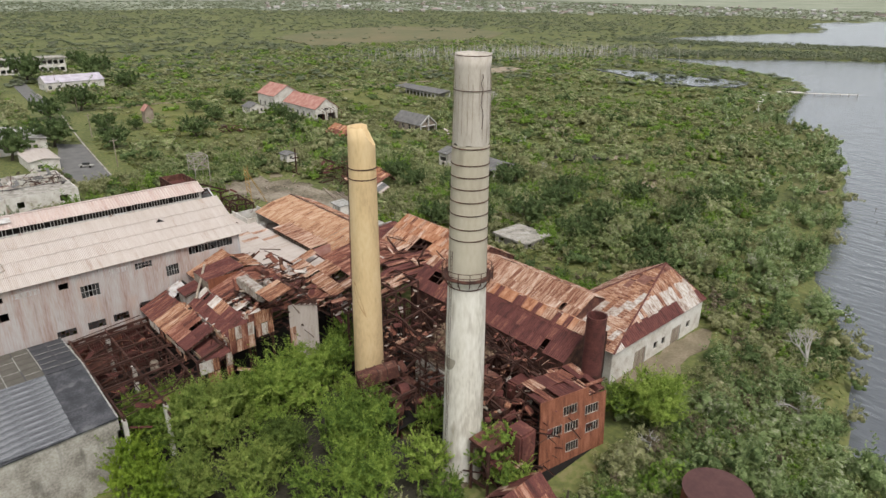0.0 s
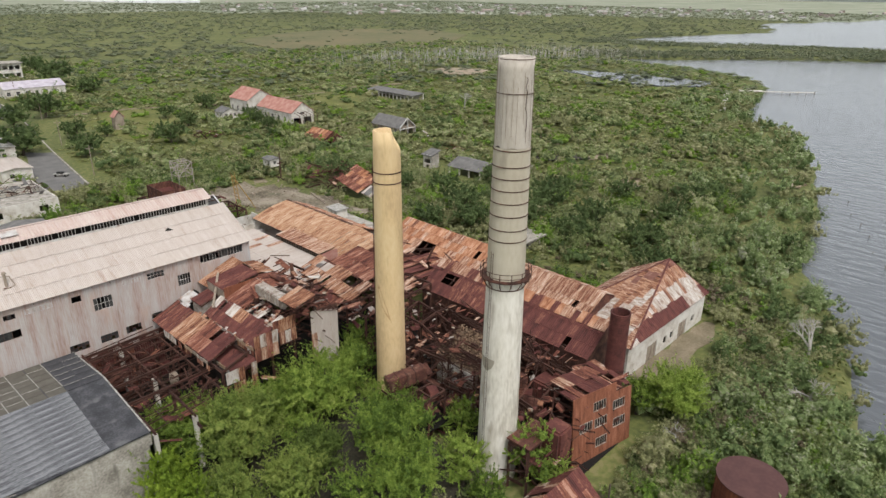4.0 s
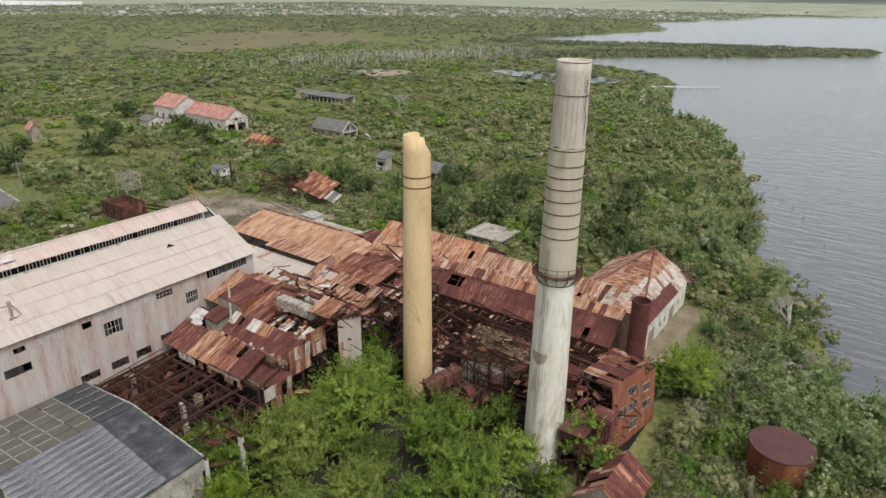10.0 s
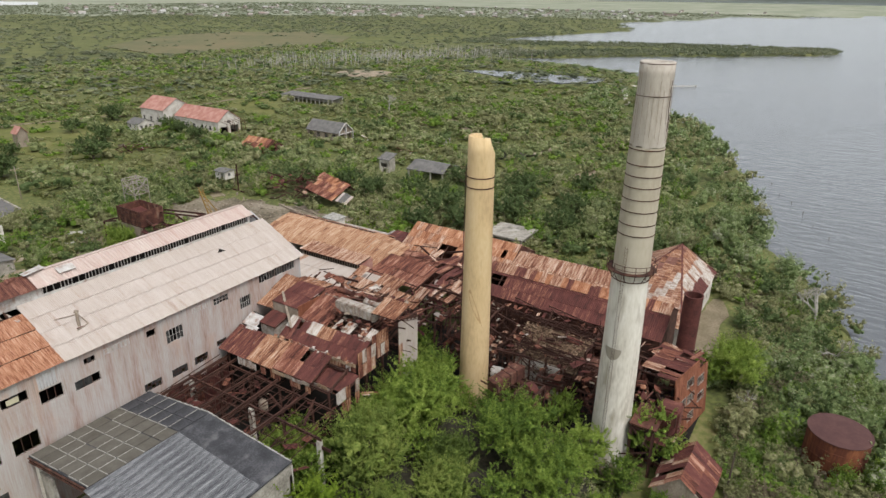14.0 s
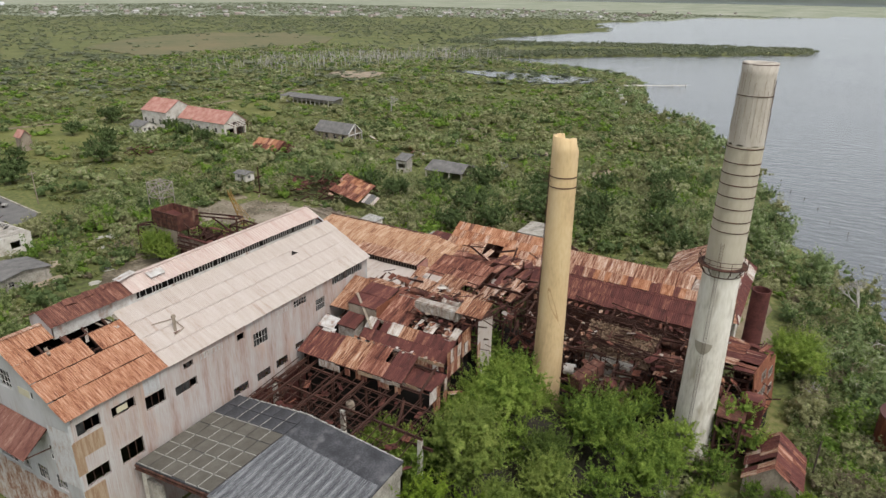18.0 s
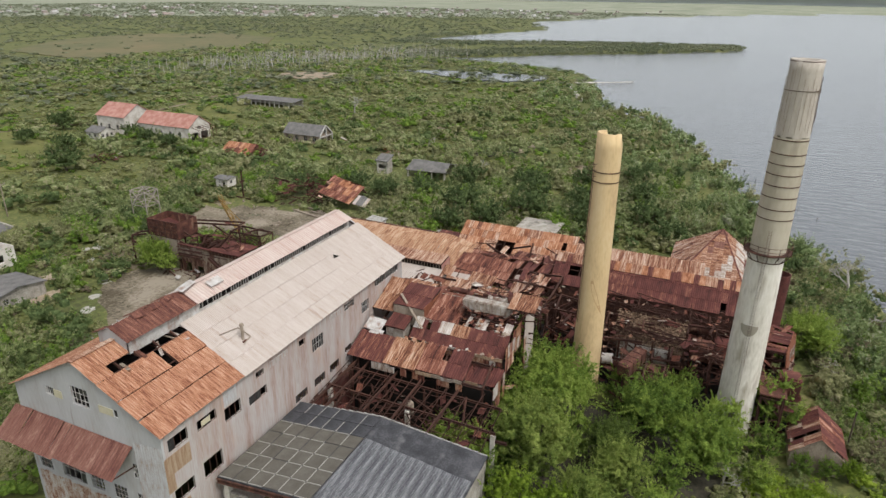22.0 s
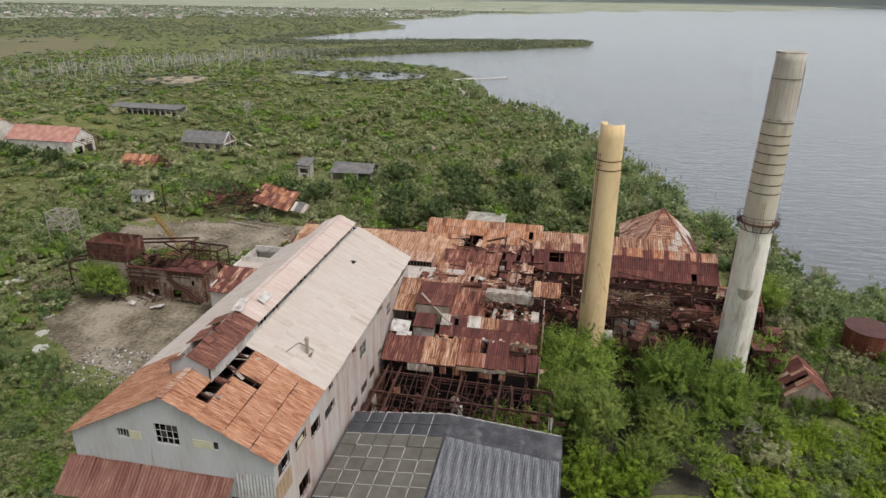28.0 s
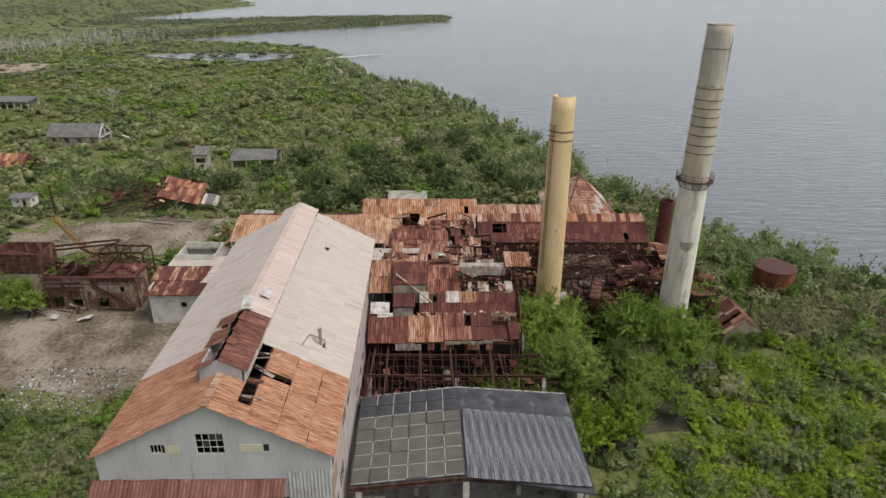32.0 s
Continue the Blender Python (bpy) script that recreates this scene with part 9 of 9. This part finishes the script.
def make_tree(kind, radius, height, n, size, material, seed, core=5, limbs=13):
    """A tree with a tall rounded crown: forked trunk, limbs, and small narrow leaves in feathery sprays round many lobes."""
    rng, pr = np.random.default_rng(seed), random.Random(seed)
    root = thing("tree", kind, "tree")
    bm = bmesh.new()
    fork = Vector((pr.uniform(-0.3, 0.3), pr.uniform(-0.3, 0.3), height * 0.22))
    tube(bm, (0, 0, -0.3), fork, 0.30, 0.22, 8)
    lobes = [(0, 0, height * 0.55, radius * 0.5), (0, 0, height * 0.34, radius * 0.5)]
    for i in range(limbs):
        f = (i + 0.5) / limbs
        a, up = i * 2.4 + pr.uniform(-0.3, 0.3), -0.55 + 1.48 * f + pr.uniform(-0.08, 0.08)
        out = math.sqrt(max(0.02, 1 - min(0.98, up) ** 2)) * pr.uniform(0.72, 1.0)
        tip = Vector((radius * 0.7 * out * math.cos(a), radius * 0.7 * out * math.sin(a), height * (0.52 + 0.36 * up)))
        tube(bm, fork, tip, 0.13, 0.04, 6)
        lobes.append((tip.x, tip.y, tip.z, radius * pr.uniform(0.20, 0.32)))
        for _ in range(2):
            b, e = pr.random() * 6.28, radius * pr.uniform(0.18, 0.32)
            lobes.append((tip.x + e * math.cos(b), tip.y + e * math.sin(b), tip.z + pr.uniform(-0.1, 0.16) * radius, radius * pr.uniform(0.13, 0.21)))
    part("trunk", bm, BARK, root)
    leaves = leaf_cloud(rng, lobes, n, size, 0.8, 80, 0.30, 2.6, 0.55)
    co = np.concatenate([leaves.reshape(-1, 3)] + [dome(rng, x, y, z, r * 0.55, core).reshape(-1, 3) for x, y, z, r in lobes])
    under(new("crown", raw_mesh("crown", co, np.arange(len(co)).reshape(-1, 3), material)), root)
    return root


# big trees in front of the mill and by the road: x, y, kind, scale
LEAF_TREE_BRIGHT = leafy("bright_green_tree_leaves", [(0.090, 0.150, 0.032), (0.176, 0.263, 0.048), (0.276, 0.375, 0.071), (0.391, 0.478, 0.116)], 3.0, 0.3, 0.2)
kinds = [make_tree("tall dark green feathery tree by the mill", 5.2, 10.6, 36000, 0.135, LEAF_TREE, 3, limbs=18), make_tree("broad bright green feathery tree by the mill", 5.4, 9.2, 36000, 0.135, LEAF_TREE_BRIGHT, 4, limbs=18),
         make_tree("tree with yellow-green young foliage", 3.6, 7.2, 15000, 0.13, LEAF_LIME, 8), make_tree("small feathery green tree growing by the mill", 3.1, 7.0, 13000, 0.12, LEAF_TREE_BRIGHT, 15, limbs=10),
         make_tree("dense round green shade tree", 4.6, 5.6, 3800, 0.27, LEAF_DEEP, 22, 6)]
TREES = [(22.5, 65.5, 0, 1.05), (34.6, 66.3, 1, 1.12), (40.3, 68.4, 3, 1), (35.6, 53.4, 1, 1), (27.8, 57.6, 0, 0.66), (29.0, 62.0, 3, 0.95), (41.0, 63.4, 3, 0.7), (23.2, 55.4, 0, 0.74), (32, 47.2, 1, 0.86), (39, 45, 3, 1.05), (45.2, 50.6, 3, 0.88), (45.2, 39.2, 3, 1.2), (43, 69.8, 3, 1.1), (13.4, 65, 2, 1.05), 
         (14.6, 60.4, 2, 0.95), (17.4, 58.6, 0, 0.66), (29.6, 70.2, 3, 1), (41.2, 58, 3, 0.95), (37.6, 40.4, 3, 0.8), (27, 50.4, 3, 0.9), (20.6, 51, 3, 0.8), (31.5, 41, 3, 0.65), (18.6, 70.6, 3, 0.95), (48.5, 75.5, 3, 1), (45.2, 73.2, 3, 0.8), 
         (47.2, 41, 3, 0.8), (54.4, 15.6, 3, 0.5), (57.2, 14.8, 3, 0.5), (53.2, 18.6, 3, 0.5), (25.8, 69.2, 3, 0.95), (29.6, 69, 1, 0.85), (33.2, 70, 3, 0.9), (22, 69, 3, 0.9), (37.4, 33, 3, 0.45), (37, 35.8, 3, 0.5), (38.2, 30.6, 2, 0.45), (45.8, 36.5, 3, 0.75), 
         (66, 37.5, 3, 0.85), (68.5, 33.5, 1, 0.8), (18.5, 76, 3, 1), (20.5, 72.5, 3, 1), (16.8, 72.3, 3, 0.85), (22.3, 76.5, 3, 0.9), (49.4, 153.8, 1, 0.75), (48.7, 150.4, 3, 0.75), (61.5, 148, 3, 0.8), (63.5, 141.5, 3, 0.75), (60, 152.5, 3, 0.6), (68, 134, 3, 0.6), 
         (43, 119, 3, 0.5), (36, 116, 3, 0.6), (75, 128, 3, 0.6), (140, 262, 0, 0.9), (136, 250, 0, 0.9), (133, 236, 0, 0.9), (129, 98, 0, 1.3), (135, 120, 0, 1.2), (115, 95, 0, 1.3), (142, 103, 0, 1.1), (127, 83, 0, 1.2), (115, 80, 0, 1.1), 
         (112, 112, 0, 1.2), (120, 126, 0, 1.1), (113, 136, 0, 1), (114, 146, 0, 1.1), (108, 158, 0, 1), (150, 88, 0, 1.1), (160, 74, 0, 1.1), (98, 110, 0, 1), (104, 102, 0, 1.1), (142, 70, 0, 1.1), (122, 66, 0, 1.1), (112, 60, 0, 1), 
         (78, 430, 4, 2.74), (111, 419, 4, 2.33), (114, 376, 4, 1.69), (122, 498, 4, 1.74), (76, 321, 4, 1.93), (60, 305, 4, 1.68), (50, 255, 4, 1.88), (35, 243, 4, 1.89), (71, 271, 4, 1.26), (113, 286, 4, 0.97), (138, 299, 4, 1.19), (112, 263, 4, 1.08), 
         (94, 239, 4, 1.35), (66, 240, 4, 1.24), (81, 266, 4, 0.75)]
for x, y, k, s in TREES:
    k = 4 if y > 170 or x > 90 else k
    t = copy_thing(kinds[k], Matrix.Translation((x, y, 0)) @ Matrix.Rotation(R.random() * 6.28, 4, "Z") @ Matrix.Diagonal((s * R.uniform(0.92, 1.05), s * R.uniform(0.92, 1.05), s * R.uniform(0.94, 1.06), 1)))
for k in kinds:
    for o in (*k.children_recursive, k):
        bpy.data.objects.remove(o)

# grey dead trunks standing in the swamp, and a bleached dead tree by the shore
co, fc = [], []
for _ in range(750):
    t = R.random()
    x, y = 330 + 190 * t + R.gauss(0, 30), 410 - 90 * t + R.gauss(0, 26)
    h, w = R.uniform(4, 9), R.uniform(0.16, 0.32)
    dx, dy = R.gauss(0, 0.5), R.gauss(0, 0.5)
    b = len(co)
    for k in range(3):
        a = k * 2.094
        co.append((x + w * math.cos(a), y + w * math.sin(a), 0))
    co.append((x + dx, y + dy, h))
    fc += [(b, b + 1, b + 3), (b + 1, b + 2, b + 3), (b + 2, b, b + 3)]
tagged(new("dead_trunks", raw_mesh("dead_trunks", np.array(co), np.array(fc), DEAD_WOOD)), "bare grey dead mangrove trunks standing in the swamp", "dead trees", kind="stuff")


def dead_tree(x, y, h, seed):
    pr = random.Random(seed)
    root = thing("dead_tree", "bleached leafless dead tree in the scrub", "tree", (x, y, 0), "dead trees")
    bm = bmesh.new()

    def grow(p, d, length, r, depth):
        q = p + d * length
        tube(bm, p, q, r, r * 0.65, 5)
        if depth:
            for _ in range(3):
                grow(q, (d + Vector((pr.gauss(0, 0.55), pr.gauss(0, 0.55), pr.gauss(0.1, 0.3)))).normalized(), length * 0.68, r * 0.6, depth - 1)
    grow(Vector((x, y, -0.2)), Vector((0, 0, 1)), h * 0.36, h * 0.04, 4)
    part("bough", bm, DEAD_WOOD, root)


for x, y, h in ((97, 25, 8), (225, 214, 9), (84, 21, 6), (176, 150, 5), (64, 31, 4), (152, 122, 5), (30, 44.5, 4.5), (46.5, 43.2, 4)):
    dead_tree(x, y, h, int(x))

# the town at the far edge of the plain
TOWN = surf("pale_town_walls", [(0.30, 0.24, 0.2), (0.46, 0.44, 0.41), (0.66, 0.66, 0.65)], 40, 6, spread=0.8)
town_wall = mesh_of(block((-0.5, -0.5, 0), (0.5, 0.5, 0.7)), TOWN, "wall")
bm = bmesh.new()
for sgn in (-1, 1):
    v = [bm.verts.new(p) for p in ((sgn * 0.56, -0.54, 0.68), (0, -0.54, 1.0), (0, 0.54, 1.0), (sgn * 0.56, 0.54, 0.68))]
    bm.faces.new(v)
for y in (-0.5, 0.5):
    bm.faces.new([bm.verts.new(p) for p in ((-0.5, y, 0.7), (0.5, y, 0.7), (0, y, 0.98))])
town_roof = mesh_of(bm, surf("mixed_town_roofs", [(0.16, 0.13, 0.12), (0.34, 0.27, 0.24), (0.60, 0.60, 0.60)], 40, 6, spread=1.1), "roof")
for _ in range(150):
    a, d = math.radians(R.uniform(8, 62)), R.uniform(1400, 2300)
    x, y = d * math.cos(a), d * math.sin(a)
    if shore_distance(np.array([x]), np.array([y]))[0] < 40:
        continue
    far_house = thing("house", "tiny pale house of a distant town", "house", (x, y, 0), "distant houses")
    m = Matrix.Translation((x, y, 0)) @ Matrix.Rotation(R.random() * 3.1, 4, "Z") @ Matrix.Diagonal((R.uniform(4, 9), R.uniform(6, 13) * (3 if R.random() < 0.03 else 1), R.uniform(4, 6.5), 1))
    piece("wall", town_wall, m, far_house)
    piece("roof", town_roof, m, far_house)
# long pale greenhouses on the plain
gh_mat = surf("milky_greenhouse_film", [(0.45, 0.46, 0.46), (0.6, 0.61, 0.62)], 30, 5)
for k in range(7):
    gh = thing("greenhouse", "long pale greenhouse on the far plain", "greenhouse", (780 + k * 22, 2300 - k * 45, 0), "greenhouses on the plain")
    bm = bmesh.new()
    c = Vector((780 + k * 22, 2320 - k * 48, 0))
    for q in range(5):
        tube(bm, c + Vector((0, 0, 0.3)) + Vector((-60 + q * 30, 12 - q * 6, 0)), c + Vector((0, 0, 0.3)) + Vector((-31 + q * 30, 6 - q * 6, 0)), 8, None, 8)
    part("vault", bm, gh_mat, gh)
